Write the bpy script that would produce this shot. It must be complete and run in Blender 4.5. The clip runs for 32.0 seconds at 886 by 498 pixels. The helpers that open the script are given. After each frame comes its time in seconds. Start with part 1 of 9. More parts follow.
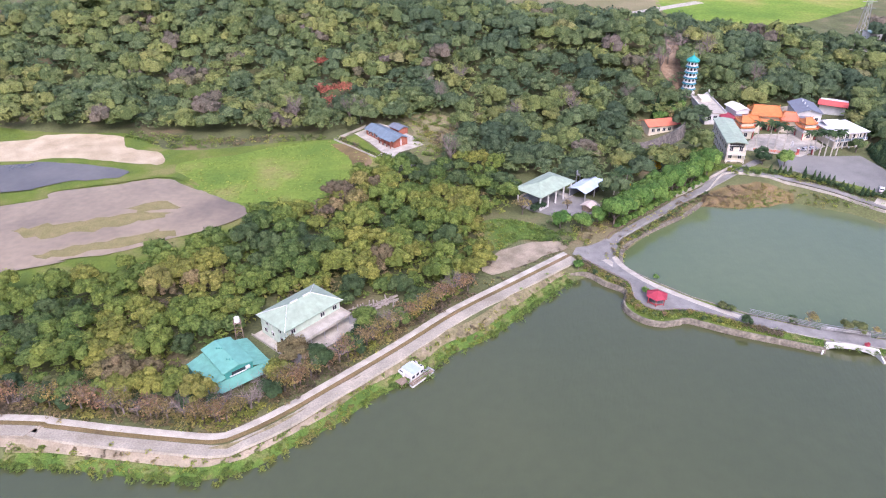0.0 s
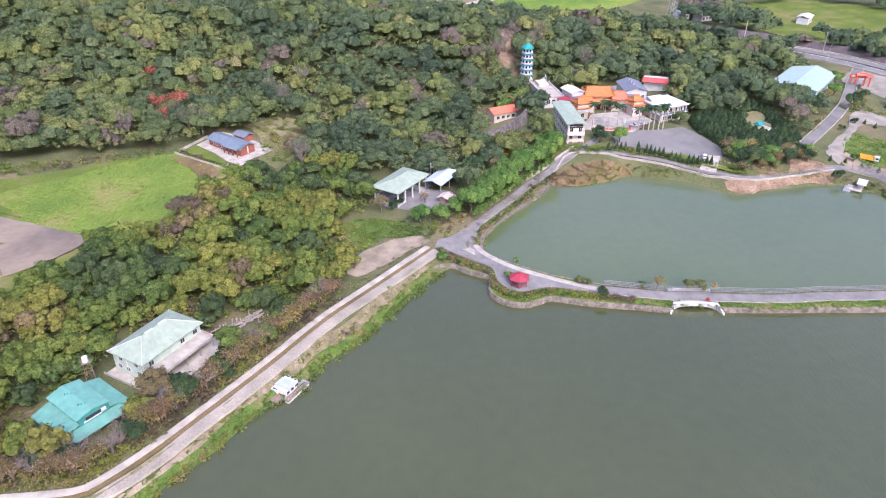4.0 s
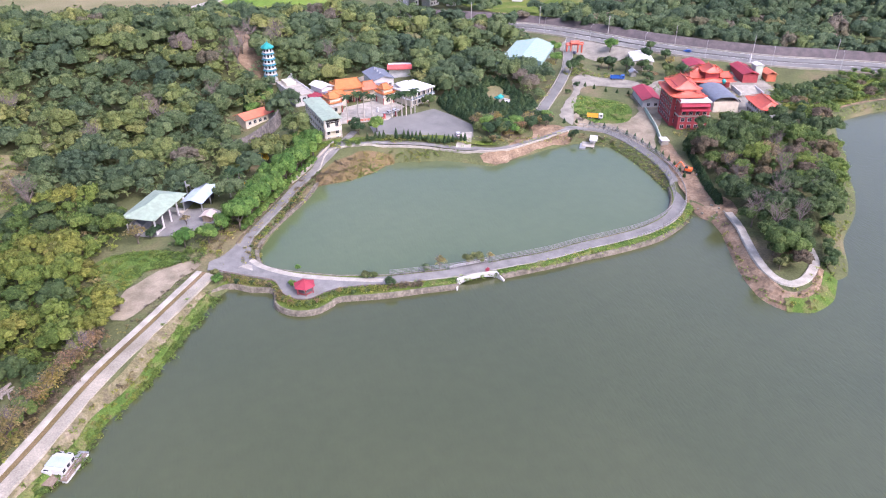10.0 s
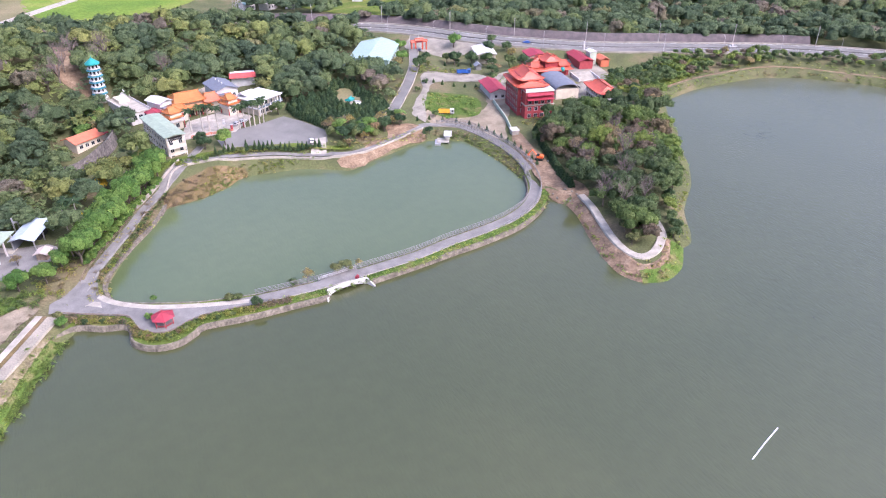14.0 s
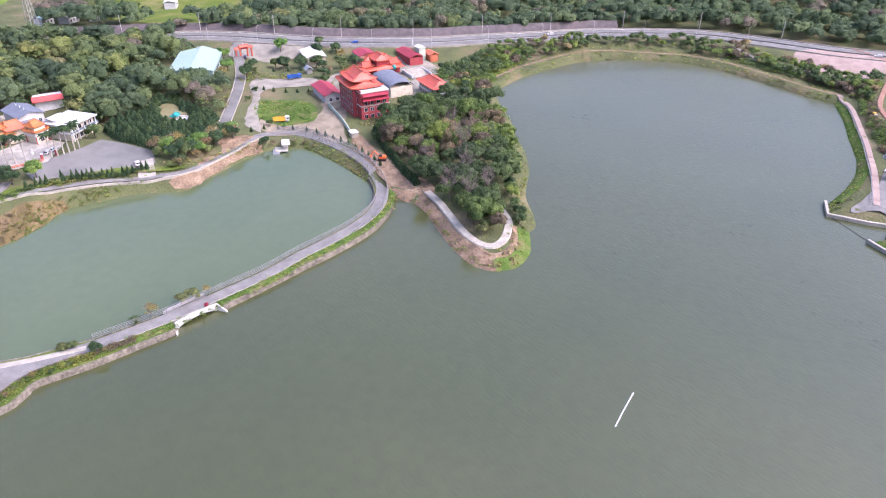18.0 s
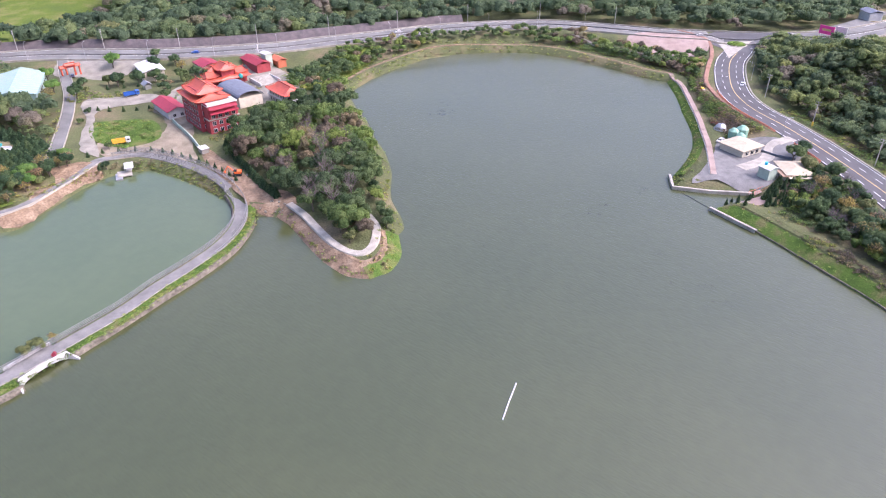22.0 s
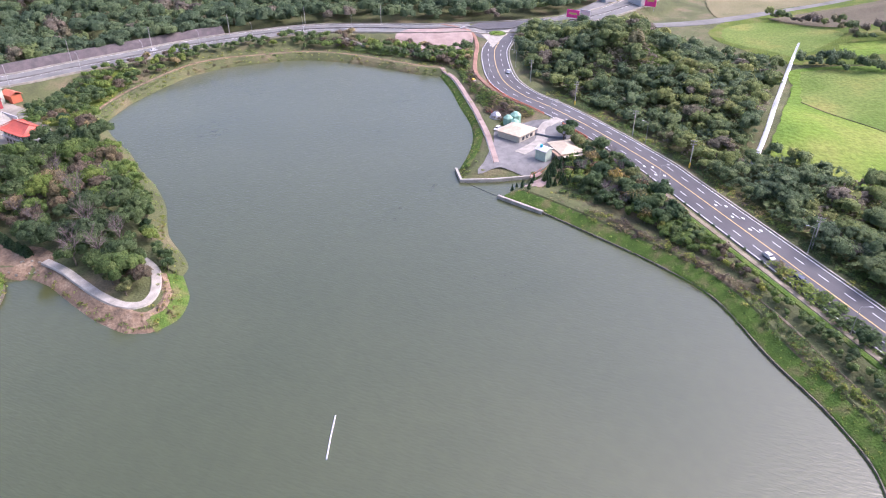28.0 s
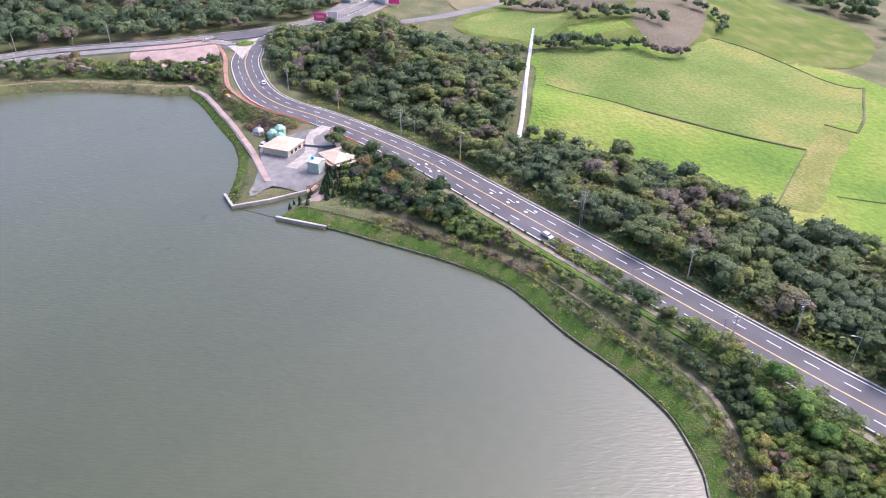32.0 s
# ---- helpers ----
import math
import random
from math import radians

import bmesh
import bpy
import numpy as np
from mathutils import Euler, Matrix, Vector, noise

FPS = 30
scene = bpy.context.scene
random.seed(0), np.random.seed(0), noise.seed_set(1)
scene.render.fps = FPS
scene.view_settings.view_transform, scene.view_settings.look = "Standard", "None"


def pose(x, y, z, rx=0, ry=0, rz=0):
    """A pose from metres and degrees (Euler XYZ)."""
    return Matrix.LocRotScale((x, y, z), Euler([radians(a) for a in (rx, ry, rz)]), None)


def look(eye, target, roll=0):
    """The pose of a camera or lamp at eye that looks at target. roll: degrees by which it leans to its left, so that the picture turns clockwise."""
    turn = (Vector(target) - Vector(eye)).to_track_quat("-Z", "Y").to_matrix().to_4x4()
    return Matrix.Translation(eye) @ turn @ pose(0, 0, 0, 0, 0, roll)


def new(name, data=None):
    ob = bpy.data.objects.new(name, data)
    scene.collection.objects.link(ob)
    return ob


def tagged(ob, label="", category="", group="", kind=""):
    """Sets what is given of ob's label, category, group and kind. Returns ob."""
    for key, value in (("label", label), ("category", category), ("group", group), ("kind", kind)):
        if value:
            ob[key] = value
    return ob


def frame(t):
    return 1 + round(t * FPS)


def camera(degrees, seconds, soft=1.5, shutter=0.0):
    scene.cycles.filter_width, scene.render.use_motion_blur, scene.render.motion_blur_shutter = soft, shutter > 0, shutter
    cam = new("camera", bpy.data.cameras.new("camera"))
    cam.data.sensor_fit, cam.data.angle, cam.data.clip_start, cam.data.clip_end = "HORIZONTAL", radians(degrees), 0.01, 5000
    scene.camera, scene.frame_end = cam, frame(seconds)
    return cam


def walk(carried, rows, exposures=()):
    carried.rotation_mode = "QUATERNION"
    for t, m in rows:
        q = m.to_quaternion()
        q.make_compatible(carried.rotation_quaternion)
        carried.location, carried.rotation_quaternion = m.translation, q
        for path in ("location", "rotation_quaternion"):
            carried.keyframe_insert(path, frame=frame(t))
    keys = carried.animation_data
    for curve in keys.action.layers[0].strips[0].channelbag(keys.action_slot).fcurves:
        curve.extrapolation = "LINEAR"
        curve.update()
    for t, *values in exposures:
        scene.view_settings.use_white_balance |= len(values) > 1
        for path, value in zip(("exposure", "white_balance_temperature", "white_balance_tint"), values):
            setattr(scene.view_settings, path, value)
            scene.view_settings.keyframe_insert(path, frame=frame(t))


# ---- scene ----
# camera: seconds, x, y, z, yaw, pitch, roll
PATH = [
    (0, 0.00, 0.00, 120.00, 0.00, -30.19, -0.12),
    (1, 0.08, 0.40, 120.07, -2.81, -30.33, -0.09),
    (2, 0.19, 0.87, 120.13, -5.88, -30.42, -0.06),
    (3, 0.37, 1.42, 120.16, -9.42, -30.47, -0.01),
    (3.5, 0.46, 1.72, 120.17, -11.17, -30.50, -0.01),
    (5.5, 0.75, 3.02, 120.12, -18.33, -30.69, 0.02),
    (6, 0.82, 3.39, 120.05, -20.11, -30.72, -0.01),
    (7, 1.01, 4.15, 119.86, -23.75, -30.83, -0.04),
    (8, 1.29, 5.03, 119.58, -27.32, -30.87, 0.01),
    (9, 1.62, 5.92, 119.29, -30.69, -30.91, -0.03),
    (10, 1.98, 6.69, 119.10, -33.95, -30.95, -0.06),
    (11, 2.45, 7.37, 119.00, -37.03, -30.94, -0.05),
    (12, 3.01, 7.95, 118.99, -40.16, -30.97, -0.00),
    (13, 3.59, 8.45, 119.06, -43.27, -31.02, 0.03),
    (14, 4.24, 8.99, 119.19, -46.57, -31.05, 0.05),
    (14.5, 4.57, 9.24, 119.28, -48.30, -31.07, 0.07),
    (16.5, 5.90, 10.13, 119.89, -55.34, -31.21, 0.15),
    (17, 6.29, 10.31, 120.02, -57.08, -31.23, 0.18),
    (18, 7.11, 10.62, 120.24, -60.48, -31.29, 0.19),
    (19, 8.00, 10.86, 120.41, -63.72, -31.37, 0.10),
    (20, 9.05, 10.99, 120.50, -66.71, -31.41, 0.08),
    (21, 10.23, 11.04, 120.54, -69.67, -31.43, 0.03),
    (22, 11.54, 10.99, 120.48, -72.53, -31.46, -0.05),
    (23, 13.02, 10.83, 120.33, -75.24, -31.46, -0.13),
    (24, 14.62, 10.56, 120.12, -77.84, -31.46, -0.18),
    (25, 16.32, 10.20, 119.91, -80.43, -31.44, -0.28),
    (25.5, 17.21, 10.00, 119.82, -81.85, -31.41, -0.30),
    (27.5, 21.25, 9.05, 119.56, -88.57, -31.40, -0.21),
    (28, 22.49, 8.87, 119.48, -90.68, -31.40, -0.16),
    (29, 25.08, 8.55, 119.32, -95.16, -31.43, -0.03),
    (30, 27.79, 8.16, 119.12, -100.02, -31.44, 0.05),
    (31, 30.53, 7.65, 118.89, -105.35, -31.40, 0.18),
    (32, 33.28, 7.09, 118.63, -110.89, -31.33, 0.24),
]
cam = camera(64.98, 32.0, soft=1.1)
walk(cam, [(t, pose(x, y, z, 90 + pitch, 0, yaw) @ pose(0, 0, 0, 0, 0, roll)) for t, x, y, z, yaw, pitch, roll in PATH],
     [(0, 1.04, 5200, 32), (8, 1.12, 5200, 32), (18, 1.22, 5250, 32), (25, 1.2, 5300, 32), (32, 1.17, 5300, 32)])

# light: a hazy sun beyond the lake's east shore, and the sky
SUN_FROM = Vector((0.12, -0.65, 0.75))
world = bpy.data.worlds.new("sky")
scene.world = world
world.use_nodes = True
wn = world.node_tree.nodes
sky = wn.new("ShaderNodeTexSky")
sky.sky_type, sky.sun_disc = "NISHITA", False
sky.sun_elevation = math.asin(SUN_FROM.normalized().z)
sky.sun_rotation = math.atan2(SUN_FROM.x, SUN_FROM.y)
sky.air_density, sky.dust_density, sky.ozone_density = 1.6, 10.0, 1.0
world.node_tree.links.new(sky.outputs[0], wn["Background"].inputs[0])
wn["Background"].inputs[1].default_value = 0.15
sun = new("sun", bpy.data.lights.new("sun", "SUN"))
sun.data.energy, sun.data.angle, sun.data.color = 0.55, radians(20), (1.0, 0.95, 0.87)
sun.matrix_world = look(SUN_FROM * 500, (0, 0, 0))


# ---- materials ----
def rgb(c):
    return (*c, 1.0)


def stuff_of(name, low, high, scale=1.0, fine=12.0, rough=0.8, bump=0.15, metal=0.0, spec=0.3, third=None, source="world", grime=0.25, detail=5.0):
    """A surface whose colour wanders between low and high at two scales, with fine relief. scale: patches per metre."""
    m = bpy.data.materials.new(name)
    m.use_nodes = True
    n, link = m.node_tree.nodes, m.node_tree.links.new
    bsdf = n["Principled BSDF"]
    if source == "world":
        place = n.new("ShaderNodeNewGeometry").outputs["Position"]
    else:
        place = n.new("ShaderNodeTexCoord").outputs["Object"]
    big, small = n.new("ShaderNodeTexNoise"), n.new("ShaderNodeTexNoise")
    big.inputs["Scale"].default_value, big.inputs["Detail"].default_value = scale, detail
    small.inputs["Scale"].default_value, small.inputs["Detail"].default_value = fine, 3.0
    ramp = n.new("ShaderNodeValToRGB")
    e = ramp.color_ramp.elements
    e[0].position, e[0].color, e[1].position, e[1].color = 0.32, rgb(low), 0.68, rgb(high)
    if third:
        new_stop = e.new(0.5)
        new_stop.color = rgb(third)
    mix = n.new("ShaderNodeMix")
    mix.data_type, mix.blend_type = "RGBA", "MULTIPLY"
    mix.inputs["Factor"].default_value = grime
    relief = n.new("ShaderNodeBump")
    relief.inputs["Strength"].default_value = bump
    relief.inputs["Distance"].default_value = 1.0 / fine
    for tex in (big, small):
        link(place, tex.inputs["Vector"])
    link(big.outputs["Fac"], ramp.inputs["Fac"])
    link(ramp.outputs["Color"], mix.inputs["A"])
    link(small.outputs["Color"], mix.inputs["B"])
    contrast = n.new("ShaderNodeMapRange")
    contrast.inputs["From Min"].default_value, contrast.inputs["From Max"].default_value = 0.3, 0.7
    contrast.inputs["To Min"].default_value = 0.25
    link(small.outputs["Fac"], contrast.inputs["Value"])
    link(contrast.outputs["Result"], mix.inputs["B"])
    link(mix.outputs["Result"], bsdf.inputs["Base Color"])
    link(small.outputs["Fac"], relief.inputs["Height"])
    link(relief.outputs["Normal"], bsdf.inputs["Normal"])
    bsdf.inputs["Roughness"].default_value = rough
    bsdf.inputs["Metallic"].default_value = metal
    bsdf.inputs["Specular IOR Level"].default_value = spec
    return m


def leaves(name, single, stops=None):
    """Foliage: the tint of each tree picks from the stops; every leaf clump differs a little. single: one object per tree."""
    m = bpy.data.materials.new(name)
    m.use_nodes = True
    n, link = m.node_tree.nodes, m.node_tree.links.new
    bsdf = n["Principled BSDF"]
    if single:
        tint = n.new("ShaderNodeObjectInfo").outputs["Random"]
    else:
        a = n.new("ShaderNodeAttribute")
        a.attribute_name = "tint"
        tint = a.outputs["Fac"]
    ramp = n.new("ShaderNodeValToRGB")
    e = ramp.color_ramp.elements
    stops = stops or TINTS
    e[0].position, e[0].color = stops[0][0], rgb(stops[0][1])
    e[1].position, e[1].color = stops[-1][0], rgb(stops[-1][1])
    for at, c in stops[1:-1]:
        e.new(at).color = rgb(c)
    link(tint, ramp.inputs["Fac"])
    island = n.new("ShaderNodeNewGeometry").outputs["Random Per Island"]
    spread = n.new("ShaderNodeMapRange")
    spread.inputs["To Min"].default_value, spread.inputs["To Max"].default_value = 0.74, 1.3
    link(island, spread.inputs["Value"])
    shift = n.new("ShaderNodeHueSaturation")
    hue = n.new("ShaderNodeMapRange")
    hue.inputs["To Min"].default_value, hue.inputs["To Max"].default_value = 0.515, 0.485
    link(island, hue.inputs["Value"])
    link(hue.outputs["Result"], shift.inputs["Hue"])
    link(ramp.outputs["Color"], shift.inputs["Color"])
    grain = n.new("ShaderNodeTexNoise")
    grain.inputs["Scale"].default_value, grain.inputs["Detail"].default_value = 1.5, 6.0
    grain.inputs["Roughness"].default_value = 0.7
    link(n.new("ShaderNodeNewGeometry").outputs["Position"], grain.inputs["Vector"])
    mottle = n.new("ShaderNodeMapRange")
    mottle.inputs["From Min"].default_value, mottle.inputs["From Max"].default_value = 0.35, 0.65
    mottle.inputs["To Min"].default_value, mottle.inputs["To Max"].default_value = 0.6, 1.75
    link(grain.outputs["Fac"], mottle.inputs["Value"])
    both = n.new("ShaderNodeMath")
    both.operation = "MULTIPLY"
    link(spread.outputs["Result"], both.inputs[0])
    link(mottle.outputs["Result"], both.inputs[1])
    link(both.outputs[0], shift.inputs["Value"])
    link(shift.outputs["Color"], bsdf.inputs["Base Color"])
    bsdf.inputs["Roughness"].default_value = 0.65
    bsdf.inputs["Specular IOR Level"].default_value = 0.25
    relief = n.new("ShaderNodeBump")
    relief.inputs["Strength"].default_value, relief.inputs["Distance"].default_value = 1.0, 0.9
    link(grain.outputs["Fac"], relief.inputs["Height"])
    link(relief.outputs["Normal"], bsdf.inputs["Normal"])
    through_leaf = n.new("ShaderNodeBsdfTranslucent")
    link(shift.outputs["Color"], through_leaf.inputs["Color"])
    blend = n.new("ShaderNodeMixShader")
    blend.inputs["Fac"].default_value = 0.5
    link(bsdf.outputs[0], blend.inputs[1])
    link(through_leaf.outputs[0], blend.inputs[2])
    link(blend.outputs[0], n["Material Output"].inputs["Surface"])
    return m


def paint(name, c, rough=0.5, metal=0.0, vary=0.12, scale=0.6, bump=0.03):
    return stuff_of(name, [v * (1 - vary) for v in c], [min(1, v * (1 + vary)) for v in c], scale, 8.0, rough, bump, metal, 0.4, source="object", grime=0.15)


def water(name, shallow, deep, scale, rough, wave=0.35):
    """Murky water: a dull body under a rippled gloss; the wind ripples stretch along their crests."""
    m = stuff_of(name, deep, shallow, 0.012, 0.25, rough, 0.0, 0.0, 0.5, grime=0.1, detail=3.0)
    n, link = m.node_tree.nodes, m.node_tree.links.new
    bsdf = n["Principled BSDF"]
    bsdf.inputs["IOR"].default_value = 1.45
    # sheen stands in for the bright horizon sky that far water mirrors
    bsdf.inputs["Sheen Weight"].default_value, bsdf.inputs["Sheen Roughness"].default_value = 0.9, 0.25
    bsdf.inputs["Specular IOR Level"].default_value = 1.0
    place = n.new("ShaderNodeNewGeometry").outputs["Position"]
    turn = n.new("ShaderNodeVectorRotate")
    turn.rotation_type = "Z_AXIS"
    turn.inputs["Angle"].default_value = radians(22)
    squash = n.new("ShaderNodeMapping")
    squash.inputs["Scale"].default_value = (scale, scale * 0.28, scale)
    link(place, turn.inputs["Vector"])
    link(turn.outputs[0], squash.inputs["Vector"])
    ripple, gust = n.new("ShaderNodeTexNoise"), n.new("ShaderNodeTexNoise")
    ripple.inputs["Scale"].default_value, ripple.inputs["Detail"].default_value = 1.0, 2.0
    ripple.inputs["Distortion"].default_value = 0.4
    gust.inputs["Scale"].default_value, gust.inputs["Detail"].default_value = 0.014, 3.0
    link(squash.outputs[0], ripple.inputs["Vector"])
    link(place, gust.inputs["Vector"])
    strength = n.new("ShaderNodeMapRange")
    strength.inputs["From Min"].default_value, strength.inputs["From Max"].default_value = 0.3, 0.7
    strength.inputs["To Min"].default_value, strength.inputs["To Max"].default_value = wave * 0.6, wave
    link(gust.outputs["Fac"], strength.inputs["Value"])
    bump = n.new("ShaderNodeBump")
    bump.inputs["Distance"].default_value = 0.3
    link(strength.outputs["Result"], bump.inputs["Strength"])
    link(ripple.outputs["Fac"], bump.inputs["Height"])
    link(bump.outputs["Normal"], bsdf.inputs["Normal"])
    return m


TINTS = [(0.0, (0.068, 0.105, 0.046)), (0.22, (0.10, 0.148, 0.052)), (0.42, (0.138, 0.205, 0.046)), (0.56, (0.185, 0.243, 0.048)), (0.68, (0.255, 0.265, 0.055)), (0.745, (0.27, 0.225, 0.10)),
         (0.8, (0.155, 0.128, 0.082)), (0.97, (0.13, 0.108, 0.085)), (1.0, (0.33, 0.07, 0.045))]
# greyer, paler greens that carry the distance haze in their colour
HAZED_TINTS = [(0.0, (0.078, 0.118, 0.064)), (0.22, (0.112, 0.160, 0.074)), (0.42, (0.148, 0.195, 0.072)), (0.56, (0.182, 0.225, 0.068)), (0.68, (0.225, 0.245, 0.076)),
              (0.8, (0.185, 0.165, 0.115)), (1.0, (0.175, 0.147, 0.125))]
LEAF_HAZED = leaves("haze_paled_leaves", False, HAZED_TINTS)
LEAF = leaves("leaves", False)
LEAF_TREE = leaves("tree_leaves", True, [(0.0, (0.065, 0.11, 0.045)), (0.4, (0.10, 0.15, 0.052)), (0.75, (0.15, 0.185, 0.062)), (1.0, (0.19, 0.20, 0.075))])
LEAF_DARK = leaves("dark_leaves", True, [(0.0, (0.045, 0.085, 0.038)), (0.6, (0.065, 0.11, 0.045)), (1.0, (0.09, 0.135, 0.05))])
LEAF_RUST = leaves("rusty_leaves", True, [(0.0, (0.39, 0.32, 0.09)), (0.35, (0.32, 0.28, 0.10)), (0.7, (0.36, 0.27, 0.13)), (1.0, (0.37, 0.245, 0.13))])
LEAF_SCARLET = leaves("scarlet_leaves", True, [(0.0, (0.44, 0.13, 0.085)), (1.0, (0.50, 0.20, 0.13))])
LEAF_BLOOM = leaves("yellow_bloom", True, [(0.0, (0.62, 0.42, 0.03)), (1.0, (0.55, 0.42, 0.05))])
LEAF_FRESH = leaves("fresh_leaves", True, [(0.0, (0.115, 0.22, 0.045)), (1.0, (0.175, 0.275, 0.06))])
BARK = stuff_of("bark", (0.10, 0.08, 0.06), (0.19, 0.16, 0.13), 2.0, 14.0, 0.9, 0.4, source="object")
BARE = stuff_of("bare_twigs", (0.17, 0.14, 0.12), (0.28, 0.24, 0.21), 1.0, 9.0, 0.9, 0.3, source="object")
EARTH = stuff_of("earth_and_scrub", (0.085, 0.095, 0.038), (0.19, 0.155, 0.085), 0.06, 1.4, 0.95, 0.4, third=(0.115, 0.13, 0.048), grime=0.5)
GRASS = stuff_of("grass", (0.095, 0.14, 0.03), (0.20, 0.195, 0.07), 0.07, 1.8, 0.95, 0.45, spec=0.1, third=(0.12, 0.165, 0.026), grime=0.45)
BRIGHT_GRASS = stuff_of("bright_grass", (0.07, 0.125, 0.024), (0.185, 0.18, 0.07), 0.2, 2.2, 0.95, 0.6, spec=0.1, third=(0.105, 0.17, 0.03), grime=0.6)
MEADOW = stuff_of("meadow_grass", (0.11, 0.175, 0.03), (0.225, 0.225, 0.07), 0.05, 0.9, 0.95, 0.6, spec=0.1, third=(0.155, 0.22, 0.035), grime=0.35, detail=8.0)
PADDY = stuff_of("ripening_field", (0.11, 0.195, 0.03), (0.27, 0.285, 0.075), 0.02, 0.5, 0.95, 0.4, spec=0.1, third=(0.17, 0.255, 0.038), grime=0.42, detail=9.0)
OLD_PADDY = stuff_of("dull_field", (0.125, 0.19, 0.036), (0.25, 0.255, 0.07), 0.03, 0.6, 0.95, 0.4, spec=0.1, third=(0.175, 0.23, 0.055), grime=0.45, detail=9.0)
FALLOW = stuff_of("fallow_ground", (0.13, 0.115, 0.075), (0.20, 0.175, 0.115), 0.03, 0.9, 0.95, 0.4, spec=0.1, grime=0.4)
DRY = stuff_of("dry_field", (0.15, 0.15, 0.06), (0.24, 0.21, 0.11), 0.03, 1.1, 0.95, 0.3, grime=0.4)
REED = stuff_of("dry_reeds", (0.13, 0.10, 0.05), (0.23, 0.165, 0.095), 0.15, 3.0, 0.95, 0.5, spec=0.1, third=(0.18, 0.14, 0.06), grime=0.5)
SAND = stuff_of("bare_sand", (0.31, 0.255, 0.155), (0.46, 0.39, 0.26), 0.12, 2.0, 0.95, 0.3, grime=0.3)
SOIL = stuff_of("orange_soil", (0.17, 0.125, 0.08), (0.34, 0.255, 0.165), 0.25, 1.2, 0.95, 0.6, third=(0.26, 0.18, 0.11), grime=0.55)
DIRT = stuff_of("pale_dirt", (0.19, 0.16, 0.105), (0.34, 0.29, 0.205), 0.2, 2.4, 0.95, 0.3, grime=0.35)
BANK_SOIL = stuff_of("bank_soil", (0.15, 0.13, 0.08), (0.30, 0.25, 0.17), 0.3, 1.6, 0.95, 0.6, spec=0.1, third=(0.20, 0.18, 0.09), grime=0.5)
GRAVEL = stuff_of("pale_gravel", (0.205, 0.19, 0.15), (0.33, 0.305, 0.245), 0.2, 3.0, 0.95, 0.3, grime=0.35)
CONCRETE = stuff_of("concrete", (0.30, 0.28, 0.23), (0.45, 0.42, 0.35), 0.35, 4.0, 0.85, 0.15, grime=0.3)
WET_STONE = stuff_of("stone_facing", (0.12, 0.108, 0.082), (0.265, 0.235, 0.18), 0.6, 1.6, 0.9, 0.7, grime=0.55)
ASPHALT = stuff_of("asphalt", (0.083, 0.081, 0.083), (0.120, 0.117, 0.117), 0.08, 6.0, 0.85, 0.1, grime=0.2)
OLD_ASPHALT = stuff_of("worn_asphalt", (0.14, 0.139, 0.125), (0.215, 0.212, 0.190), 0.10, 5.0, 0.9, 0.12, grime=0.25)
WALK = stuff_of("grey_walkway", (0.155, 0.151, 0.140), (0.235, 0.229, 0.212), 0.3, 4.0, 0.9, 0.12, grime=0.3)
PINK_PAVING = stuff_of("pinkish_paving", (0.27, 0.20, 0.165), (0.38, 0.295, 0.25), 0.2, 3.0, 0.9, 0.1, grime=0.25)
WHITE_LINE = paint("white_road_paint", (0.75, 0.75, 0.73), 0.6)
YELLOW_LINE = paint("yellow_road_paint", (0.58, 0.42, 0.15), 0.6)
RUST_PAVING = stuff_of("reddish_paving", (0.24, 0.135, 0.09), (0.36, 0.21, 0.15), 0.3, 3.0, 0.9, 0.1, grime=0.3)
BUFF_PAVING = stuff_of("buff_paving", (0.30, 0.20, 0.13), (0.42, 0.29, 0.20), 0.2, 3.0, 0.9, 0.1, grime=0.3)
LAKE_WATER = water("lake_water", (0.062, 0.070, 0.024), (0.051, 0.060, 0.020), 1.35, 0.06, 0.42)
POND_WATER = water("pond_water", (0.094, 0.118, 0.050), (0.072, 0.098, 0.038), 1.6, 0.10, 0.2)
MUD_WATER = stuff_of("muddy_shallows", (0.13, 0.10, 0.068), (0.33, 0.26, 0.17), 0.02, 0.4, 0.28, 0.02, 0, 0.4, third=(0.26, 0.205, 0.13), grime=0.35, detail=8.0)
STILL_WATER = stuff_of("still_brown_water", (0.085, 0.075, 0.06), (0.13, 0.115, 0.09), 0.03, 0.4, 0.12, 0.02, 0, 0.5, grime=0.15)
STEEL = paint("galvanised_steel", (0.42, 0.42, 0.42), 0.45, 0.6)
WHITE = paint("white_paint", (0.54, 0.535, 0.52), 0.6)
CREAM = paint("cream_render", (0.55, 0.50, 0.39), 0.8)
PALE_GREEN = paint("pale_green_sheet_roof", (0.265, 0.325, 0.24), 0.55)
GREEN_WALL = paint("pale_green_wall", (0.42, 0.50, 0.40), 0.8)
TEAL = paint("teal_sheet_roof", (0.125, 0.30, 0.235), 0.5)
TEAL_DARK = paint("dark_teal_sheet", (0.05, 0.22, 0.185), 0.55)
BLUE_ROOF = paint("weathered_blue_sheet", (0.135, 0.175, 0.205), 0.6)
BRICK = stuff_of("red_brick_wall", (0.26, 0.09, 0.055), (0.36, 0.14, 0.09), 1.2, 6.0, 0.9, 0.2, source="object")
RED_WALL = paint("dark_red_tile_wall", (0.33, 0.055, 0.06), 0.7)
RED_ROOF = paint("orange_red_glazed_tile", (0.48, 0.095, 0.05), 0.4)
ORANGE_ROOF = paint("golden_orange_glazed_tile", (0.43, 0.155, 0.04), 0.45)
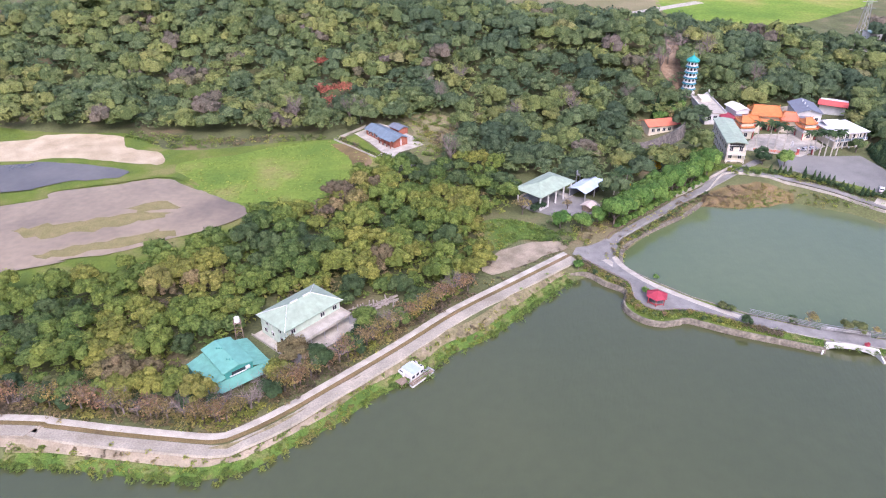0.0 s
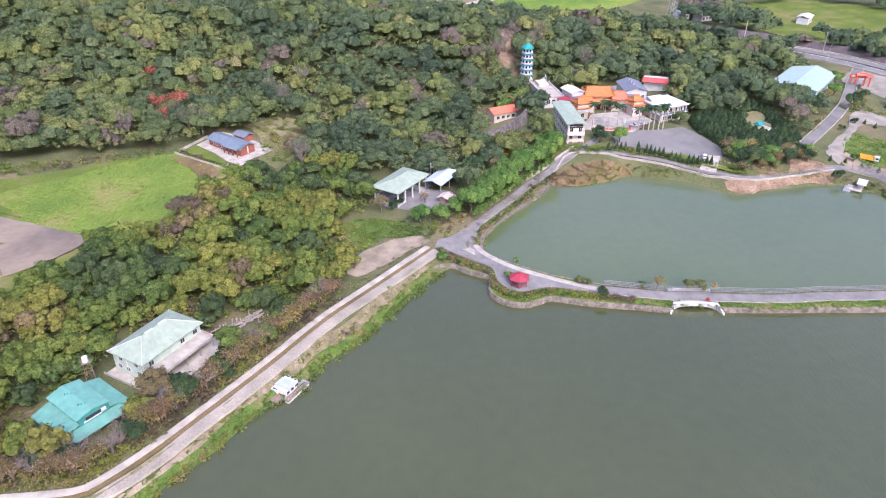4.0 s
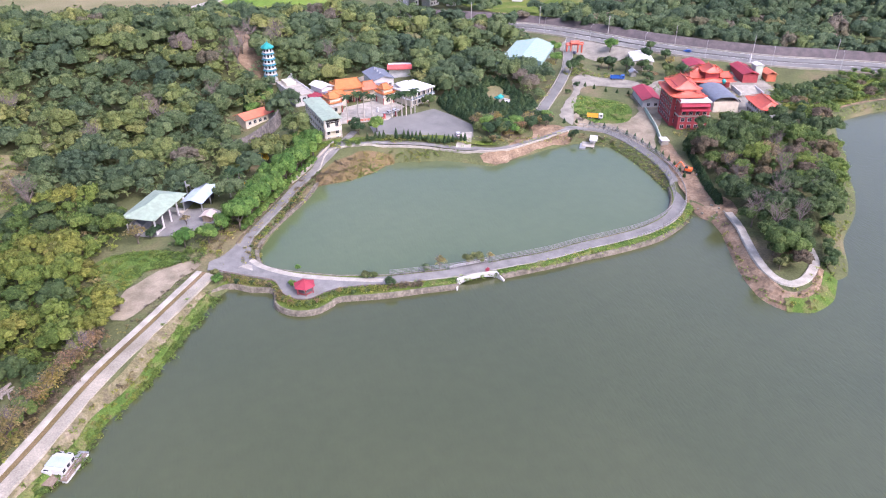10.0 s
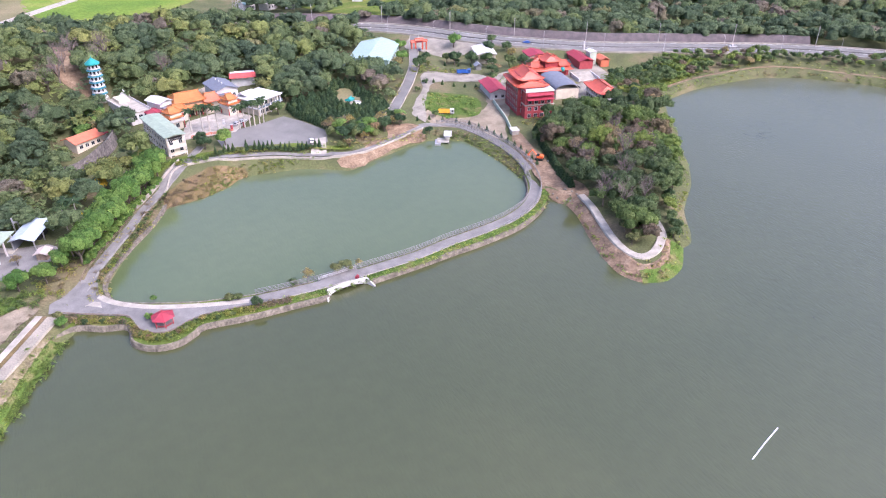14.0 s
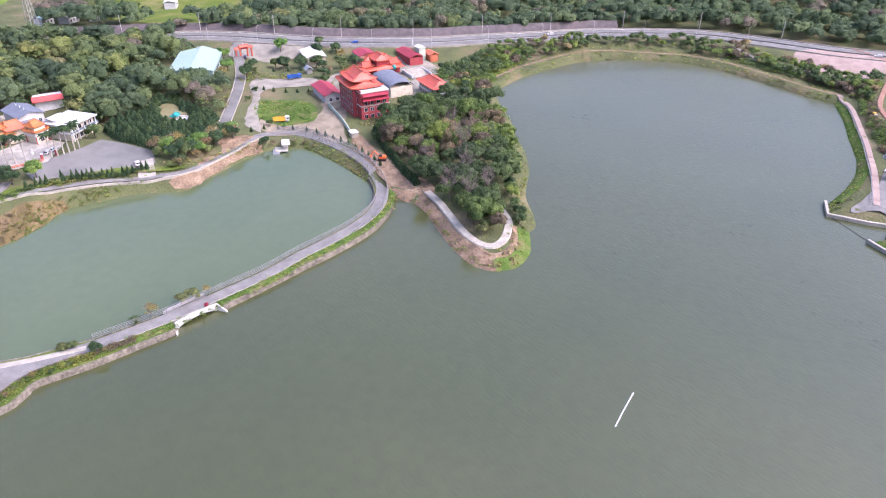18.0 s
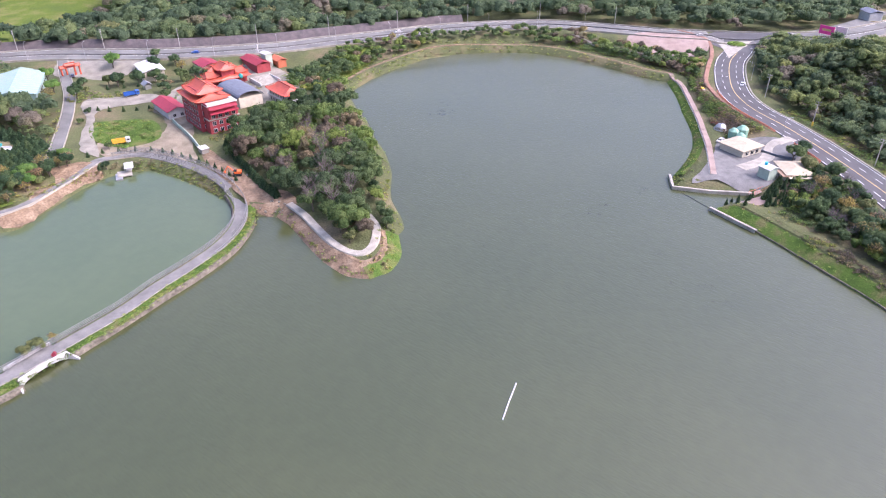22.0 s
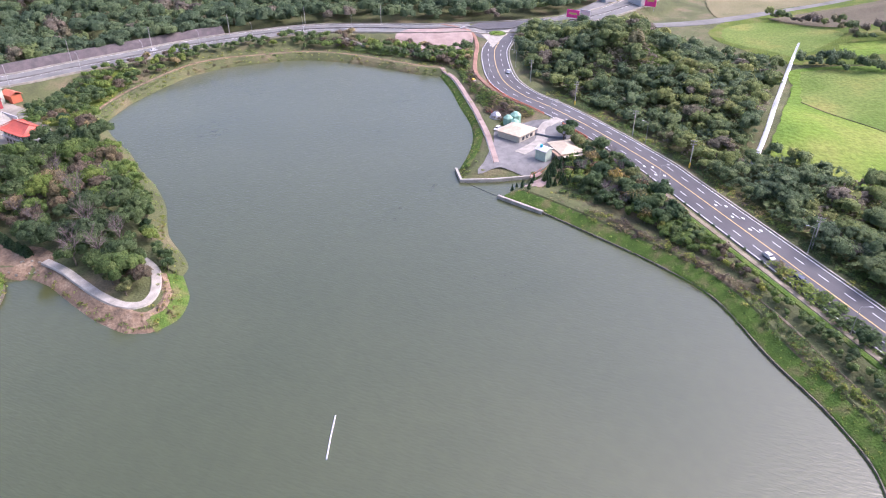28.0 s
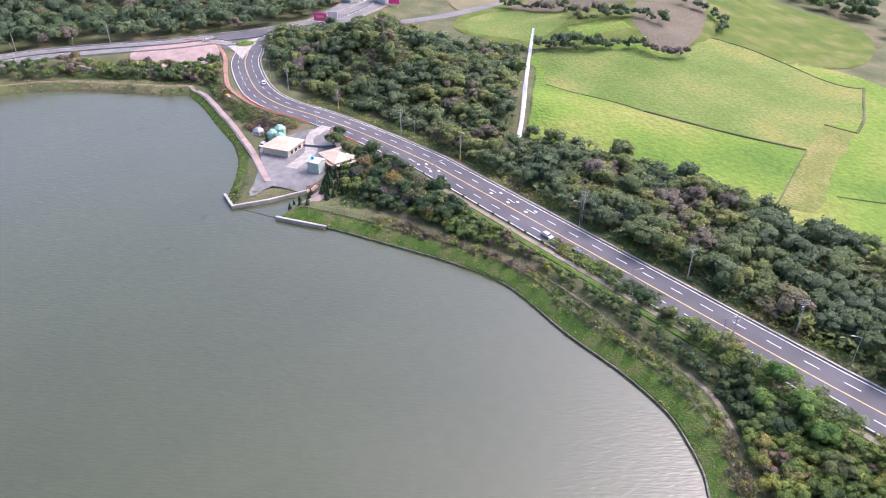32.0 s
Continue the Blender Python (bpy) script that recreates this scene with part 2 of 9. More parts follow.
CRIMSON = paint("crimson_sheet_roof", (0.29, 0.034, 0.052), 0.5)
SALMON = paint("salmon_tile_roof", (0.50, 0.15, 0.075), 0.6)
SLATE = paint("grey_slate_roof", (0.15, 0.165, 0.195), 0.6)
CYAN_ROOF = paint("pale_cyan_sheet_roof", (0.28, 0.40, 0.355), 0.55, vary=0.05)
MINT = paint("mint_green_paint", (0.25, 0.42, 0.31), 0.6)
BUFF_ROOF = paint("buff_sheet_roof", (0.46, 0.39, 0.27), 0.6)
GLASS = paint("dark_window_glass", (0.03, 0.035, 0.04), 0.1)
# near black that paints the shade inside openings and under roofs
DARK = paint("painted_interior_shade", (0.025, 0.025, 0.025), 0.8)
BLACK = paint("black_rubber", (0.02, 0.02, 0.02), 0.8)
WOOD = stuff_of("weathered_wood", (0.16, 0.12, 0.085), (0.28, 0.22, 0.16), 1.5, 9.0, 0.9, 0.3, source="object")
ORANGE_PAINT = paint("orange_machine_paint", (0.75, 0.15, 0.03), 0.45)
YELLOW_PAINT = paint("yellow_truck_paint", (0.75, 0.42, 0.04), 0.5)
BLUE_PAINT = paint("blue_truck_paint", (0.03, 0.10, 0.35), 0.45)
PURPLE = stuff_of("purple_groundcover", (0.09, 0.08, 0.078), (0.15, 0.125, 0.12), 0.3, 2.5, 0.95, 0.4, grime=0.4)
WEST_SHORE = [(-420, 112), (-180, 112), (-99, 110), (-85, 109.6), (-73, 108), (-60, 106), (-54, 106), (-48, 107.6), (-42, 110), (-34.6, 116.3), (-25, 124), (-17.6, 132), (-3.6, 142.8), (2.4, 149.8), (12, 156), (26.4, 171), (35.3, 180.3), (40.4, 185.1), (46, 188), (54, 193)]
POND_SHORE = [(59.5, 196), (62.4, 203.9), (75.8, 217.8), (89.1, 229), (98.4, 238.3), (112, 236), (124, 237.4), (132, 241.2), (140.6, 236.8), (153, 230.4), (159.4, 223.3), (166.5, 213.7), (180.5, 214.4), (198, 215.1), (211, 213.4), (216.8, 208.2), (221.2, 201.8), (217.2, 182.6), (210.7, 165.2), (206, 155.7), (203, 150)]
HEADLAND_SHORE = [(200.5, 141.3), (203, 134), (198.5, 126), (189, 115), (181, 105), (175.2, 94.2), (176, 87), (182, 82.5), (190.8, 82.5), (197, 85), (203, 88), (208, 87.5), (215.4, 91.4), (228.5, 100.3), (250, 108.3), (268, 118.5), (281, 128.3), (300, 140), (318, 154)]
NORTH_SHORE = [(333.5, 164), (360, 161.5), (384, 154), (406, 144.3), (420, 130), (428, 113), (433, 98.5), (435, 84), (431, 66.5), (425, 52), (414, 32), (406, 17.9), (402, 5.4), (378, -0.1), (353, -4), (329, -8.2), (312, -8.5), (296, -6), (279, -1.2), (269, -1)]
EAST_SHORE = [(270.4, -30), (266, -27), (254.5, -16), (243, -29), (222, -48.2), (206, -62), (188, -73), (162, -78), (142.6, -83.3), (127, -85.5), (116.6, -84), (109, -81.8), (103.5, -78.9), (90, -72), (70, -62), (40, -50), (-20, -40), (-150, -35), (-420, -35)]
LAKE = np.array(WEST_SHORE + POND_SHORE + HEADLAND_SHORE + NORTH_SHORE + EAST_SHORE, float)

# hills: x, y, height, half widths, turn in degrees
HILLS = [(-190, 470, 26, 150, 70, 10), (20, 430, 24, 120, 70, -8), (120, 385, 14, 55, 40, 0), (240, 420, 14, 70, 50, -25),
         (620, 330, 45, 150, 90, -55), (700, 100, 48, 150, 110, -80), (405, -95, 20, 45, 32, 20), (330, -120, 7, 60, 22, 30),
         (255, 130, 5, 40, 20, 25), (210, 320, 5, 30, 30, 0), (470, -330, 25, 200, 70, -40)]
# levelled strips: points, height, half width, fall-off
HIGHWAY = [(180, 490), (255, 430), (295, 389), (322, 350), (343, 288), (374, 232), (398, 205), (421, 178), (446, 150), (466, 117), (479, 85), (480, 48), (478, 12), (482, -20), (488, -53), (510, -100), (580, -160), (700, -230)]
LAKE_ROAD = [(474, -34), (457, -32), (435, -27), (408, -25.4), (378.5, -27), (356, -34.3), (336.6, -46.4), (309.5, -60.5), (273.3, -76.2), (252.7, -82.7), (179, -104.8), (124, -121.2), (104.7, -127.4), (20, -155), (-120, -200)]
TEMPLE_YARD = [(130, 282), (175, 262)]
STRIPS = [([(318, -30), (285, -40)], 3.2, 22, 9), (HIGHWAY, 7.0, 13, 16), (LAKE_ROAD, 5.0, 13, 8), (TEMPLE_YARD, 6.0, 26, 18),
          ([(-120, 119), (-76, 116), (-50, 114), (-26, 134), (3, 162), (42, 196)], 3.0, 4, 8),
          ([(290, 120), (282, 190), (280, 230)], 4.0, 30, 20), ([(215, 238), (262, 275), (290, 312)], 5.0, 10, 14),
          ([(53, 195), (55, 203)], 1.45, 5, 5)]


def off_line(x, y, line, closed=False):
    """Distance from points to a polyline."""
    best = np.full(np.shape(x), 1e9)
    pts = list(line) + ([line[0]] if closed else [])
    for (ax, ay), (bx, by) in zip(pts, pts[1:]):
        dx, dy = bx - ax, by - ay
        k = np.clip(((x - ax) * dx + (y - ay) * dy) / (dx * dx + dy * dy), 0, 1)
        best = np.minimum(best, np.hypot(x - ax - k * dx, y - ay - k * dy))
    return best


def inside(x, y, poly):
    odd = np.zeros(np.shape(x), bool)
    pts = list(poly)
    for (ax, ay), (bx, by) in zip(pts, pts[1:] + pts[:1]):
        if ay != by:
            odd ^= ((ay > y) != (by > y)) & (x < (bx - ax) * (y - ay) / (by - ay) + ax)
    return odd


def height(x, y):
    """Height of the ground over the lake's surface."""
    x, y = np.asarray(x, float), np.asarray(y, float)
    base = 2.6 + 0.5 * np.sin(x / 23) * np.sin(y / 29)
    for cx, cy, top, a, b, turn in HILLS:
        c, s = math.cos(radians(turn)), math.sin(radians(turn))
        u, v = (x - cx) * c + (y - cy) * s, (y - cy) * c - (x - cx) * s
        base = base + top * np.exp(-((u / a) ** 2 + (v / b) ** 2))
    for line, level, half, fall in STRIPS:
        k = np.clip((off_line(x, y, line) - half) / fall, 0, 1)
        k = k * k * (3 - 2 * k)
        base = level + (base - level) * k
    shore = off_line(x, y, LAKE, True) * np.where(inside(x, y, LAKE), -1, 1)
    return np.where(shore > 0, np.minimum(0.55 * shore, base), np.maximum(0.55 * shore, -3))


# ---- mesh helpers ----
def raw_mesh(name, verts, quads, tris=None, smooth=False):
    me = bpy.data.meshes.new(name)
    quads = np.asarray(quads, np.int32).reshape(-1, 4)
    tris = np.zeros((0, 3), np.int32) if tris is None else np.asarray(tris, np.int32).reshape(-1, 3)
    loops = np.concatenate([quads.ravel(), tris.ravel()])
    sizes = np.concatenate([np.full(len(quads), 4, np.int32), np.full(len(tris), 3, np.int32)])
    starts = np.concatenate([[0], np.cumsum(sizes)[:-1]]).astype(np.int32)
    me.vertices.add(len(verts))
    me.vertices.foreach_set("co", np.asarray(verts, np.float32).ravel())
    me.loops.add(len(loops))
    me.loops.foreach_set("vertex_index", loops)
    me.polygons.add(len(sizes))
    me.polygons.foreach_set("loop_start", starts)
    me.polygons.foreach_set("use_smooth", np.full(len(sizes), smooth))
    me.update(calc_edges=True)
    return me


def part(name, bm, material, parent=None, label="", at=None):
    """Links a bmesh, or a finished mesh, as one object under a thing."""
    if isinstance(bm, bmesh.types.BMesh):
        me = bpy.data.meshes.new(name)
        bm.normal_update()
        bm.to_mesh(me)
        bm.free()
    else:
        me = bm
    if material and not me.materials:
        me.materials.append(material)
    ob = new(name, me)
    if parent:
        ob.parent = parent
    if at is not None:
        ob.matrix_basis = at
    return tagged(ob, label) if label else ob


def thing(name, at, label, category, group="", kind=""):
    ob = new(name)
    ob.empty_display_size = 0.2
    ob.matrix_world = at
    return tagged(ob, label, category, group, kind)


def ground_at(x, y):
    return float(height(x, y))


def box(sx, sy, sz, x=0, y=0, z=0, bevel=0.0, bm=None, turn=0):
    """A box of that size whose base centre is x, y, z."""
    bm = bm or bmesh.new()
    got = bmesh.ops.create_cube(bm, size=1, matrix=pose(x, y, z + sz / 2, 0, 0, turn) @ Matrix.Diagonal((sx, sy, sz, 1)))["verts"]
    if bevel:
        edges = list({e for v in got for e in v.link_edges})
        bmesh.ops.bevel(bm, geom=edges, offset=bevel, segments=1, affect="EDGES")
    return bm


def rod(a, b, r, n=6, r2=None, bm=None):
    bm = bm or bmesh.new()
    a, b = Vector(a), Vector(b)
    m = Matrix.Translation((a + b) / 2) @ (b - a).to_track_quat("Z", "Y").to_matrix().to_4x4()
    bmesh.ops.create_cone(bm, cap_ends=True, segments=n, radius1=r, radius2=r if r2 is None else r2, depth=(b - a).length, matrix=m)
    return bm


def smooth_line(pts, step=2.0, closed=False):
    """A Catmull-Rom curve through the points, cut into even steps."""
    p = np.array(pts, float)
    p = np.vstack([p[-1:], p, p[:2]]) if closed else np.vstack([2 * p[0] - p[1], p, 2 * p[-1] - p[-2]])
    out = []
    for i in range(1, len(p) - 2):
        a, b, c, d = p[i - 1 : i + 3]
        for k in np.linspace(0, 1, max(2, int(np.linalg.norm(c - b) / step) + 1))[:-1]:
            out.append(0.5 * (2 * b + (c - a) * k + (2 * a - 5 * b + 4 * c - d) * k**2 + (3 * b - a - 3 * c + d) * k**3))
    if not closed:
        out.append(p[-2])
    return np.array(out)


def beside(line, off):
    """The line moved off metres to its left, as (x, y) rows."""
    line = np.asarray(line, float)
    t = np.gradient(line[:, :2], axis=0)
    t /= np.linalg.norm(t, axis=1)[:, None] + 1e-9
    return line[:, :2] + off * np.stack([-t[:, 1], t[:, 0]], 1)


def strip(name, line, section, level=None, lift=0.0, drape=False):
    """Sweeps a section of (offset to the left, height) along a line. level: a height or None, to lie on the ground; drape: each edge follows the ground."""
    line = np.asarray(line, float)
    base = height(line[:, 0], line[:, 1]) if level is None else np.full(len(line), float(level)) if np.isscalar(level) else np.asarray(level, float)
    rows = []
    for o, dz in section:
        xy = beside(line, o)
        rows.append(np.column_stack([xy, (np.maximum(height(xy[:, 0], xy[:, 1]), -0.3) if drape else base) + dz + lift]))
    v = np.stack(rows, 1).reshape(-1, 3)
    n, k = len(line), len(section)
    i, j = np.meshgrid(np.arange(n - 1), np.arange(k - 1), indexing="ij")
    a = (i * k + j).ravel()
    return raw_mesh(name, v, np.stack([a, a + k, a + k + 1, a + 1], 1)), v


def road(name, line, width, material, label, category, lift=0.12, level=None, skirt=0.5, kind="structure"):
    me, _ = strip(name, line, [(width / 2 + 0.3, -skirt), (width / 2, 0), (width / 6, 0.03), (-width / 6, 0.03), (-width / 2, 0), (-width / 2 - 0.3, -skirt)], level, lift=lift)
    return tagged(part(name, me, material), label, category, kind=kind)


def patch(name, outline, material, label, category, lift=0.1, level=None, step=3.0, rough=0.6, curved=True, kind="structure"):
    """A sheet over the ground inside an outline."""
    from mathutils.geometry import delaunay_2d_cdt
    rng = np.random.default_rng(len(name) * 7 + int(abs(outline[0][0])))
    ring = smooth_line(outline, step, True) if curved else np.array(outline, float)
    if not curved:
        ring = np.vstack([np.linspace(a, b, max(2, int(np.linalg.norm(np.subtract(b, a)) / step)), endpoint=False) for a, b in zip(ring, np.roll(ring, -1, 0))])
    ring = ring + rng.normal(0, rough / 2, ring.shape)
    lo, hi = ring.min(0), ring.max(0)
    gx, gy = np.meshgrid(np.arange(lo[0], hi[0], step), np.arange(lo[1], hi[1], step))
    gx, gy = gx.ravel(), gy.ravel()
    keep = inside(gx, gy, ring) & (off_line(gx, gy, ring, True) > step * 0.5)
    pts = np.vstack([ring, np.column_stack([gx[keep], gy[keep]])])
    n = len(ring)
    got = delaunay_2d_cdt([Vector(p) for p in pts], [(i, (i + 1) % n) for i in range(n)], [list(range(n))], 1, 1e-4)
    v = np.array([tuple(p) for p in got[0]])
    z = np.full(len(v), float(level)) if level is not None else height(v[:, 0], v[:, 1]) + lift
    tri = [f for f in got[2] if len(f) == 3]
    me = raw_mesh(name, np.column_stack([v, z]), [], tri, True)
    return tagged(part(name, me, material), label, category, kind=kind)


# ---- ground and water ----
fine_x, fine_y = np.arange(-330, 720, 4.0), np.arange(-440, 700, 4.0)
far = np.array([60, 160, 320, 600, 1100, 2000, 3600.0])
gx = np.concatenate([fine_x[0] - far[::-1], fine_x, fine_x[-1] + far])
gy = np.concatenate([fine_y[0] - far[::-1], fine_y, fine_y[-1] + far])
GX, GY = np.meshgrid(gx, gy, indexing="ij")
GZ = height(GX, GY)
rng = np.random.default_rng(4)
GZ = GZ + np.where(GZ > 1.2, rng.normal(0, 0.06, GZ.shape), 0)
idx = np.arange(GX.size).reshape(GX.shape)
quads = np.stack([idx[:-1, :-1], idx[1:, :-1], idx[1:, 1:], idx[:-1, 1:]], -1).reshape(-1, 4)
tagged(part("ground", raw_mesh("ground", np.stack([GX, GY, GZ], -1).reshape(-1, 3), quads, None, True), EARTH), "scrubby olive brown earth of banks and hills", "ground", kind="structure")


def sheet(name, ring, z, material, label, category):
    bm = bmesh.new()
    bm.faces.new([bm.verts.new((x, y, z)) for x, y in ring])
    bmesh.ops.triangulate(bm, faces=bm.faces[:])
    return tagged(part(name, bm, material), label, category, kind="structure")


sheet("lake_water", [(-700, -120), (500, -120), (500, 300), (-700, 300)], 0, LAKE_WATER, "murky grey green lake water with fine wind ripples", "water")
POND_RING = [(50, 196), (58, 205), (92, 236), (100, 246), (135, 248), (165, 222), (212, 220), (226, 203), (222, 180), (212, 160), (203, 146),
             (186, 141), (150, 147), (112, 156), (90, 164), (72, 172), (60, 184)]
sheet("pond_water", POND_RING, 0.3, POND_WATER, "milky green still pond water", "water")


# ---- fields, banks and yards ----
patch("pond_margin", [(-320, 322), (-182, 310), (-148, 309), (-118, 290), (-72, 298), (-50, 300), (-36, 290), (-23, 268), (-40, 244), (-53, 229), (-70, 226), (-72, 203), (-110, 180), (-320, 108)], GRASS, "rough olive grass between ponds and meadow", "grass", 0.12)
patch("west_meadow", [(-112, 268), (-99.5, 251), (-74.5, 231.7), (-53.5, 231.5), (-40.7, 247), (-24.5, 268), (-36, 288.7), (-49.8, 298.5), (-72, 294.4), (-90, 284), (-108, 277.6)], MEADOW, "lush yellowish green meadow beside the grove", "meadow", 0.25)
patch("sandbank", [(-320, 300), (-202, 299), (-182, 307), (-150.6, 306), (-141.5, 292.5), (-124, 286), (-119.6, 273), (-133, 274.6), (-155, 279.5), (-172, 279.5), (-189, 276), (-320, 272)], SAND, "bare pale sand bank", "sand", 0.3)
patch("upper_fishpond", [(-300, 262), (-186, 272), (-174, 274.8), (-157, 273.5), (-138, 268.6), (-128.6, 263.8), (-131, 259), (-150.6, 255), (-161, 248.5), (-173, 245), (-300, 225)], STILL_WATER, "shallow grey fishpond between grassy dikes", "pond", level=3.35)
patch("grassy_dike", [(-320, 228), (-190, 240), (-173, 247), (-161, 251), (-150, 257.5), (-131, 262), (-113, 266), (-96, 250), (-112, 259), (-131, 253.5), (-152.5, 246), (-166, 235), (-320, 200)], GRASS, "green grassy dike between two fishponds", "dike", 0.55, rough=0.3)
patch("lower_fishpond", [(-320, 190), (-166, 233), (-152.5, 244.6), (-131, 251.5), (-113, 257.8), (-98.6, 248.4), (-72, 229.6), (-80.7, 216), (-94, 208), (-109, 198.4), (-125.6, 193), (-140, 185.7), (-320, 120)], MUD_WATER, "half drained brown muddy fishpond", "pond", level=3.3)
patch("lower_dike", [(-300, 110), (-138.6, 183.4), (-125, 191.6), (-103.7, 198.4), (-88, 208), (-73, 218.5), (-74, 206), (-88, 191.5), (-111, 181.7), (-134, 175.6), (-300, 118)], GRASS, "sunlit grassy strip beside the muddy fishpond", "dike", 0.3)
patch("vegetable_clearing", [(13, 220), (24, 222), (35, 216), (40, 210), (37, 206), (26, 207), (18, 200), (12, 208)], BRIGHT_GRASS, "bright green weedy clearing beside the shelter", "grass", 0.3)
patch("dirt_clearing", [(12, 191), (20, 200), (30, 204.5), (40, 206), (42, 201), (35, 197), (24, 189), (15, 185)], DIRT, "pale bare dirt turning place beside the path", "dirt", 0.3)
bank = np.array(WEST_SHORE)[2:-2]
bank_line = smooth_line(bank, 2.0)
for k, (o, w, mat, lab) in enumerate([(1.5, 3.6, BRIGHT_GRASS, "bright green reedy grass along the water's edge")]):
    me, _ = strip("bank_grass", bank_line, [(-0.9, -0.2), (0.2, 0.25), (1.2, 0.3), (2.2, 0.2), (2.9, -0.05)], None, lift=0.15, drape=True)
    tagged(part("bank_grass", me, mat), lab, "grass", kind="structure")
me, _ = strip("bank_soil", bank_line, [(2.2, 0.0), (3.0, 0.12), (4.4, 0.16), (6.0, 0.05)], None, lift=0.15, drape=True)
tagged(part("bank_soil", me, BANK_SOIL), "eroded brownish soil slope above the reeds", "bank", kind="structure")
PATH_LINE = smooth_line([(-330, 124), (-200, 124), (-104.8, 122), (-90.7, 120.6), (-76.5, 118.4), (-62.8, 116.6), (-52.2, 115.6), (-47.5, 117.4), (-38.5, 124.4), (-26.4, 136), (-12.9, 149.3), (2.6, 165.5), (20.2, 180.5), (40.3, 197.6)], 2.0)
LOWER_LINE = beside(PATH_LINE, -3.9)
road("dirt_track", LOWER_LINE, 3.2, stuff_of("worn_bank_concrete", (0.25, 0.225, 0.17), (0.40, 0.36, 0.28), 0.15, 2.4, 0.9, 0.3, spec=0.2, third=(0.31, 0.285, 0.225), grime=0.4), "pale buff concrete track along the lake bank", "track", 0.30)
me, _ = strip("litter_strip", beside(PATH_LINE, -1.55), [(0.6, 0.0), (0.2, 0.06), (-0.4, 0.06), (-0.7, 0.0)], None, lift=0.38, drape=True)
tagged(part("litter_strip", me, REED), "strip of brown leaf litter beside the footpath", "leaf litter", kind="structure")
road("lakeside_path", PATH_LINE, 1.9, CONCRETE, "pale concrete footpath along the top of the bank", "path", 0.45)
# the sandy embankment that faces the lake where the path bends
me, _ = strip("embankment_facing", LOWER_LINE[30:150], [(-1.8, 0.1), (-2.6, 0.15), (-3.4, 0.1), (-4.2, -0.1)], None, lift=0.25, drape=True)
tagged(part("embankment_facing", me, DIRT), "eroded sandy slope under the track", "bank", kind="structure")

for k, ring in enumerate(([(-150, 215), (-128, 222), (-112, 228), (-100, 226), (-120, 216), (-140, 208)], [(-135, 198), (-112, 208), (-98, 214), (-92, 210), (-112, 202), (-132, 194)], [(-118, 232), (-104, 236), (-98, 232), (-110, 229)])):
    patch("algae_mat", ring, stuff_of("algae_%s" % "abc"[k], (0.16, 0.15, 0.05), (0.25, 0.21, 0.09), 0.3, 1.5, 0.8, 0.3, grime=0.4), "yellowish algae mat on the muddy pond", "algae", level=3.33, rough=2.0)
patch("rough_garden", [(-14, 280), (-4, 276), (5, 298), (7, 320), (-6, 330), (-22, 326), (-14, 310)], DRY, "rough dry garden behind the brick house", "garden", 0.25)
patch("worn_grass", [(-50, 294), (-40, 292), (-33, 283), (-30, 272), (-36, 267), (-41, 280)], REED, "worn brown patch in the meadow", "grass", 0.42)
road("house_drive", smooth_line([(-25, 288), (-22, 281), (-16, 272), (-9, 263)], 2), 2.4, CONCRETE, "pale concrete drive of the brick house", "drive", 0.4)
patch("arch_yard", [(299, 320), (312, 330), (326, 318), (334, 296), (322, 286), (306, 296), (300, 308)], GRAVEL, "pale gravel yard beside the temple arch", "yard", 0.25)
patch("temple_yard", [(283, 232), (297, 246), (326, 244), (350, 232), (352, 214), (326, 186), (304, 176), (294, 196)], GRAVEL, "pale gravel yard of the red temple", "yard", 0.2)
patch("shore_meadow", [(322, 180), (338, 206), (360, 200), (394, 184), (392, 172), (369, 170), (340, 172)], GRASS, "rough green slope above the far shore", "grass", 0.2)
# temple side
patch("car_park", [(136, 258), (140, 271), (150, 274), (162.8, 272.5), (175.9, 272.8), (178, 262), (178.6, 244.4), (170.9, 234), (162, 236.8), (147, 248.5)], OLD_ASPHALT, "empty grey asphalt car park before the temple", "car park", 0.25, rough=0.1, curved=False)
patch("temple_court", [(128, 280), (141.5, 298), (164, 299), (166, 283), (150, 271.5)], CONCRETE, "pale grey paved temple forecourt", "court", 0.35, rough=0.05, curved=False)
patch("reed_bed", [(97, 236), (102, 244), (113, 249), (132, 247), (136, 241), (124, 236), (112, 234.5), (102, 235)], REED, "dry brown reed bed at the pond's corner", "reeds", 0.5)
patch("gravel_road", [(218.7, 222.7), (220.4, 233.2), (235.2, 246), (251.4, 257), (263.3, 271.2), (273.9, 276), (282, 269.4), (292, 251), (284, 244), (274, 254), (264.9, 259), (256.4, 257), (237.6, 242), (225.3, 228.8)], GRAVEL, "pale gravel track beside the vegetable plot", "track", 0.3)
patch("vegetable_plot", [(230.5, 233.5), (248.1, 250), (261.5, 231), (243.5, 213.5)], BRIGHT_GRASS, "rows of green vegetables in a plot", "plot", 0.3, rough=0.2)
patch("dirt_yard", [(221, 222), (231, 234), (240, 226), (250, 216), (265, 226), (272, 238), (285, 232), (262, 208), (243, 196), (232, 186), (229, 192), (231, 206)], DIRT, "sandy building site ground", "dirt", 0.2)
patch("orange_soil", [(233, 184), (243, 190), (229, 166), (219, 150), (214, 133), (207, 128), (203, 131), (201.5, 139.7), (206, 148), (215, 160)], SOIL, "freshly dug orange soil", "soil", 0.25)
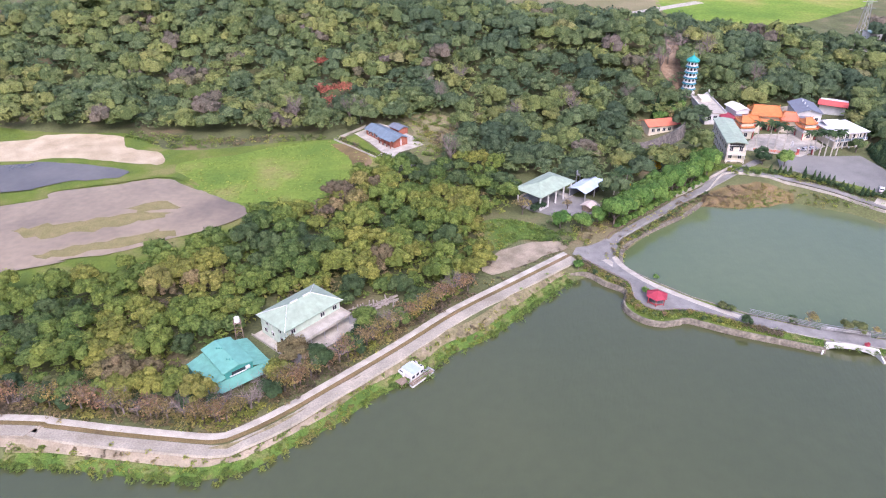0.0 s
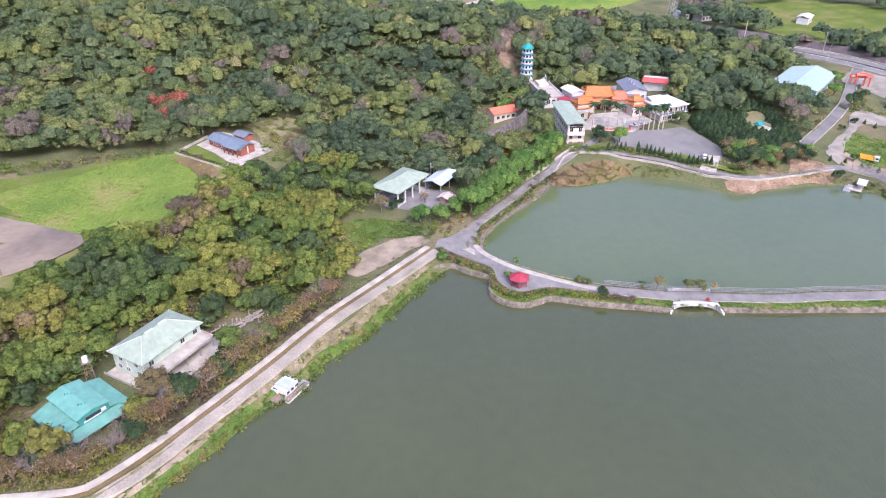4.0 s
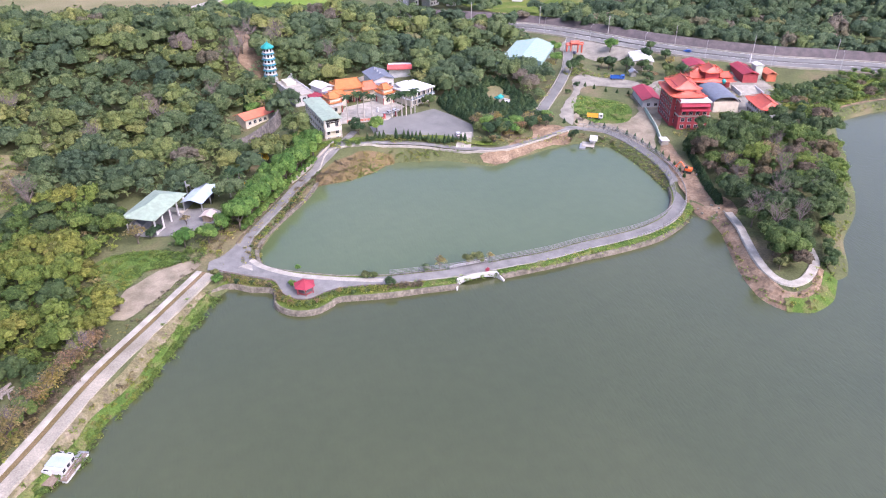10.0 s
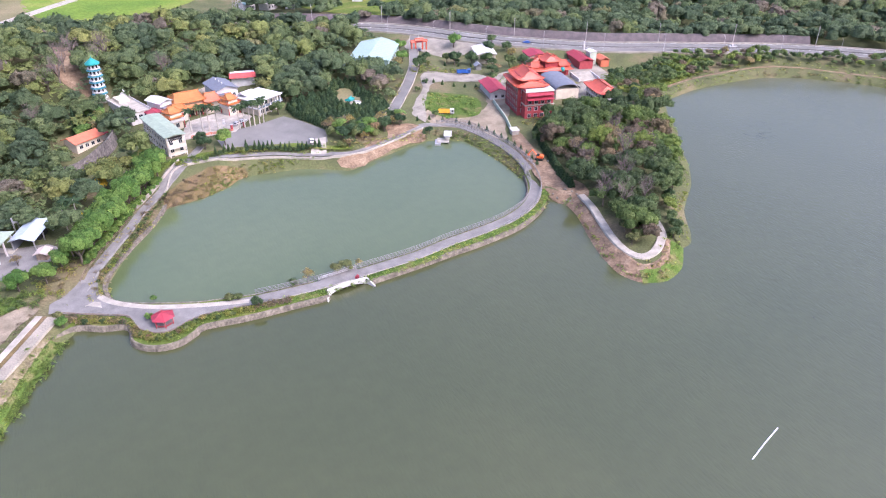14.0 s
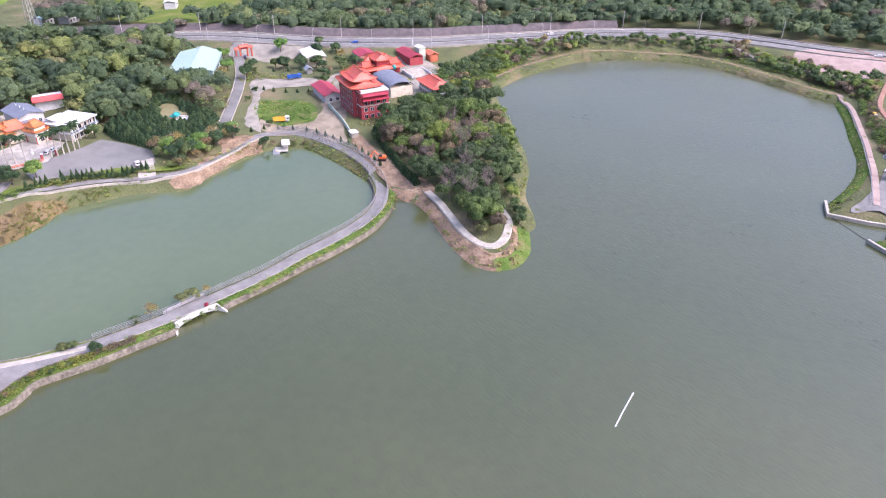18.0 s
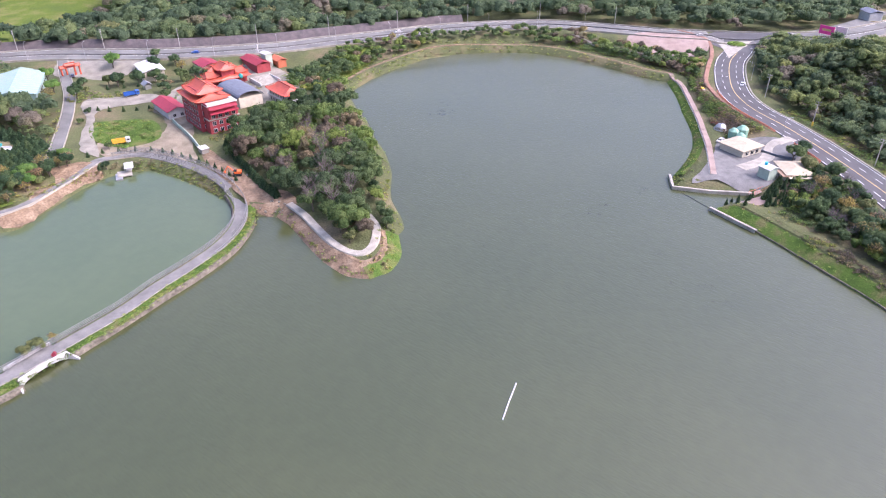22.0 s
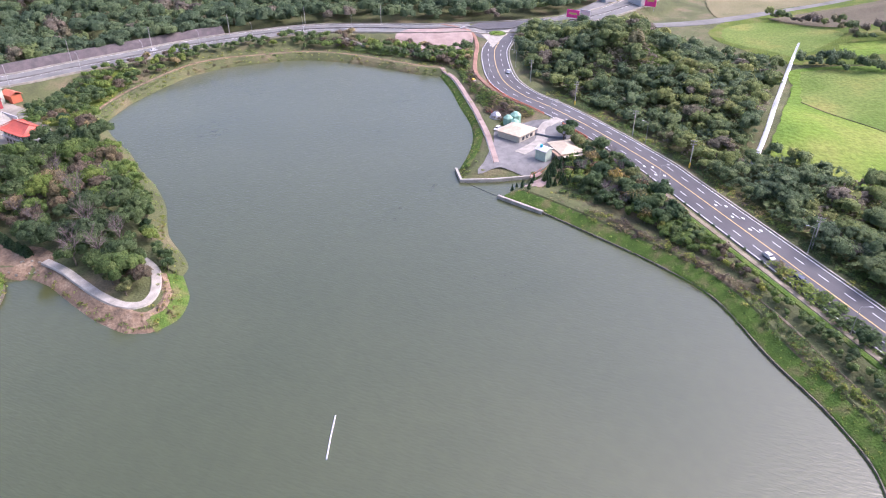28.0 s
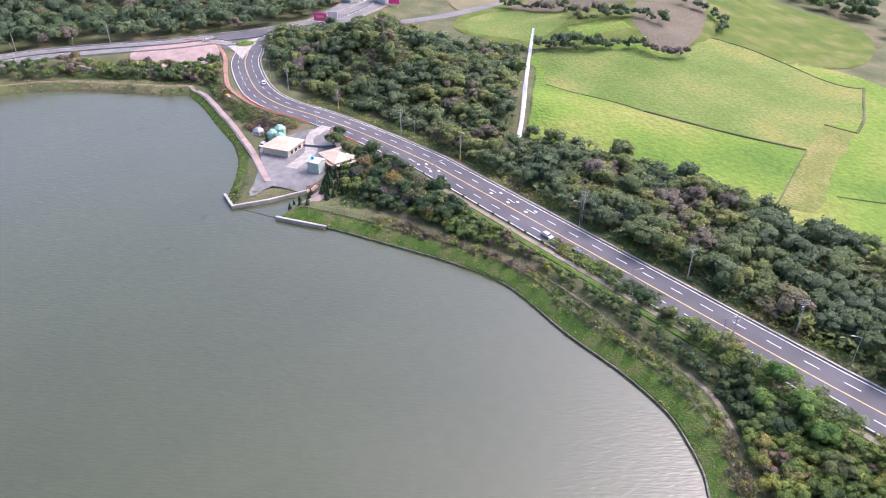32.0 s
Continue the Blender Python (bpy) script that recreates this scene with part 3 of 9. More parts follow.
patch("eroded_bank", [(168, 214.5), (181, 215.5), (198, 216.5), (210, 215), (214, 222), (204, 232), (196, 225), (186, 224), (176, 220), (166, 222)], SOIL, "eroded bare orange bank over the pond", "soil", 0.3)
head_line = smooth_line([(207.7, 131), (202.2, 122.3), (195.8, 114.6), (188.8, 105.7), (184.5, 98), (184.8, 92.7), (189.4, 91.2), (196, 92.5), (202, 95), (206, 98.5), (209.5, 102.5)], 1.5)
me, _ = strip("headland_soil", smooth_line(HEADLAND_SHORE[1:11], 1.5), [(-0.6, -0.1), (0.6, 0.15), (2, 0.15), (3.5, 0.15), (5.2, 0.1), (6.4, -0.2)], None, lift=0.2, drape=True)
tagged(part("headland_soil", me, SOIL), "orange soil slope round the headland", "soil", kind="structure")
road("headland_path", head_line, 2.6, CONCRETE, "pale concrete path round the headland", "path", 0.5)
me, _ = strip("headland_grass", smooth_line(HEADLAND_SHORE[6:11], 1.5), [(-1.0, -0.1), (0.5, 0.35), (2.0, 0.4), (3.4, 0.2), (4.6, -0.2)], None, lift=0.25, drape=True)
tagged(part("headland_grass", me, BRIGHT_GRASS), "bright green grass at the headland's tip", "grass", kind="structure")
me, _ = strip("headland_verge", smooth_line(HEADLAND_SHORE[10:18], 2), [(-0.8, -0.2), (0.8, 0.35), (3, 0.4), (5, 0.3), (8, -0.1)], None, lift=0.2, drape=True)
tagged(part("headland_verge", me, EARTH), "olive weedy verge on the headland's lake side", "grass", kind="structure")

# far and east shores
me, _ = strip("north_bank", smooth_line(NORTH_SHORE[:13], 3), [(-0.6, -0.2), (1, 0.25), (3, 0.25), (5, 0.2), (7, 0.1)], None, lift=0.2, drape=True)
tagged(part("north_bank", me, EARTH), "olive and straw coloured bank of the far shore", "grass", kind="structure")
NORTH_PATH = beside(smooth_line(NORTH_SHORE[:13], 3), 7.5)
road("north_path", NORTH_PATH, 1.6, SOIL, "reddish footpath round the far shore", "path", 0.35)
me, _ = strip("promenade_bank", smooth_line(NORTH_SHORE[12:19], 2), [(-0.8, -0.2), (0.4, 0.3), (1.6, 0.35), (2.8, 0.35), (4.0, 0.1)], None, lift=0.25, drape=True)
tagged(part("promenade_bank", me, BRIGHT_GRASS), "bright green mown bank beside the promenade", "grass", kind="structure")
PROMENADE = smooth_line([(408.6, 4.7), (393, -1.2), (378.6, -4.4), (360.8, -7.4), (340.5, -10.8), (318.6, -13.4), (302, -14.6), (279, -15.8)], 2)
road("promenade", PROMENADE, 2.2, PINK_PAVING, "pinkish brick promenade along the lake", "path", 0.45)
patch("restaurant_yard", [(272, -8), (284, -12), (300, -16), (318, -20), (322, -38), (316, -50), (303, -50), (290, -42), (276, -36), (271, -28), (275, -17)], WALK, "grey concrete yard of the lakeside restaurant", "yard", 0.3, rough=0.2)
patch("plaza", [(459, 33), (475, 27), (481, 12), (482, -3), (474, -13.5), (455, -14.6), (444, -2), (447, 18)], PINK_PAVING, "pinkish paved lakeside plaza", "plaza", 0.4, rough=0.2)
ORANGE_LINE = smooth_line([(490, 4), (481, -8), (467, -16), (445, -17), (421, -14.8), (395, -13.4), (377, -16.6), (359, -22.8), (343, -32)], 2)
road("orange_path", ORANGE_LINE, 1.9, RUST_PAVING, "orange buff paved footpath beside the lake road", "path", 0.5)
east_line = smooth_line(EAST_SHORE[2:15], 2)
me, _ = strip("east_bank", east_line, [(-0.6, -0.2), (0.3, 0.3), (2.2, 0.4), (3.6, 0.35), (4.8, 0.2)], None, lift=0.2, drape=True)
tagged(part("east_bank", me, BRIGHT_GRASS), "green grass bank of the east shore", "grass", kind="structure")
me, _ = strip("dry_upper_bank", east_line, [(4.6, 0.2), (5.2, 0.4), (7.5, 0.3), (9.6, 0.2), (13, -0.1)], None, lift=0.2, drape=True)
tagged(part("dry_upper_bank", me, EARTH), "olive brown upper bank of the east shore", "grass", kind="structure")
EAST_PATH = smooth_line([(215, -64), (209.6, -69), (199, -78), (175, -86), (153.7, -91), (136, -95.5), (124, -96.5), (112, -92.5), (98, -86), (80, -76)], 2)
road("east_path", EAST_PATH, 1.4, DIRT, "narrow worn dirt path on the east bank", "path", 0.35)

# fields beyond the east road
patch("ripening_field", [(150, -190), (174, -179), (198.5, -173), (223, -160), (246, -147), (264.7, -135), (276, -124), (300, -137), (352, -166), (380, -181), (350, -240), (300, -330), (200, -300), (120, -240)], PADDY, "yellow green ripening fields", "field", 0.3)
patch("far_paddies", [(386, -186), (420, -176), (480, -170), (540, -230), (560, -300), (480, -380), (380, -420), (310, -340), (354, -245)], GRASS, "far green and yellow fields", "field", 0.3)
patch("far_dry_field", [(520, -190), (640, -230), (700, -330), (560, -360), (540, -250)], DRY, "pale brown stubble field", "field", 0.5)
# the sky's glint on the canal is put into these two pale base colours
road("canal", smooth_line([(430, -205), (379, -176), (334, -151), (295.6, -130.4), (270, -115)], 3), 1.6, paint("glint_pale_concrete", (0.50, 0.50, 0.48), 0.8), "concrete lined drainage canal, painted pale for the water's sky glint", "canal", 0.45)
road("canal_water", smooth_line([(430, -205), (379, -176), (334, -151), (295.6, -130.4), (270, -115)], 3), 1.3, paint("painted_glint_water", (0.42, 0.44, 0.45), 0.05), "shallow canal water with the sky's glint painted into its pale colour", "water", 0.5)
# open land beyond the hill
patch("far_paddy", [(180, 560), (240, 530), (300, 560), (380, 640), (300, 690), (200, 660)], PADDY, "bright green field beyond the hill", "field", 0.3)
patch("far_fallow", [(20, 600), (160, 560), (200, 660), (300, 690), (200, 800), (-20, 760), (-60, 660)], DRY, "pale fallow fields beyond the hill", "field", 0.3)
patch("north_field", [(330, 420), (400, 380), (470, 420), (430, 520), (350, 520)], GRASS, "green field behind the highway", "field", 0.3)

# ---- roads ----
HW = smooth_line(HIGHWAY, 3)
road("highway", HW, 21, OLD_ASPHALT, "broad grey highway behind the lake", "road", 0.3)
LR = smooth_line(LAKE_ROAD, 2)
road("lake_road", LR, 15.4, ASPHALT, "dark asphalt four lane lake road", "road", 0.3)
side_road = smooth_line([(207, 236.5), (214, 241), (226.3, 249.9), (249.1, 266.7), (262, 277), (274.9, 288), (292.8, 306.2), (305, 319), (320, 333)], 2)
road("temple_road", side_road, 4.8, OLD_ASPHALT, "narrow grey asphalt road from the highway", "road", 0.28)
for o in (2.7, -2.7):
    me, _ = strip("lane_kerb", beside(side_road, o), [(0.15, -0.3), (0.15, 0.75), (-0.15, 0.75), (-0.15, -0.3)], None)
    tagged(part("lane_kerb", me, CONCRETE), "low pale concrete kerb wall beside the lane", "kerb", kind="structure")


def line_mark(line, off, width, material, name, label, lift, group=""):
    me, _ = strip(name, np.column_stack([beside(line, off)]), [(width / 2, 0), (-width / 2, 0)], height(line[:, 0], line[:, 1]), lift=lift)
    return tagged(part(name, me, material), label, "road marking", group, "structure")


line_mark(LR, 0.0, 0.35, YELLOW_LINE, "centre_line", "yellow centre line of the lake road", 0.345)
for o in (7.25, -7.25):
    line_mark(LR, o, 0.25, WHITE_LINE, "edge_line", "white edge line of the lake road", 0.33)
for o in (10.0, -10.0, 0.5, -0.5):
    line_mark(HW, o, 0.25, WHITE_LINE, "edge_line", "white line on the highway", 0.34)
length = np.concatenate([[0], np.cumsum(np.linalg.norm(np.diff(LR, axis=0), axis=1))])


def at_length(line, run, s):
    x, y = np.interp(s, run, line[:, 0]), np.interp(s, run, line[:, 1])
    x2, y2 = np.interp(s + 1, run, line[:, 0]), np.interp(s + 1, run, line[:, 1])
    return x, y, math.atan2(y2 - y, x2 - x)


dash_me = bpy.data.meshes.new("lane_dash")
bm = box(4.0, 0.22, 0.03)
bm.to_mesh(dash_me)
bm.free()
dash_me.materials.append(WHITE_LINE)
dashes = thing("lane_dashes", Matrix(), "white dashed lane lines of the lake road", "road marking", kind="structure")
for s in np.arange(20, length[-1] - 130, 10):
    for o in (3.65, -3.65):
        x, y, a = at_length(LR, length, s)
        x, y = x - math.sin(a) * o, y + math.cos(a) * o
        part("lane_dash", dash_me, None, dashes, at=pose(x, y, ground_at(x, y) + 0.325, 0, 0, math.degrees(a)))

# ---- causeway between pond and lake ----
WALK_LINE = smooth_line([(46.9, 200.2), (54, 192.5), (60.5, 184), (67.3, 177), (75, 171), (85, 164.5), (98.2, 158.6), (107.5, 155), (122.5, 150.8), (137.3, 146.8), (151, 144.9), (163, 142.4), (177, 140.6), (190, 142.0), (201, 147), (209.2, 154), (215.7, 162.3), (220.4, 171), (224.9, 181.5), (228, 192.5), (230, 203.7), (229.6, 212.4), (225, 219), (217, 222.4), (212, 222)], 1.5)
OUTER = smooth_line([(38, 187), (46, 188.5), (51, 183), (56.2, 178.5), (54, 171), (56.5, 165), (62, 161.8), (68, 162.7), (71, 163.4), (82, 158), (95, 153), (104, 149.6), (119, 146.3), (134, 142.7), (147, 140), (160, 137), (176, 135), (189, 136.8), (196, 139), (201, 142.5), (206, 148)], 1.5)
n_bend = int(np.argmin(np.hypot(WALK_LINE[:, 0] - 212, WALK_LINE[:, 1] - 160)))
n_rail = int(np.argmin(np.hypot(WALK_LINE[:, 0] - 88, WALK_LINE[:, 1] - 163)))
INNER = np.vstack([smooth_line([(56, 203), (58.3, 196.5), (60, 191), (65.9, 184), (75.6, 174.6)], 1.5), beside(WALK_LINE, 3.1)[n_rail:n_bend]])
BRIDGE_FROM, BRIDGE_TO = 104.9, 117.2
for outer, inner in ((OUTER[OUTER[:, 0] < BRIDGE_FROM - 0.6], INNER[INNER[:, 0] < BRIDGE_FROM + 1.6]), (OUTER[OUTER[:, 0] > BRIDGE_TO - 0.6], INNER[INNER[:, 0] > BRIDGE_TO + 1.6])):
    patch("causeway_body", np.vstack([outer, inner[::-1]]), GRASS, "low grassy causeway between pond and lake", "causeway", level=1.45, curved=False, rough=0.0)
    for name, line, side in (("lake_facing", outer, -1), ("pond_facing", inner, 1)):
        me, _ = strip(name, line, [(-0.45 * side, 0.0), (-0.4 * side, 0.1), (0.1 * side, 0.1), (0.4 * side, -0.6), (1.0 * side, -3.2)], 1.45)
        tagged(part(name, me, WET_STONE), "mortared buff stone facing of the causeway", "wall", kind="structure")
road("causeway_walk", WALK_LINE[n_rail - 4:], 4.3, WALK, "grey concrete walkway along the causeway", "path", level=np.where(np.arange(len(WALK_LINE)) > n_bend, np.maximum(1.6, height(WALK_LINE[:, 0], WALK_LINE[:, 1]) + 0.25), 1.6)[n_rail - 4:], lift=0.0)
patch("lookout_paving", [(45.6, 197.5), (52, 189.5), (57.6, 183), (58.4, 180), (57.6, 175), (59.4, 169.9), (62.8, 167.2), (68.5, 167.6), (73.4, 167), (83.7, 162.4), (86.5, 165), (75.5, 173.2), (65.7, 182.5), (58.6, 191.5), (57.2, 196), (56.5, 201), (52, 207), (46, 204)], WALK, "grey paved lookout at the causeway's head", "paving", level=1.62, curved=False, rough=0.0)
me, _ = strip("pale_paving_band", smooth_line([(57, 200), (57.6, 195), (60, 189.3), (66, 181), (75.5, 172.3), (86, 164.2)], 1.5), [(0.7, 0), (-1.3, 0)], 1.635)
tagged(part("pale_paving_band", me, CONCRETE), "pale concrete band along the pond edge", "paving", kind="structure")
patch("worn_paving", [(48, 200), (50, 195), (52.5, 196), (55, 192), (56, 195), (53, 200), (50, 203)], CONCRETE, "pale worn patch of paving", "paving", level=1.64, rough=0.5)
verge_line = beside(WALK_LINE, -3.9)[n_rail:n_bend - 4]
for run in (verge_line[verge_line[:, 0] < BRIDGE_FROM], verge_line[verge_line[:, 0] > BRIDGE_TO]):
    me, _ = strip("causeway_verge", run, [(1.5, 0.1), (0.8, 0.25), (-0.6, 0.2), (-1.3, -0.1)], 1.5)
    tagged(part("causeway_verge", me, BRIGHT_GRASS), "bright green grass verge beside the walkway", "grass", kind="structure")
me, _ = strip("kerb", beside(WALK_LINE, -2.35)[n_rail:n_bend], [(0.15, -0.1), (0.15, 0.16), (-0.15, 0.16), (-0.15, -0.1)], 1.6)
tagged(part("kerb", me, CONCRETE), "low concrete kerb of the walkway", "kerb", kind="structure")
# paths round the pond's north side
POND_ROAD = smooth_line([(54, 203.5), (57.5, 207.5), (62.5, 212), (71.5, 220.5), (80.7, 229), (89.5, 237.8), (97, 244), (105.5, 250.5), (117, 257), (131, 268)], 2)
road("pond_road", POND_ROAD, 3.0, WALK, "grey lane between tree row and pond", "path", 0.3)
TERRACE = smooth_line([(101, 247), (113, 258), (131, 253), (145.5, 245), (157, 236.5), (165, 228), (176, 222), (196, 222), (214, 222)], 2)
road("pond_terrace", TERRACE, 2.2, WALK, "grey footpath above the pond's north shore", "path", 0.35)
me, _ = strip("terrace_wall", beside(TERRACE, -2.0), [(0.25, -0.3), (0.25, 0.75), (-0.25, 0.75), (-0.4, -1.6)], None)
tagged(part("terrace_wall", me, CONCRETE), "low weathered concrete wall of the pond terrace", "wall", kind="structure")
me, _ = strip("terrace_lawn", beside(TERRACE, 4.2)[4:44], [(2.6, 0.15), (0, 0.25), (-2.4, 0.1)], None, lift=0.1)
tagged(part("terrace_lawn", me, GRASS), "yellowish lawn strip above the terrace", "grass", kind="structure")
patch("junction_paving", [(42.5, 197), (44.5, 201.5), (51.5, 206.5), (56.2, 209.8), (60.4, 207.6), (58.6, 203), (57.4, 199), (56, 193.5), (50, 193.5)], WALK, "grey worn paving where path and causeway meet", "paving", 0.24, rough=0.0, step=1.5, curved=False)
WEST_POND = smooth_line([(58.6, 192), (58.8, 196), (59.6, 200), (61.4, 204.6), (66.9, 211), (75.2, 218.4), (80.7, 222.7), (90.1, 229.9), (98.6, 238.6), (102, 243)], 1.5)
me, _ = strip("west_pond_wall", WEST_POND, [(0.9, 0.3), (0.6, 1.05), (-0.5, 1.05), (-1.4, -2.5)], 0.2)
WHITE_WALL = beside(POND_ROAD, 2.6)[24:40]
me2, _ = strip("garden_wall", WHITE_WALL, [(0.15, -0.4), (0.15, 1.5), (-0.15, 1.5), (-0.15, -0.4)], None)
tagged(part("garden_wall", me2, CONCRETE), "pale plastered garden wall beside the lane", "wall", kind="structure")
tagged(part("west_pond_wall", me, WET_STONE), "pale buff stone wall on the pond's west side", "wall", kind="structure")
patch("ramp", [(159.5, 231.5), (169, 240), (173, 238), (165, 227.5)], CONCRETE, "concrete ramp from the car park to the pond", "ramp", 0.5, rough=0.0, curved=False)


# ---- trees ----
def puff(centre, size, rng, rings, n):
    """A rounded leafy billow, open below: rings of n points under one top point. Returns points, quads and outward directions."""
    out = [np.array([[0.0, 0.0, 1.0]])]
    for k, lat in enumerate(rings):
        a = 6.2832 * (np.arange(n) + 0.5 * (k % 2)) / n + rng.uniform(0, 1)
        out.append(np.column_stack([np.cos(a) * math.cos(lat), np.sin(a) * math.cos(lat), np.full(n, math.sin(lat))]))
    d = np.vstack(out)
    v = d * (1 + rng.uniform(-0.15, 0.15, len(d)))[:, None] * size + centre
    q = [(0, 1 + i, 1 + (i + 1) % n, 1 + (i + 2) % n) for i in range(0, n, 2)]
    for k in range(len(rings) - 1):
        b = 1 + k * n
        q += [(b + i, b + n + i, b + n + (i + 1) % n, b + (i + 1) % n) for i in range(n)]
    return v, np.array(q), d


def crown(seed, clumps, leaf, lobes=7, flat=0.8, fine=False, hollow=False):
    """A crown about the origin, one metre in radius: billows of foliage with small leafy sprays standing off them. Returns points, quads and normals."""
    rng = np.random.default_rng(seed)
    V, Q, N, n = [], [], [], 0
    spots = []
    for i in range(lobes):
        a, r = 2.4 * i + rng.uniform(-0.4, 0.4), 0.7 * math.sqrt((i + 0.2) / lobes)
        size = rng.uniform(0.75, 1.25) * 1.12 / math.sqrt(lobes + 1)
        spots.append((np.array([r * math.cos(a), r * math.sin(a), flat * (0.62 * (1 - r * r) + rng.uniform(-0.28, 0.16) - 0.15)]), size))
    if not hollow:
        for c, size in spots:
            v, q, d = puff(c, np.array([size, size, 0.9 * size]), rng, (0.72, 0.05, -0.75) if fine else (0.6, -0.45), 6)
            dome = c * 0.5 + (0, 0, 0.55)
            V.append(v), Q.append(q + n), N.append(round_normals(0.75 * d + dome))
            n += len(v)
    w = np.array([s[1] ** 2 for s in spots])
    pick = rng.choice(len(spots), clumps, p=w / w.sum())
    u = rng.normal(size=(clumps, 3))
    u[:, 2] = np.where(u[:, 2] < -0.3, -u[:, 2] * 0.5, u[:, 2])
    u = round_normals(u)
    size = np.array([spots[i][1] for i in pick])
    centre = np.array([spots[i][0] for i in pick])
    at = centre + u * (size * rng.uniform(0.55 if hollow else 0.93, 1.3, clumps))[:, None] * np.array([1, 1, 0.9])
    nrm = round_normals(u + rng.normal(0, 0.55, (clumps, 3)))
    side = round_normals(np.cross(nrm, rng.normal(size=(clumps, 3))))
    other = np.cross(nrm, side)
    s = leaf * rng.uniform(0.5, 1.3, clumps)[:, None]
    corners = [at + side * s, at + other * s * 0.7 + nrm * s * 0.25, at - side * s * 0.9, at - other * s * 0.75 + nrm * s * 0.2]
    V.append(np.stack(corners, 1).reshape(-1, 3))
    Q.append(np.arange(clumps * 4).reshape(-1, 4) + n)
    N.append(np.repeat(round_normals(0.8 * u + 0.5 * centre + rng.normal(0, 0.42, (clumps, 3)) + (0, 0, 0.5)), 4, 0))
    return np.vstack(V), np.vstack(Q), np.vstack(N)


def round_normals(v):
    return v / (np.linalg.norm(v, axis=1)[:, None] + 1e-6) if np.ndim(v) == 2 else v / (np.linalg.norm(v) + 1e-6)


FAR_CROWNS = [crown(10 + i, 80, 0.115, 6, 0.8) for i in range(10)]
THIN_CROWNS = [crown(20 + i, 46, 0.15, 4, 0.75) for i in range(6)]
MID_CROWNS = [crown(30 + i, 240, 0.075, 10, 0.8) for i in range(8)]
NEAR_CROWNS = [crown(50 + i, 330, 0.066, 12, 0.8) for i in range(8)]


def tuft(seed, n=20):
    """A low clump of weeds, one metre in radius: leafy tips that lie open to the sky."""
    rng = np.random.default_rng(seed)
    a, r = rng.uniform(0, 6.28, n), np.sqrt(rng.random(n))
    at = np.column_stack([r * np.cos(a), r * np.sin(a), 0.5 * (1 - r ** 2) + rng.uniform(-0.05, 0.2, n)])
    nrm = np.column_stack([0.5 * at[:, 0], 0.5 * at[:, 1], np.ones(n)]) + rng.normal(0, 0.32, (n, 3))
    nrm /= np.linalg.norm(nrm, axis=1)[:, None]
    side = np.cross(nrm, rng.normal(size=(n, 3)))
    side /= np.linalg.norm(side, axis=1)[:, None]
    other = np.cross(nrm, side)
    s = rng.uniform(0.22, 0.5, n)[:, None]
    V = np.stack([at + side * s, at + other * s * 0.5, at - side * s, at - other * s * 0.5], 1).reshape(-1, 3)
    up = np.column_stack([0.3 * at[:, 0], 0.3 * at[:, 1], np.ones(n)])
    return V, np.arange(n * 4).reshape(-1, 4), np.repeat(round_normals(up), 4, 0)


TUFTS = [tuft(80 + i) for i in range(6)]


def scatter(ring, spacing, seed, keep_off=(), margin=2.5, open_ground=None):
    """Uneven points inside a ring, clear of lines, houses and water. keep_off: (line, distance) pairs."""
    rng = np.random.default_rng(seed)
    ring = np.array(ring, float)
    lo, hi = ring.min(0), ring.max(0)
    x, y = np.meshgrid(np.arange(lo[0], hi[0], spacing), np.arange(lo[1], hi[1], spacing * 0.87))
    x = x + (np.arange(x.shape[0])[:, None] % 2) * spacing / 2
    x, y = x.ravel() + rng.uniform(-0.42, 0.42, x.size) * spacing, y.ravel() + rng.uniform(-0.42, 0.42, x.size) * spacing
    ok = inside(x, y, ring)
    x, y = x[ok], y[ok]
    ok = off_line(x, y, LAKE, True) > margin
    ok &= ~inside(x, y, LAKE)
    for line, gap in keep_off:
        ok &= off_line(x, y, line) > gap
    for cx, cy, r in (CLEARINGS if open_ground is None else ()):
        ok &= np.hypot(x - cx, y - cy) > r
    for poly in (OPEN_GROUND if open_ground is None else open_ground):
        ok &= ~inside(x, y, poly)
    return np.column_stack([x[ok], y[ok]])


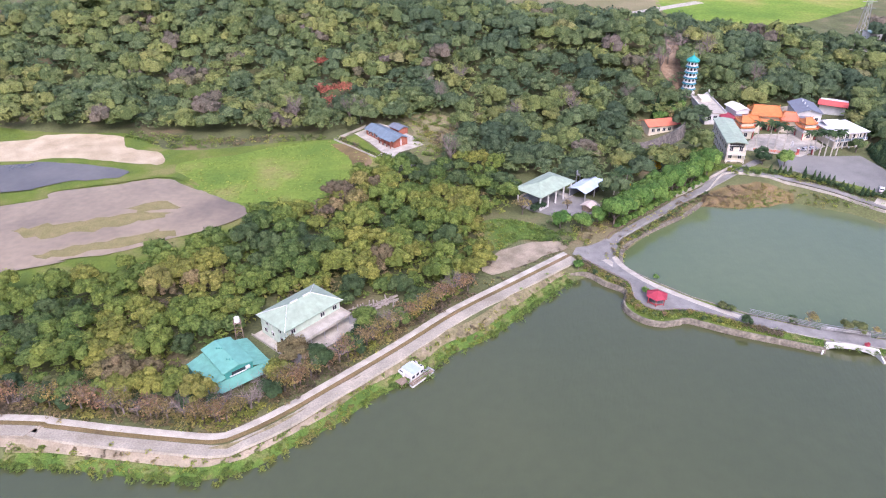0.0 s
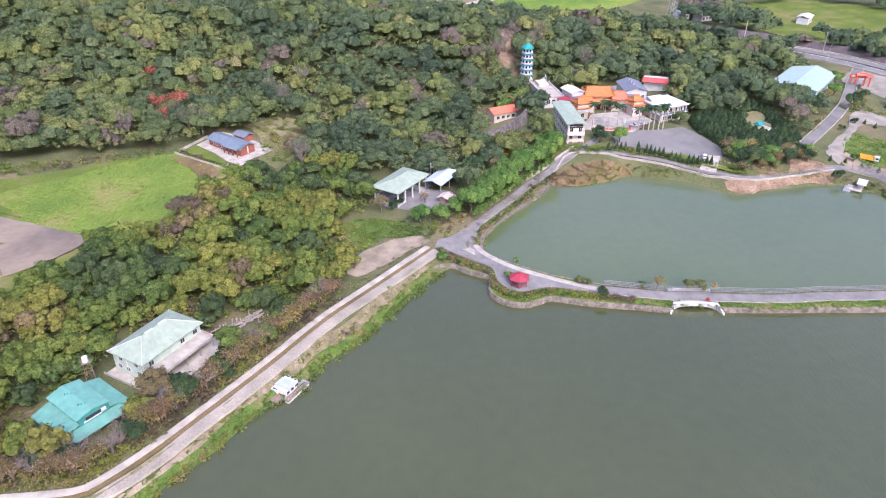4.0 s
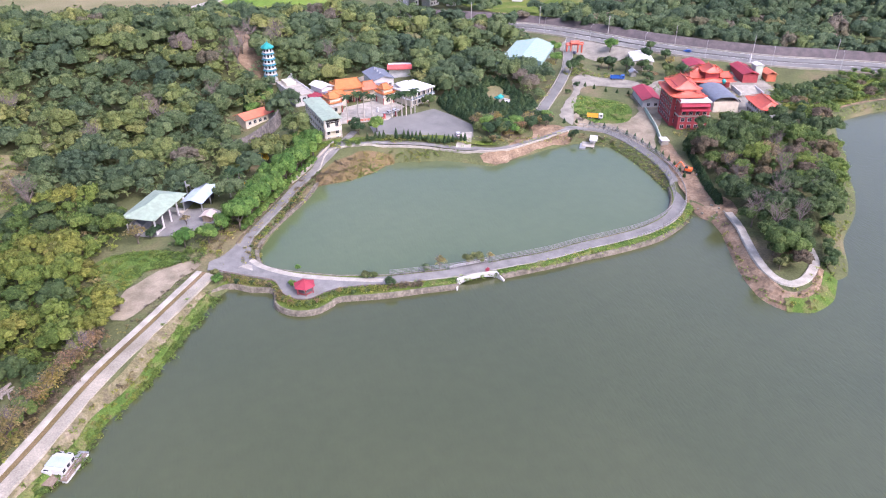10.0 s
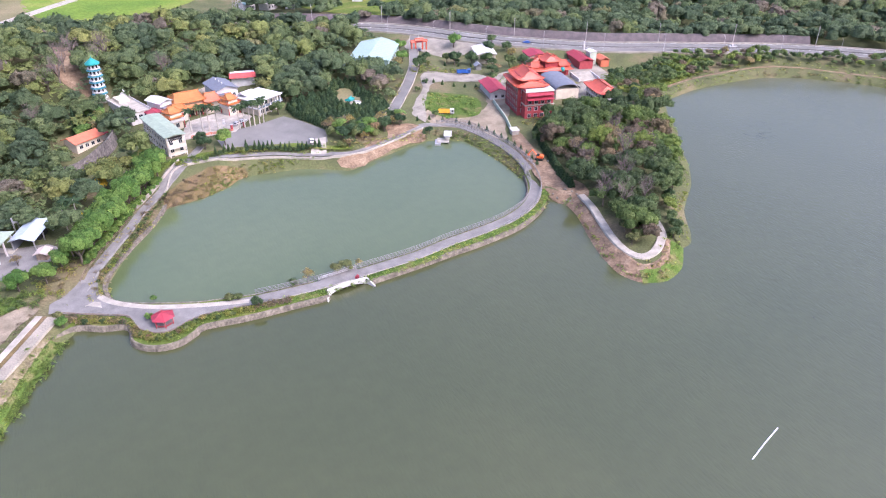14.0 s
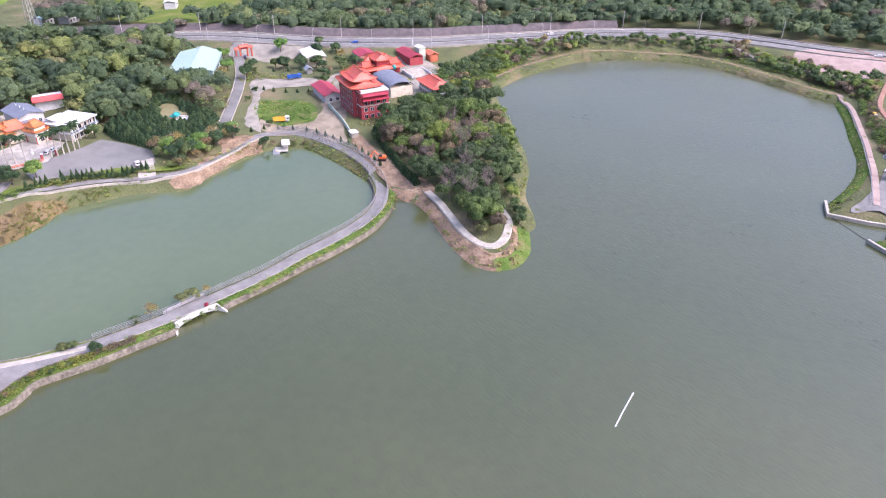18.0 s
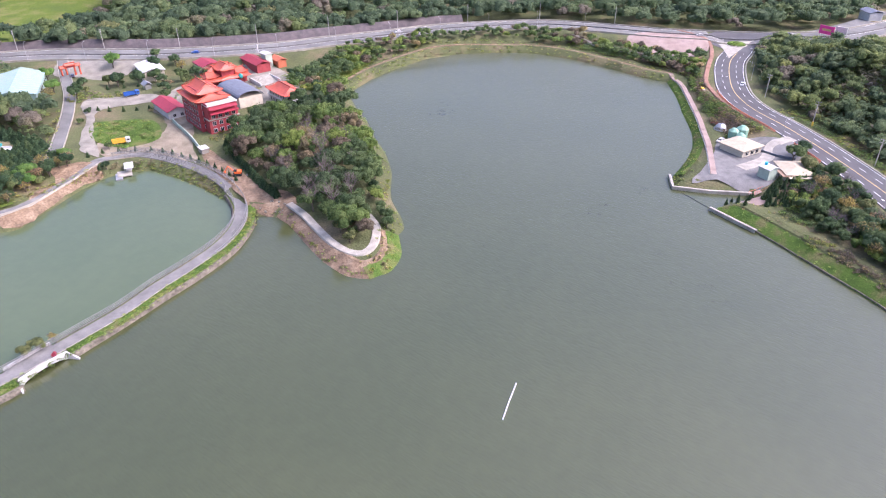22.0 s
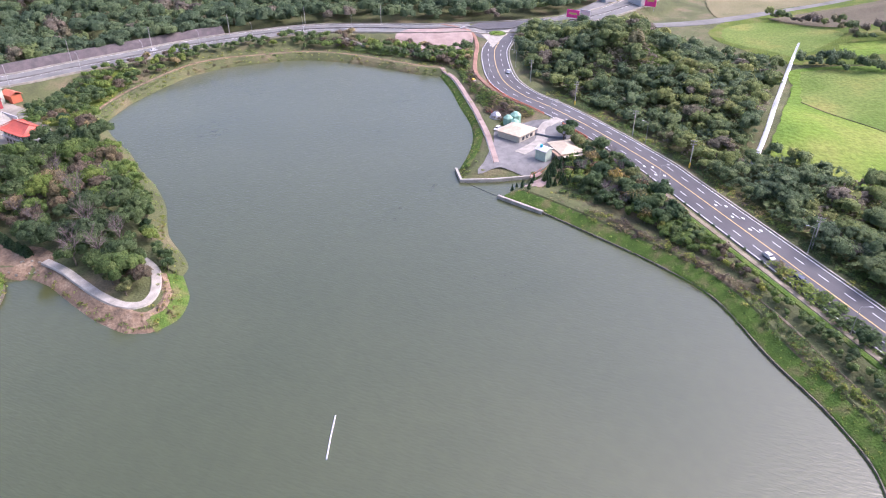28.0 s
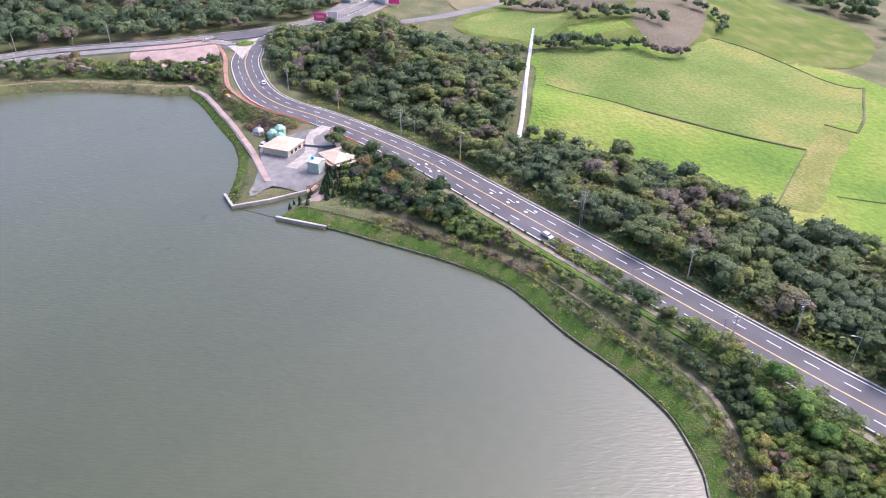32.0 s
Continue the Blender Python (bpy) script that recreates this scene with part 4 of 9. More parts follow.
def forest(name, spots, sizes, tints, shapes, label, category="trees", seed=1, tall=1.0, lift=0.45, material=None, level=None):
    """Many crowns joined into one object of kind stuff."""
    rng = np.random.default_rng(seed)
    V, Q, T, N, n = [], [], [], [], 0
    z = height(spots[:, 0], spots[:, 1]) if level is None else np.full(len(spots), level)
    # neighbours share a tint: kinds stand in drifts
    px, py = spots[:, 0], spots[:, 1]
    drift = np.sin(px / 7.1 + 1.3 * np.sin(py / 11)) + np.sin(py / 8.3 + 1.1 * np.sin(px / 13) + seed) + 0.8 * np.sin((px + py) / 19 + 2 * seed)
    order = np.argsort(np.argsort(np.argsort(drift)) + 0.55 * len(spots) * rng.random(len(spots)))
    tints = np.asarray(tints)
    sorted_tints = np.sort(tints)
    tints = np.empty(len(spots))
    tints[order] = sorted_tints
    for i, (x, y) in enumerate(spots):
        v, q, d = shapes[rng.integers(len(shapes))]
        a, r = rng.uniform(0, 2 * math.pi), sizes[i]
        c, s = math.cos(a), math.sin(a)
        h = r * tall * rng.uniform(0.85, 1.25)
        w = np.column_stack([(v[:, 0] * c - v[:, 1] * s) * r, (v[:, 0] * s + v[:, 1] * c) * r, v[:, 2] * h]) + (x, y, z[i] + lift * r + 0.55 * h)
        N.append(np.column_stack([d[:, 0] * c - d[:, 1] * s, d[:, 0] * s + d[:, 1] * c, d[:, 2]]))
        V.append(w), Q.append(q + n), T.append(np.full(len(v), tints[i]))
        n += len(v)
    me = raw_mesh(name, np.vstack(V), np.vstack(Q), None, True)
    me.attributes.new("custom_normal", "FLOAT_VECTOR", "POINT").data.foreach_set("vector", np.vstack(N).astype(np.float32).ravel())
    me.attributes.new("tint", "FLOAT", "POINT").data.foreach_set("value", np.concatenate(T).astype(np.float32))
    return tagged(part(name, me, material or LEAF), label, category, kind="stuff")


def blend_tints(n, weights, seed):
    """Tints drawn from (mean, spread, share) groups."""
    rng = np.random.default_rng(seed)
    w = np.array([g[2] for g in weights], float)
    k = rng.choice(len(weights), n, p=w / w.sum())
    m, s = np.array([g[0] for g in weights])[k], np.array([g[1] for g in weights])[k]
    return np.clip(rng.normal(m, s), 0, 1)


# open places that stay clear of trees: x, y, radius
CLEARINGS = [(-39, 156, 15), (-55, 138, 13), (-24, 298, 19), (45, 236, 17), (124, 343, 6), (150, 300, 28), (120, 285, 12), (99, 308, 10), (96, 298, 8), (92, 289, 8), (104, 296, 6), (128, 325, 13), (170, 315, 14), (174, 290, 15), (191, 329, 10), (268, 313, 24),
             (218, 276, 8), (295, 230, 40), (302, 183, 13), (-19, 166, 8), (330, 400, 18), (-12, 282, 12), (-44, 300, 10), (0, 300, 8), (100, 285, 8), (90, 279, 7), (107, 291, 7), (72, 245, 4), (86, 259, 5), (-57, 344, 12), (-66, 380, 6), (-2, 314, 11), (117, 356, 7), (122, 368, 8), (124, 381, 8), (160, 326, 6), (172, 331, 6), (67, 243, 5), (67, 262, 4), (88, 269, 4), (84, 277, 6), (94, 281, 5), (102, 287, 4), (-125, 372, 7), (-150, 372, 7), (-100, 374, 7), (-175, 372, 8), (-200, 372, 8)]
OPEN_GROUND = [[(-112, 270), (-99, 250), (-74, 230), (-53, 230), (-40, 246), (-23, 268), (-36, 290), (-50, 300), (-72, 296), (-108, 279)],
               [(-320, 320), (-182, 308), (-148, 307), (-118, 288), (-100, 262), (-70, 230), (-72, 205), (-110, 181), (-320, 110)],
               [(12, 221), (24, 224), (41, 212), (42, 200), (30, 188), (20, 190), (13, 206)],
               [(128, 282), (142, 300), (166, 300), (180, 272), (186, 246), (172, 230), (150, 240), (128, 250)],
               [(180, 560), (240, 530), (300, 560), (380, 640), (300, 690), (200, 660)], [(20, 600), (160, 560), (200, 660), (300, 690), (200, 800), (-20, 760), (-60, 660)],
               [(330, 420), (400, 380), (470, 420), (430, 520), (350, 520)], [(214, 220), (232, 245), (272, 278), (300, 250), (262, 205), (232, 180)]]
OPEN_EAST = [[(150, -190), (174, -179), (198.5, -173), (223, -160), (246, -147), (264.7, -135), (276, -124), (300, -137), (352, -166), (386, -186), (480, -170), (540, -200), (640, -230), (700, -330), (560, -400), (380, -440), (200, -320), (120, -240)]]
OPEN_GROUND += OPEN_EAST
HEDGE_RING = [(188, 286), (180, 262), (182, 246), (190, 241), (204, 242), (218, 249), (225, 260), (228, 272), (233, 290), (226, 298), (213, 289), (204, 286), (196, 289)]
OPEN_GROUND.append(HEDGE_RING)
ROADS = [(HW, 14), (LR, 11), (side_road, 5), (PATH_LINE, 4), (NORTH_PATH, 4), (PROMENADE, 4), (ORANGE_LINE, 4)]
rng = np.random.default_rng(9)
GROVE = [(-112, 130), (-134, 175), (-111, 182), (-87, 206), (-71, 228), (-51, 233), (-24, 268), (-10, 268), (16, 273), (30, 248), (19, 217), (20, 198), (10, 181), (-13, 155), (-27, 143), (-45, 128), (-60, 124)]
spots = scatter(GROVE, 5.4, 3, ROADS)
forest("grove_trees", spots, 2.2 + 3.6 * rng.random(len(spots)) ** 1.6, blend_tints(len(spots), [(0.56, 0.05, 4.0), (0.43, 0.08, 3.4), (0.2, 0.08, 1.7), (0.65, 0.03, 2.3), (0.78, 0.03, 0.5)], 4), NEAR_CROWNS, "dense mixed green and olive grove behind the lake path", seed=5)
NW = [(-330, 320), (-150, 312), (-50, 305), (-20, 270), (15, 275), (30, 255), (58, 250), (66, 226), (90, 246), (108, 266), (116, 300), (135, 325), (165, 332), (190, 318), (186, 262), (192, 246), (212, 246), (240, 262), (262, 290), (290, 330), (300, 370), (240, 430), (180, 500), (120, 545), (-60, 600), (-300, 600)]
spots = scatter(NW, 7.8, 6, ROADS)
near = np.hypot(spots[:, 0] - 30, spots[:, 1] - 250) < 130
west = spots[:, 0] + 0.25 * spots[:, 1] < 70
# the western part takes lighter tints that stand for sun and haze
for some, shapes, name, extra in ((near, MID_CROWNS, "hillside_trees", 0.0), (~near & ~west, FAR_CROWNS, "hill_forest", 0.0), (~near & west, FAR_CROWNS, "western_hill_forest", 0.19)):
    p = spots[some]
    forest(name, p, 3.0 + 4.6 * rng.random(len(p)) ** 1.5, blend_tints(len(p), [(0.12 + extra, 0.08, 3), (0.3 + extra, 0.09, 4), (0.5 + extra / 2, 0.08, 2.2), (0.67, 0.03, 0.6), (0.82, 0.03, 0.4), (0.91, 0.02, 0.15)], 8), shapes, "dense dark green hill forest" if extra == 0 else "yellowish green hill forest with sun and haze put into its tints", seed=7, material=LEAF_HAZED)
NORTH = [(300, 410), (345, 340), (365, 290), (398, 238), (440, 185), (480, 140), (500, 60), (500, -20), (530, -90), (620, -150), (680, -80), (690, 120), (620, 300), (520, 430), (440, 520), (340, 540), (290, 480)]
spots = scatter(NORTH, 10.6, 16, ROADS)
forest("northern_forest", spots, rng.uniform(5.0, 8.0, len(spots)), blend_tints(len(spots), [(0.12, 0.06, 4), (0.24, 0.07, 3), (0.4, 0.07, 0.8), (0.8, 0.04, 0.6)], 18), FAR_CROWNS, "dark wooded hills beyond the highway", seed=17, material=LEAF_HAZED)
BEND = [(480, -45), (450, -42), (415, -40), (385, -42), (350, -60), (318, -76), (280, -92), (262, -100), (272, -112), (300, -127), (350, -155), (385, -172), (440, -140), (490, -90)]
GLADE = [(352, -98), (364, -93), (378, -98), (386, -106), (374, -110), (360, -106)]
patch("hill_glade", GLADE, BRIGHT_GRASS, "bright green grassy glade on the roadside hill", "grass", 0.35)
spots = scatter(BEND, 6.0, 26, [(LR, 11), (HW, 14)], open_ground=OPEN_GROUND + [GLADE])
forest("roadside_hill_trees", spots, 2.2 + 3.0 * rng.random(len(spots)) ** 1.6, blend_tints(len(spots), [(0.25, 0.08, 4), (0.42, 0.08, 3), (0.55, 0.05, 1.4), (0.79, 0.03, 0.8)], 28), FAR_CROWNS, "wooded hill inside the road bend", seed=27, material=LEAF_HAZED)
BELT = [(272, -92), (180, -118), (110, -140), (20, -170), (20, -230), (120, -235), (150, -192), (174, -181), (198, -174), (222, -162), (246, -149), (264, -136), (274, -122)]
spots = scatter(BELT, 6.5, 36, [(LR, 11)])
forest("roadside_belt_trees", spots, rng.uniform(2.6, 5.2, len(spots)), blend_tints(len(spots), [(0.25, 0.08, 4), (0.42, 0.08, 3), (0.6, 0.04, 1.0), (0.79, 0.03, 1.3)], 38), FAR_CROWNS, "belt of dark green trees beside the lake road", seed=37, material=LEAF_HAZED)
HEAD = [(212, 136), (203, 121), (190, 102), (194, 94.5), (206, 95), (222, 103), (250, 114), (280, 132), (300, 145), (318, 160), (300, 176), (270, 185), (250, 186), (236, 176), (226, 156)]
spots = scatter(HEAD, 6.2, 46, [(head_line, 2.6)], 4.0)
forest("headland_trees", spots, 2.8 + 3.4 * rng.random(len(spots)) ** 1.4, blend_tints(len(spots), [(0.12, 0.08, 3.6), (0.32, 0.08, 2.8), (0.5, 0.05, 1.0), (0.8, 0.03, 1.8)], 48), NEAR_CROWNS, "mixed green and grey brown wood on the headland", seed=47, tall=1.15)
SHORE = [(318, 162), (345, 172), (390, 165), (430, 140), (448, 100), (447, 60), (425, 20), (410, 0), (400, -12), (372, -16), (372, -28), (395, -22), (432, -20), (462, -14), (458, 8), (450, 30), (463, 60), (462, 90), (450, 125), (425, 160), (395, 190), (360, 200), (320, 195)]
PLAZA = [(459, 33), (475, 27), (481, 12), (482, -3), (474, -13.5), (455, -14.6), (444, -2), (447, 18)]
spots = scatter(SHORE, 4.6, 56, [(HW, 13), (LR, 10), (NORTH_PATH, 3), (ORANGE_LINE, 3.0), (PROMENADE, 3.0)], 6, open_ground=OPEN_GROUND + [PLAZA])
forest("shore_bushes", spots, rng.uniform(1.6, 3.2, len(spots)), blend_tints(len(spots), [(0.22, 0.08, 4), (0.45, 0.08, 2), (0.8, 0.04, 1.2)], 58), FAR_CROWNS, "scrubby bushes along the far shore", "bushes", seed=57)
slope = beside(LR, -15.0)
slope = slope[(slope[:, 0] < 262) & (slope[:, 0] > 40)]
EAST_SLOPE = np.vstack([beside(EAST_PATH, 1.3), slope[::-1]])
EASTB = [(284, -46), (300, -58), (270, -66), (240, -74), (222, -76), (216, -68), (240, -50), (262, -40)]
spots = np.vstack([scatter(EAST_SLOPE, 2.3, 65, [(EAST_PATH, 1.3)], 8, open_ground=[]), scatter(EASTB, 2.8, 66, [(LR, 14), (EAST_PATH, 1.8)], 8.5)])
lower = smooth_line(east_line, 1.5)
lower = np.vstack([beside(lower, 6.8) + np.column_stack([rng.normal(0, 1.4, len(lower)), rng.normal(0, 1.6, len(lower))]) for _ in range(10)])
lower = lower[(lower[:, 0] > 60) & (lower[:, 0] < 236) & (off_line(lower[:, 0], lower[:, 1], EAST_PATH) > 1.0) & (off_line(lower[:, 0], lower[:, 1], east_line) > 3.4)]
forest("bank_shrubs", lower, 0.4 + 0.9 * rng.random(len(lower)) ** 2, blend_tints(len(lower), [(0.25, 0.1, 1.6), (0.48, 0.08, 2.6), (0.66, 0.04, 1.6), (0.8, 0.03, 1.6), (0.92, 0.02, 1.2)], 69), TUFTS, "low mixed shrubs and tall weeds on the east bank", "bushes", seed=66, lift=0.0, tall=1.3)
green = blend_tints(len(spots), [(0.08, 0.05, 1.0), (0.3, 0.08, 2.4), (0.46, 0.06, 2.0)], 68)
brown = blend_tints(len(spots), [(0.3, 0.08, 1.2), (0.66, 0.04, 1.4), (0.8, 0.03, 2.4), (0.92, 0.02, 1.2)], 70)
dry = (spots[:, 0] > 122) & (spots[:, 0] < 205) & (off_line(spots[:, 0], spots[:, 1], EAST_PATH) < 7.5)
forest("east_bank_bushes", spots, rng.uniform(1.2, 2.4, len(spots)) * np.where(dry, 0.72, 1.0), np.where(dry, brown, green), THIN_CROWNS, "mixed green, grey and brown shrubs below the lake road", "bushes", seed=67)


def tufts(name, line, offs, gap, size, weights, label, seed, jitter=0.9, level=None):
    """Rough grass and weeds along a bank."""
    r = np.random.default_rng(seed)
    rows = []
    for o in offs:
        b = smooth_line(beside(line, o), gap)
        rows.append(b + r.normal(0, jitter, b.shape))
    q = np.vstack(rows)
    q = q[height(q[:, 0], q[:, 1]) > 0.02] if level is None else q
    forest(name, q, r.uniform(*size, len(q)), blend_tints(len(q), weights, seed), TUFTS, label, "grass tufts", seed=seed, lift=-0.1, tall=0.8, level=level)


def weeds_in(name, ring, gap, size, weights, label, seed, level=None, category="weeds", clear=None):
    """Weeds and low scrub over a patch of ground."""
    r = np.random.default_rng(seed)
    ring = np.array(ring, float)
    lo, hi = ring.min(0), ring.max(0)
    q = np.column_stack([r.uniform(lo[k], hi[k], int((hi[0] - lo[0]) * (hi[1] - lo[1]) / gap ** 2)) for k in (0, 1)])
    q = q[inside(q[:, 0], q[:, 1], ring)]
    if clear is not None:
        q = q[off_line(q[:, 0], q[:, 1], clear) > 2.6]
    forest(name, q, r.uniform(*size, len(q)), blend_tints(len(q), weights, seed), TUFTS, label, category, seed=seed, lift=-0.1, tall=0.9, level=level)


WEEDS = [(0.5, 0.05, 2), (0.6, 0.04, 2), (0.74, 0.04, 1)]
tufts("bank_weeds", bank_line, (-0.2, 0.4, 1.4, 2.4, 3.4), 1.3, (0.4, 1.0), WEEDS, "rough green and straw weeds on the west bank", 201)
tufts("path_weeds", beside(PATH_LINE, 2.0), (0.0, 1.4), 1.8, (0.3, 0.8), [(0.76, 0.05, 3), (0.88, 0.03, 2), (0.6, 0.05, 1)], "dry brown weeds beside the path", 202)
tufts("pond_weeds", np.vstack([smooth_line(POND_SHORE[0:9], 2), smooth_line(POND_SHORE[14:19], 2)]), (1.0, 2.4, 3.8, 5.0), 1.7, (0.4, 1.0), [(0.6, 0.06, 2), (0.76, 0.05, 3), (0.45, 0.05, 1)], "straw coloured weeds on the pond bank", 203)
tufts("headland_weeds", smooth_line(HEADLAND_SHORE[6:18], 2), (0.6, 2.0, 3.6, 5.0), 1.7, (0.4, 1.1), WEEDS, "green weeds on the headland shore", 204)
tufts("north_weeds", smooth_line(NORTH_SHORE[:13], 3), (0.8, 2.6, 4.6, 10, 12), 2.4, (0.5, 1.3), [(0.6, 0.06, 2), (0.5, 0.06, 2), (0.78, 0.05, 1.5)], "weeds on the far shore", 205)
tufts("promenade_weeds", smooth_line(NORTH_SHORE[12:20], 2), (0.2, 1.0, 2.0, 3.0), 1.3, (0.4, 0.95), WEEDS, "rough green grass beside the promenade", 206)
tufts("east_weeds", east_line, (0.4, 1.4, 2.6, 3.8), 1.4, (0.3, 0.75), [(0.45, 0.05, 2), (0.55, 0.05, 2), (0.68, 0.04, 0.7)], "rough green grass on the east bank", 207)
tufts("east_straw", east_line, (4.8, 6.0, 7.4, 9.2, 11.0), 1.6, (0.3, 0.8), [(0.6, 0.05, 1), (0.74, 0.04, 3), (0.82, 0.04, 2)], "dry straw coloured weeds on the upper east bank", 208)
# undergrowth that fills the gaps between the crowns; its light tints lift their shade
spots = scatter(GROVE, 4.2, 103, ROADS[3:4])
forest("grove_undergrowth", spots, rng.uniform(1.5, 2.6, len(spots)), blend_tints(len(spots), [(0.5, 0.08, 3), (0.68, 0.05, 2), (0.8, 0.05, 1)], 104), TUFTS, "low green and straw coloured undergrowth", "undergrowth", seed=105, lift=0.1)
spots = scatter(NW, 6.2, 106, ROADS)
forest("hill_undergrowth", spots, rng.uniform(2.6, 4.2, len(spots)), blend_tints(len(spots), [(0.3, 0.08, 3), (0.5, 0.08, 2), (0.66, 0.04, 0.6)], 107), TUFTS, "green undergrowth of the hill forest", "undergrowth", seed=108, lift=0.5, material=LEAF_HAZED)

PLATFORM = [(46, 189.8), (52, 184.5), (57, 179), (55.2, 171.5), (57.4, 166.2), (62, 163), (68, 164), (72, 164.5), (83, 159.5), (95, 154.5), (95.5, 157), (84, 161.3), (73.4, 166), (68.5, 166.6), (62.8, 166.2), (58.6, 169.5), (56.8, 175), (57.2, 180), (51.3, 189), (45.5, 196), (43, 192)]
weeds_in("platform_scrub", PLATFORM, 0.85, (0.6, 1.25), [(0.72, 0.04, 3), (0.62, 0.04, 2), (0.8, 0.03, 2), (0.45, 0.06, 1)], "dry straw and olive scrub on the lookout bank", 211, 1.4)
tufts("verge_weeds", verge_line[(verge_line[:, 0] < 104) | (verge_line[:, 0] > 118)], (-1.6, -0.8, 0.2, 1.0), 1.1, (0.3, 0.65), [(0.46, 0.04, 3), (0.54, 0.04, 2), (0.68, 0.04, 0.6)], "rough green weeds beside the walkway", 212, 0.5, 1.5)
weeds_in("clearing_weeds", [(13, 220), (24, 222), (35, 216), (40, 210), (37, 206), (26, 207), (18, 200), (12, 208)], 1.3, (0.4, 1.0), [(0.48, 0.04, 3), (0.56, 0.05, 2), (0.7, 0.05, 0.6)], "lush green weeds in the clearing", 213)
weeds_in("lane_scrub", np.vstack([beside(POND_ROAD, -2.6)[3:24], WEST_POND[8:34][::-1]]), 1.1, (0.4, 1.2), [(0.7, 0.05, 3), (0.6, 0.05, 2), (0.45, 0.06, 2), (0.8, 0.03, 1)], "straw and olive scrub between lane and pond", 214, clear=POND_ROAD)
for ring in ([(206, 240), (216, 246), (240, 263), (258, 278), (250, 276), (228, 258), (206, 246)], [(262, 279), (275, 292), (300, 262), (284, 266)], [(266, 240), (290, 240), (322, 250), (318, 205), (292, 196), (270, 200), (286, 228)], [(246, 190), (262, 200), (275, 200), (262, 188), (250, 184)]):
    weeds_in("site_weeds", ring, 2.2, (0.4, 1.3), [(0.6, 0.06, 3), (0.45, 0.06, 2), (0.72, 0.05, 2)], "rough grass and scrub round the building site", 216)
weeds_in("slope_scrub", [(84, 296), (90, 283), (104, 272), (118, 262), (132, 256), (150, 244), (158, 236), (148, 244), (130, 252), (116, 256), (106, 262), (96, 276)], 1.5, (0.5, 1.4), [(0.5, 0.06, 2), (0.3, 0.08, 2), (0.7, 0.05, 1)], "mixed scrub on the slope below the temple", 217)
weeds_in("thicket", [(88, -96), (108, -102), (130, -106), (165, -99), (200, -90), (200, -95), (170, -104), (140, -112), (112, -120), (86, -122)], 1.9, (1.0, 2.3), [(0.4, 0.08, 3), (0.52, 0.05, 3), (0.2, 0.08, 1.5), (0.7, 0.05, 0.6)], "dense green thicket below the lake road", 218, category="bushes")
tufts("headland_edge_weeds", smooth_line(HEADLAND_SHORE[1:7], 1.5), (0.3, 1.2), 1.4, (0.4, 0.9), [(0.5, 0.05, 3), (0.6, 0.05, 2)], "green weeds at the foot of the soil slope", 219)
tufts("pond_bank_weeds", smooth_line(POND_SHORE[15:20], 1.5), (0.4, 1.4, 2.6), 1.2, (0.35, 0.8), [(0.45, 0.05, 3), (0.52, 0.05, 2), (0.7, 0.04, 1)], "green weeds on the pond's east bank", 220)
tufts("path_scrub", PATH_LINE[100:][PATH_LINE[100:, 0] < 9], (2.6, 3.8, 5.2, 6.8), 1.5, (0.7, 1.7), [(0.74, 0.04, 3), (0.8, 0.03, 3), (0.66, 0.04, 1.5), (0.9, 0.02, 0.6)], "brownish dry scrub between path and grove", 221)
weeds_in("junction_scrub", [(36, 206), (42, 201), (47, 204), (52, 209.5), (60, 216), (68, 226), (60, 232), (50, 226), (42, 222), (34, 217)], 1.7, (0.5, 1.4), [(0.5, 0.05, 2), (0.62, 0.05, 2), (0.3, 0.08, 2), (0.75, 0.04, 1.5)], "mixed scrub beside the lane's end", 222, clear=POND_ROAD)
weeds_in("meadow_tufts", [(-112, 268), (-99.5, 251), (-74.5, 231.7), (-53.5, 231.5), (-40.7, 247), (-24.5, 268), (-36, 288.7), (-49.8, 298.5), (-72, 294.4), (-90, 284), (-108, 277.6)], 3.4, (0.3, 0.8), [(0.56, 0.03, 3), (0.62, 0.03, 2), (0.7, 0.03, 0.8)], "rough grass tufts in the meadow", 242)
weeds_in("dike_tufts", [(-150, 306), (-118, 290), (-72, 298), (-50, 300), (-36, 290), (-44, 300), (-70, 306), (-110, 304), (-148, 312)], 2.0, (0.5, 1.6), [(0.48, 0.05, 3), (0.6, 0.05, 2), (0.8, 0.04, 1)], "weeds and low scrub at the meadow's edge", 243)
weeds_in("reed_tufts", [(97, 236), (102, 244), (113, 249), (132, 247), (136, 241), (124, 236), (112, 234.5), (102, 235)], 1.0, (0.4, 0.9), [(0.78, 0.03, 3), (0.72, 0.04, 2), (0.5, 0.05, 0.8)], "dry brown reeds and green shoots", 241, category="reeds")
weeds_in("plot_rows", [(230.5, 233.5), (248.1, 250), (261.5, 231), (243.5, 213.5)], 1.5, (0.35, 0.8), [(0.42, 0.05, 3), (0.5, 0.04, 2), (0.62, 0.04, 0.6)], "leafy green vegetable plants", 223, category="vegetables")
# haze-paled tints keep the gaps under these crowns from turning black
for ring, off, seed in ((BELT, 9.5, 231), (BEND, 9.5, 232)):
    spots = scatter(ring, 3.7, seed, [(LR, off)])
    forest("roadside_undergrowth", spots, rng.uniform(1.9, 3.2, len(spots)), blend_tints(len(spots), [(0.2, 0.08, 3), (0.42, 0.06, 2), (0.6, 0.05, 0.7), (0.8, 0.03, 1)], seed), TUFTS, "dark green undergrowth beside the lake road", "undergrowth", seed=seed, lift=0.35, material=LEAF_HAZED)
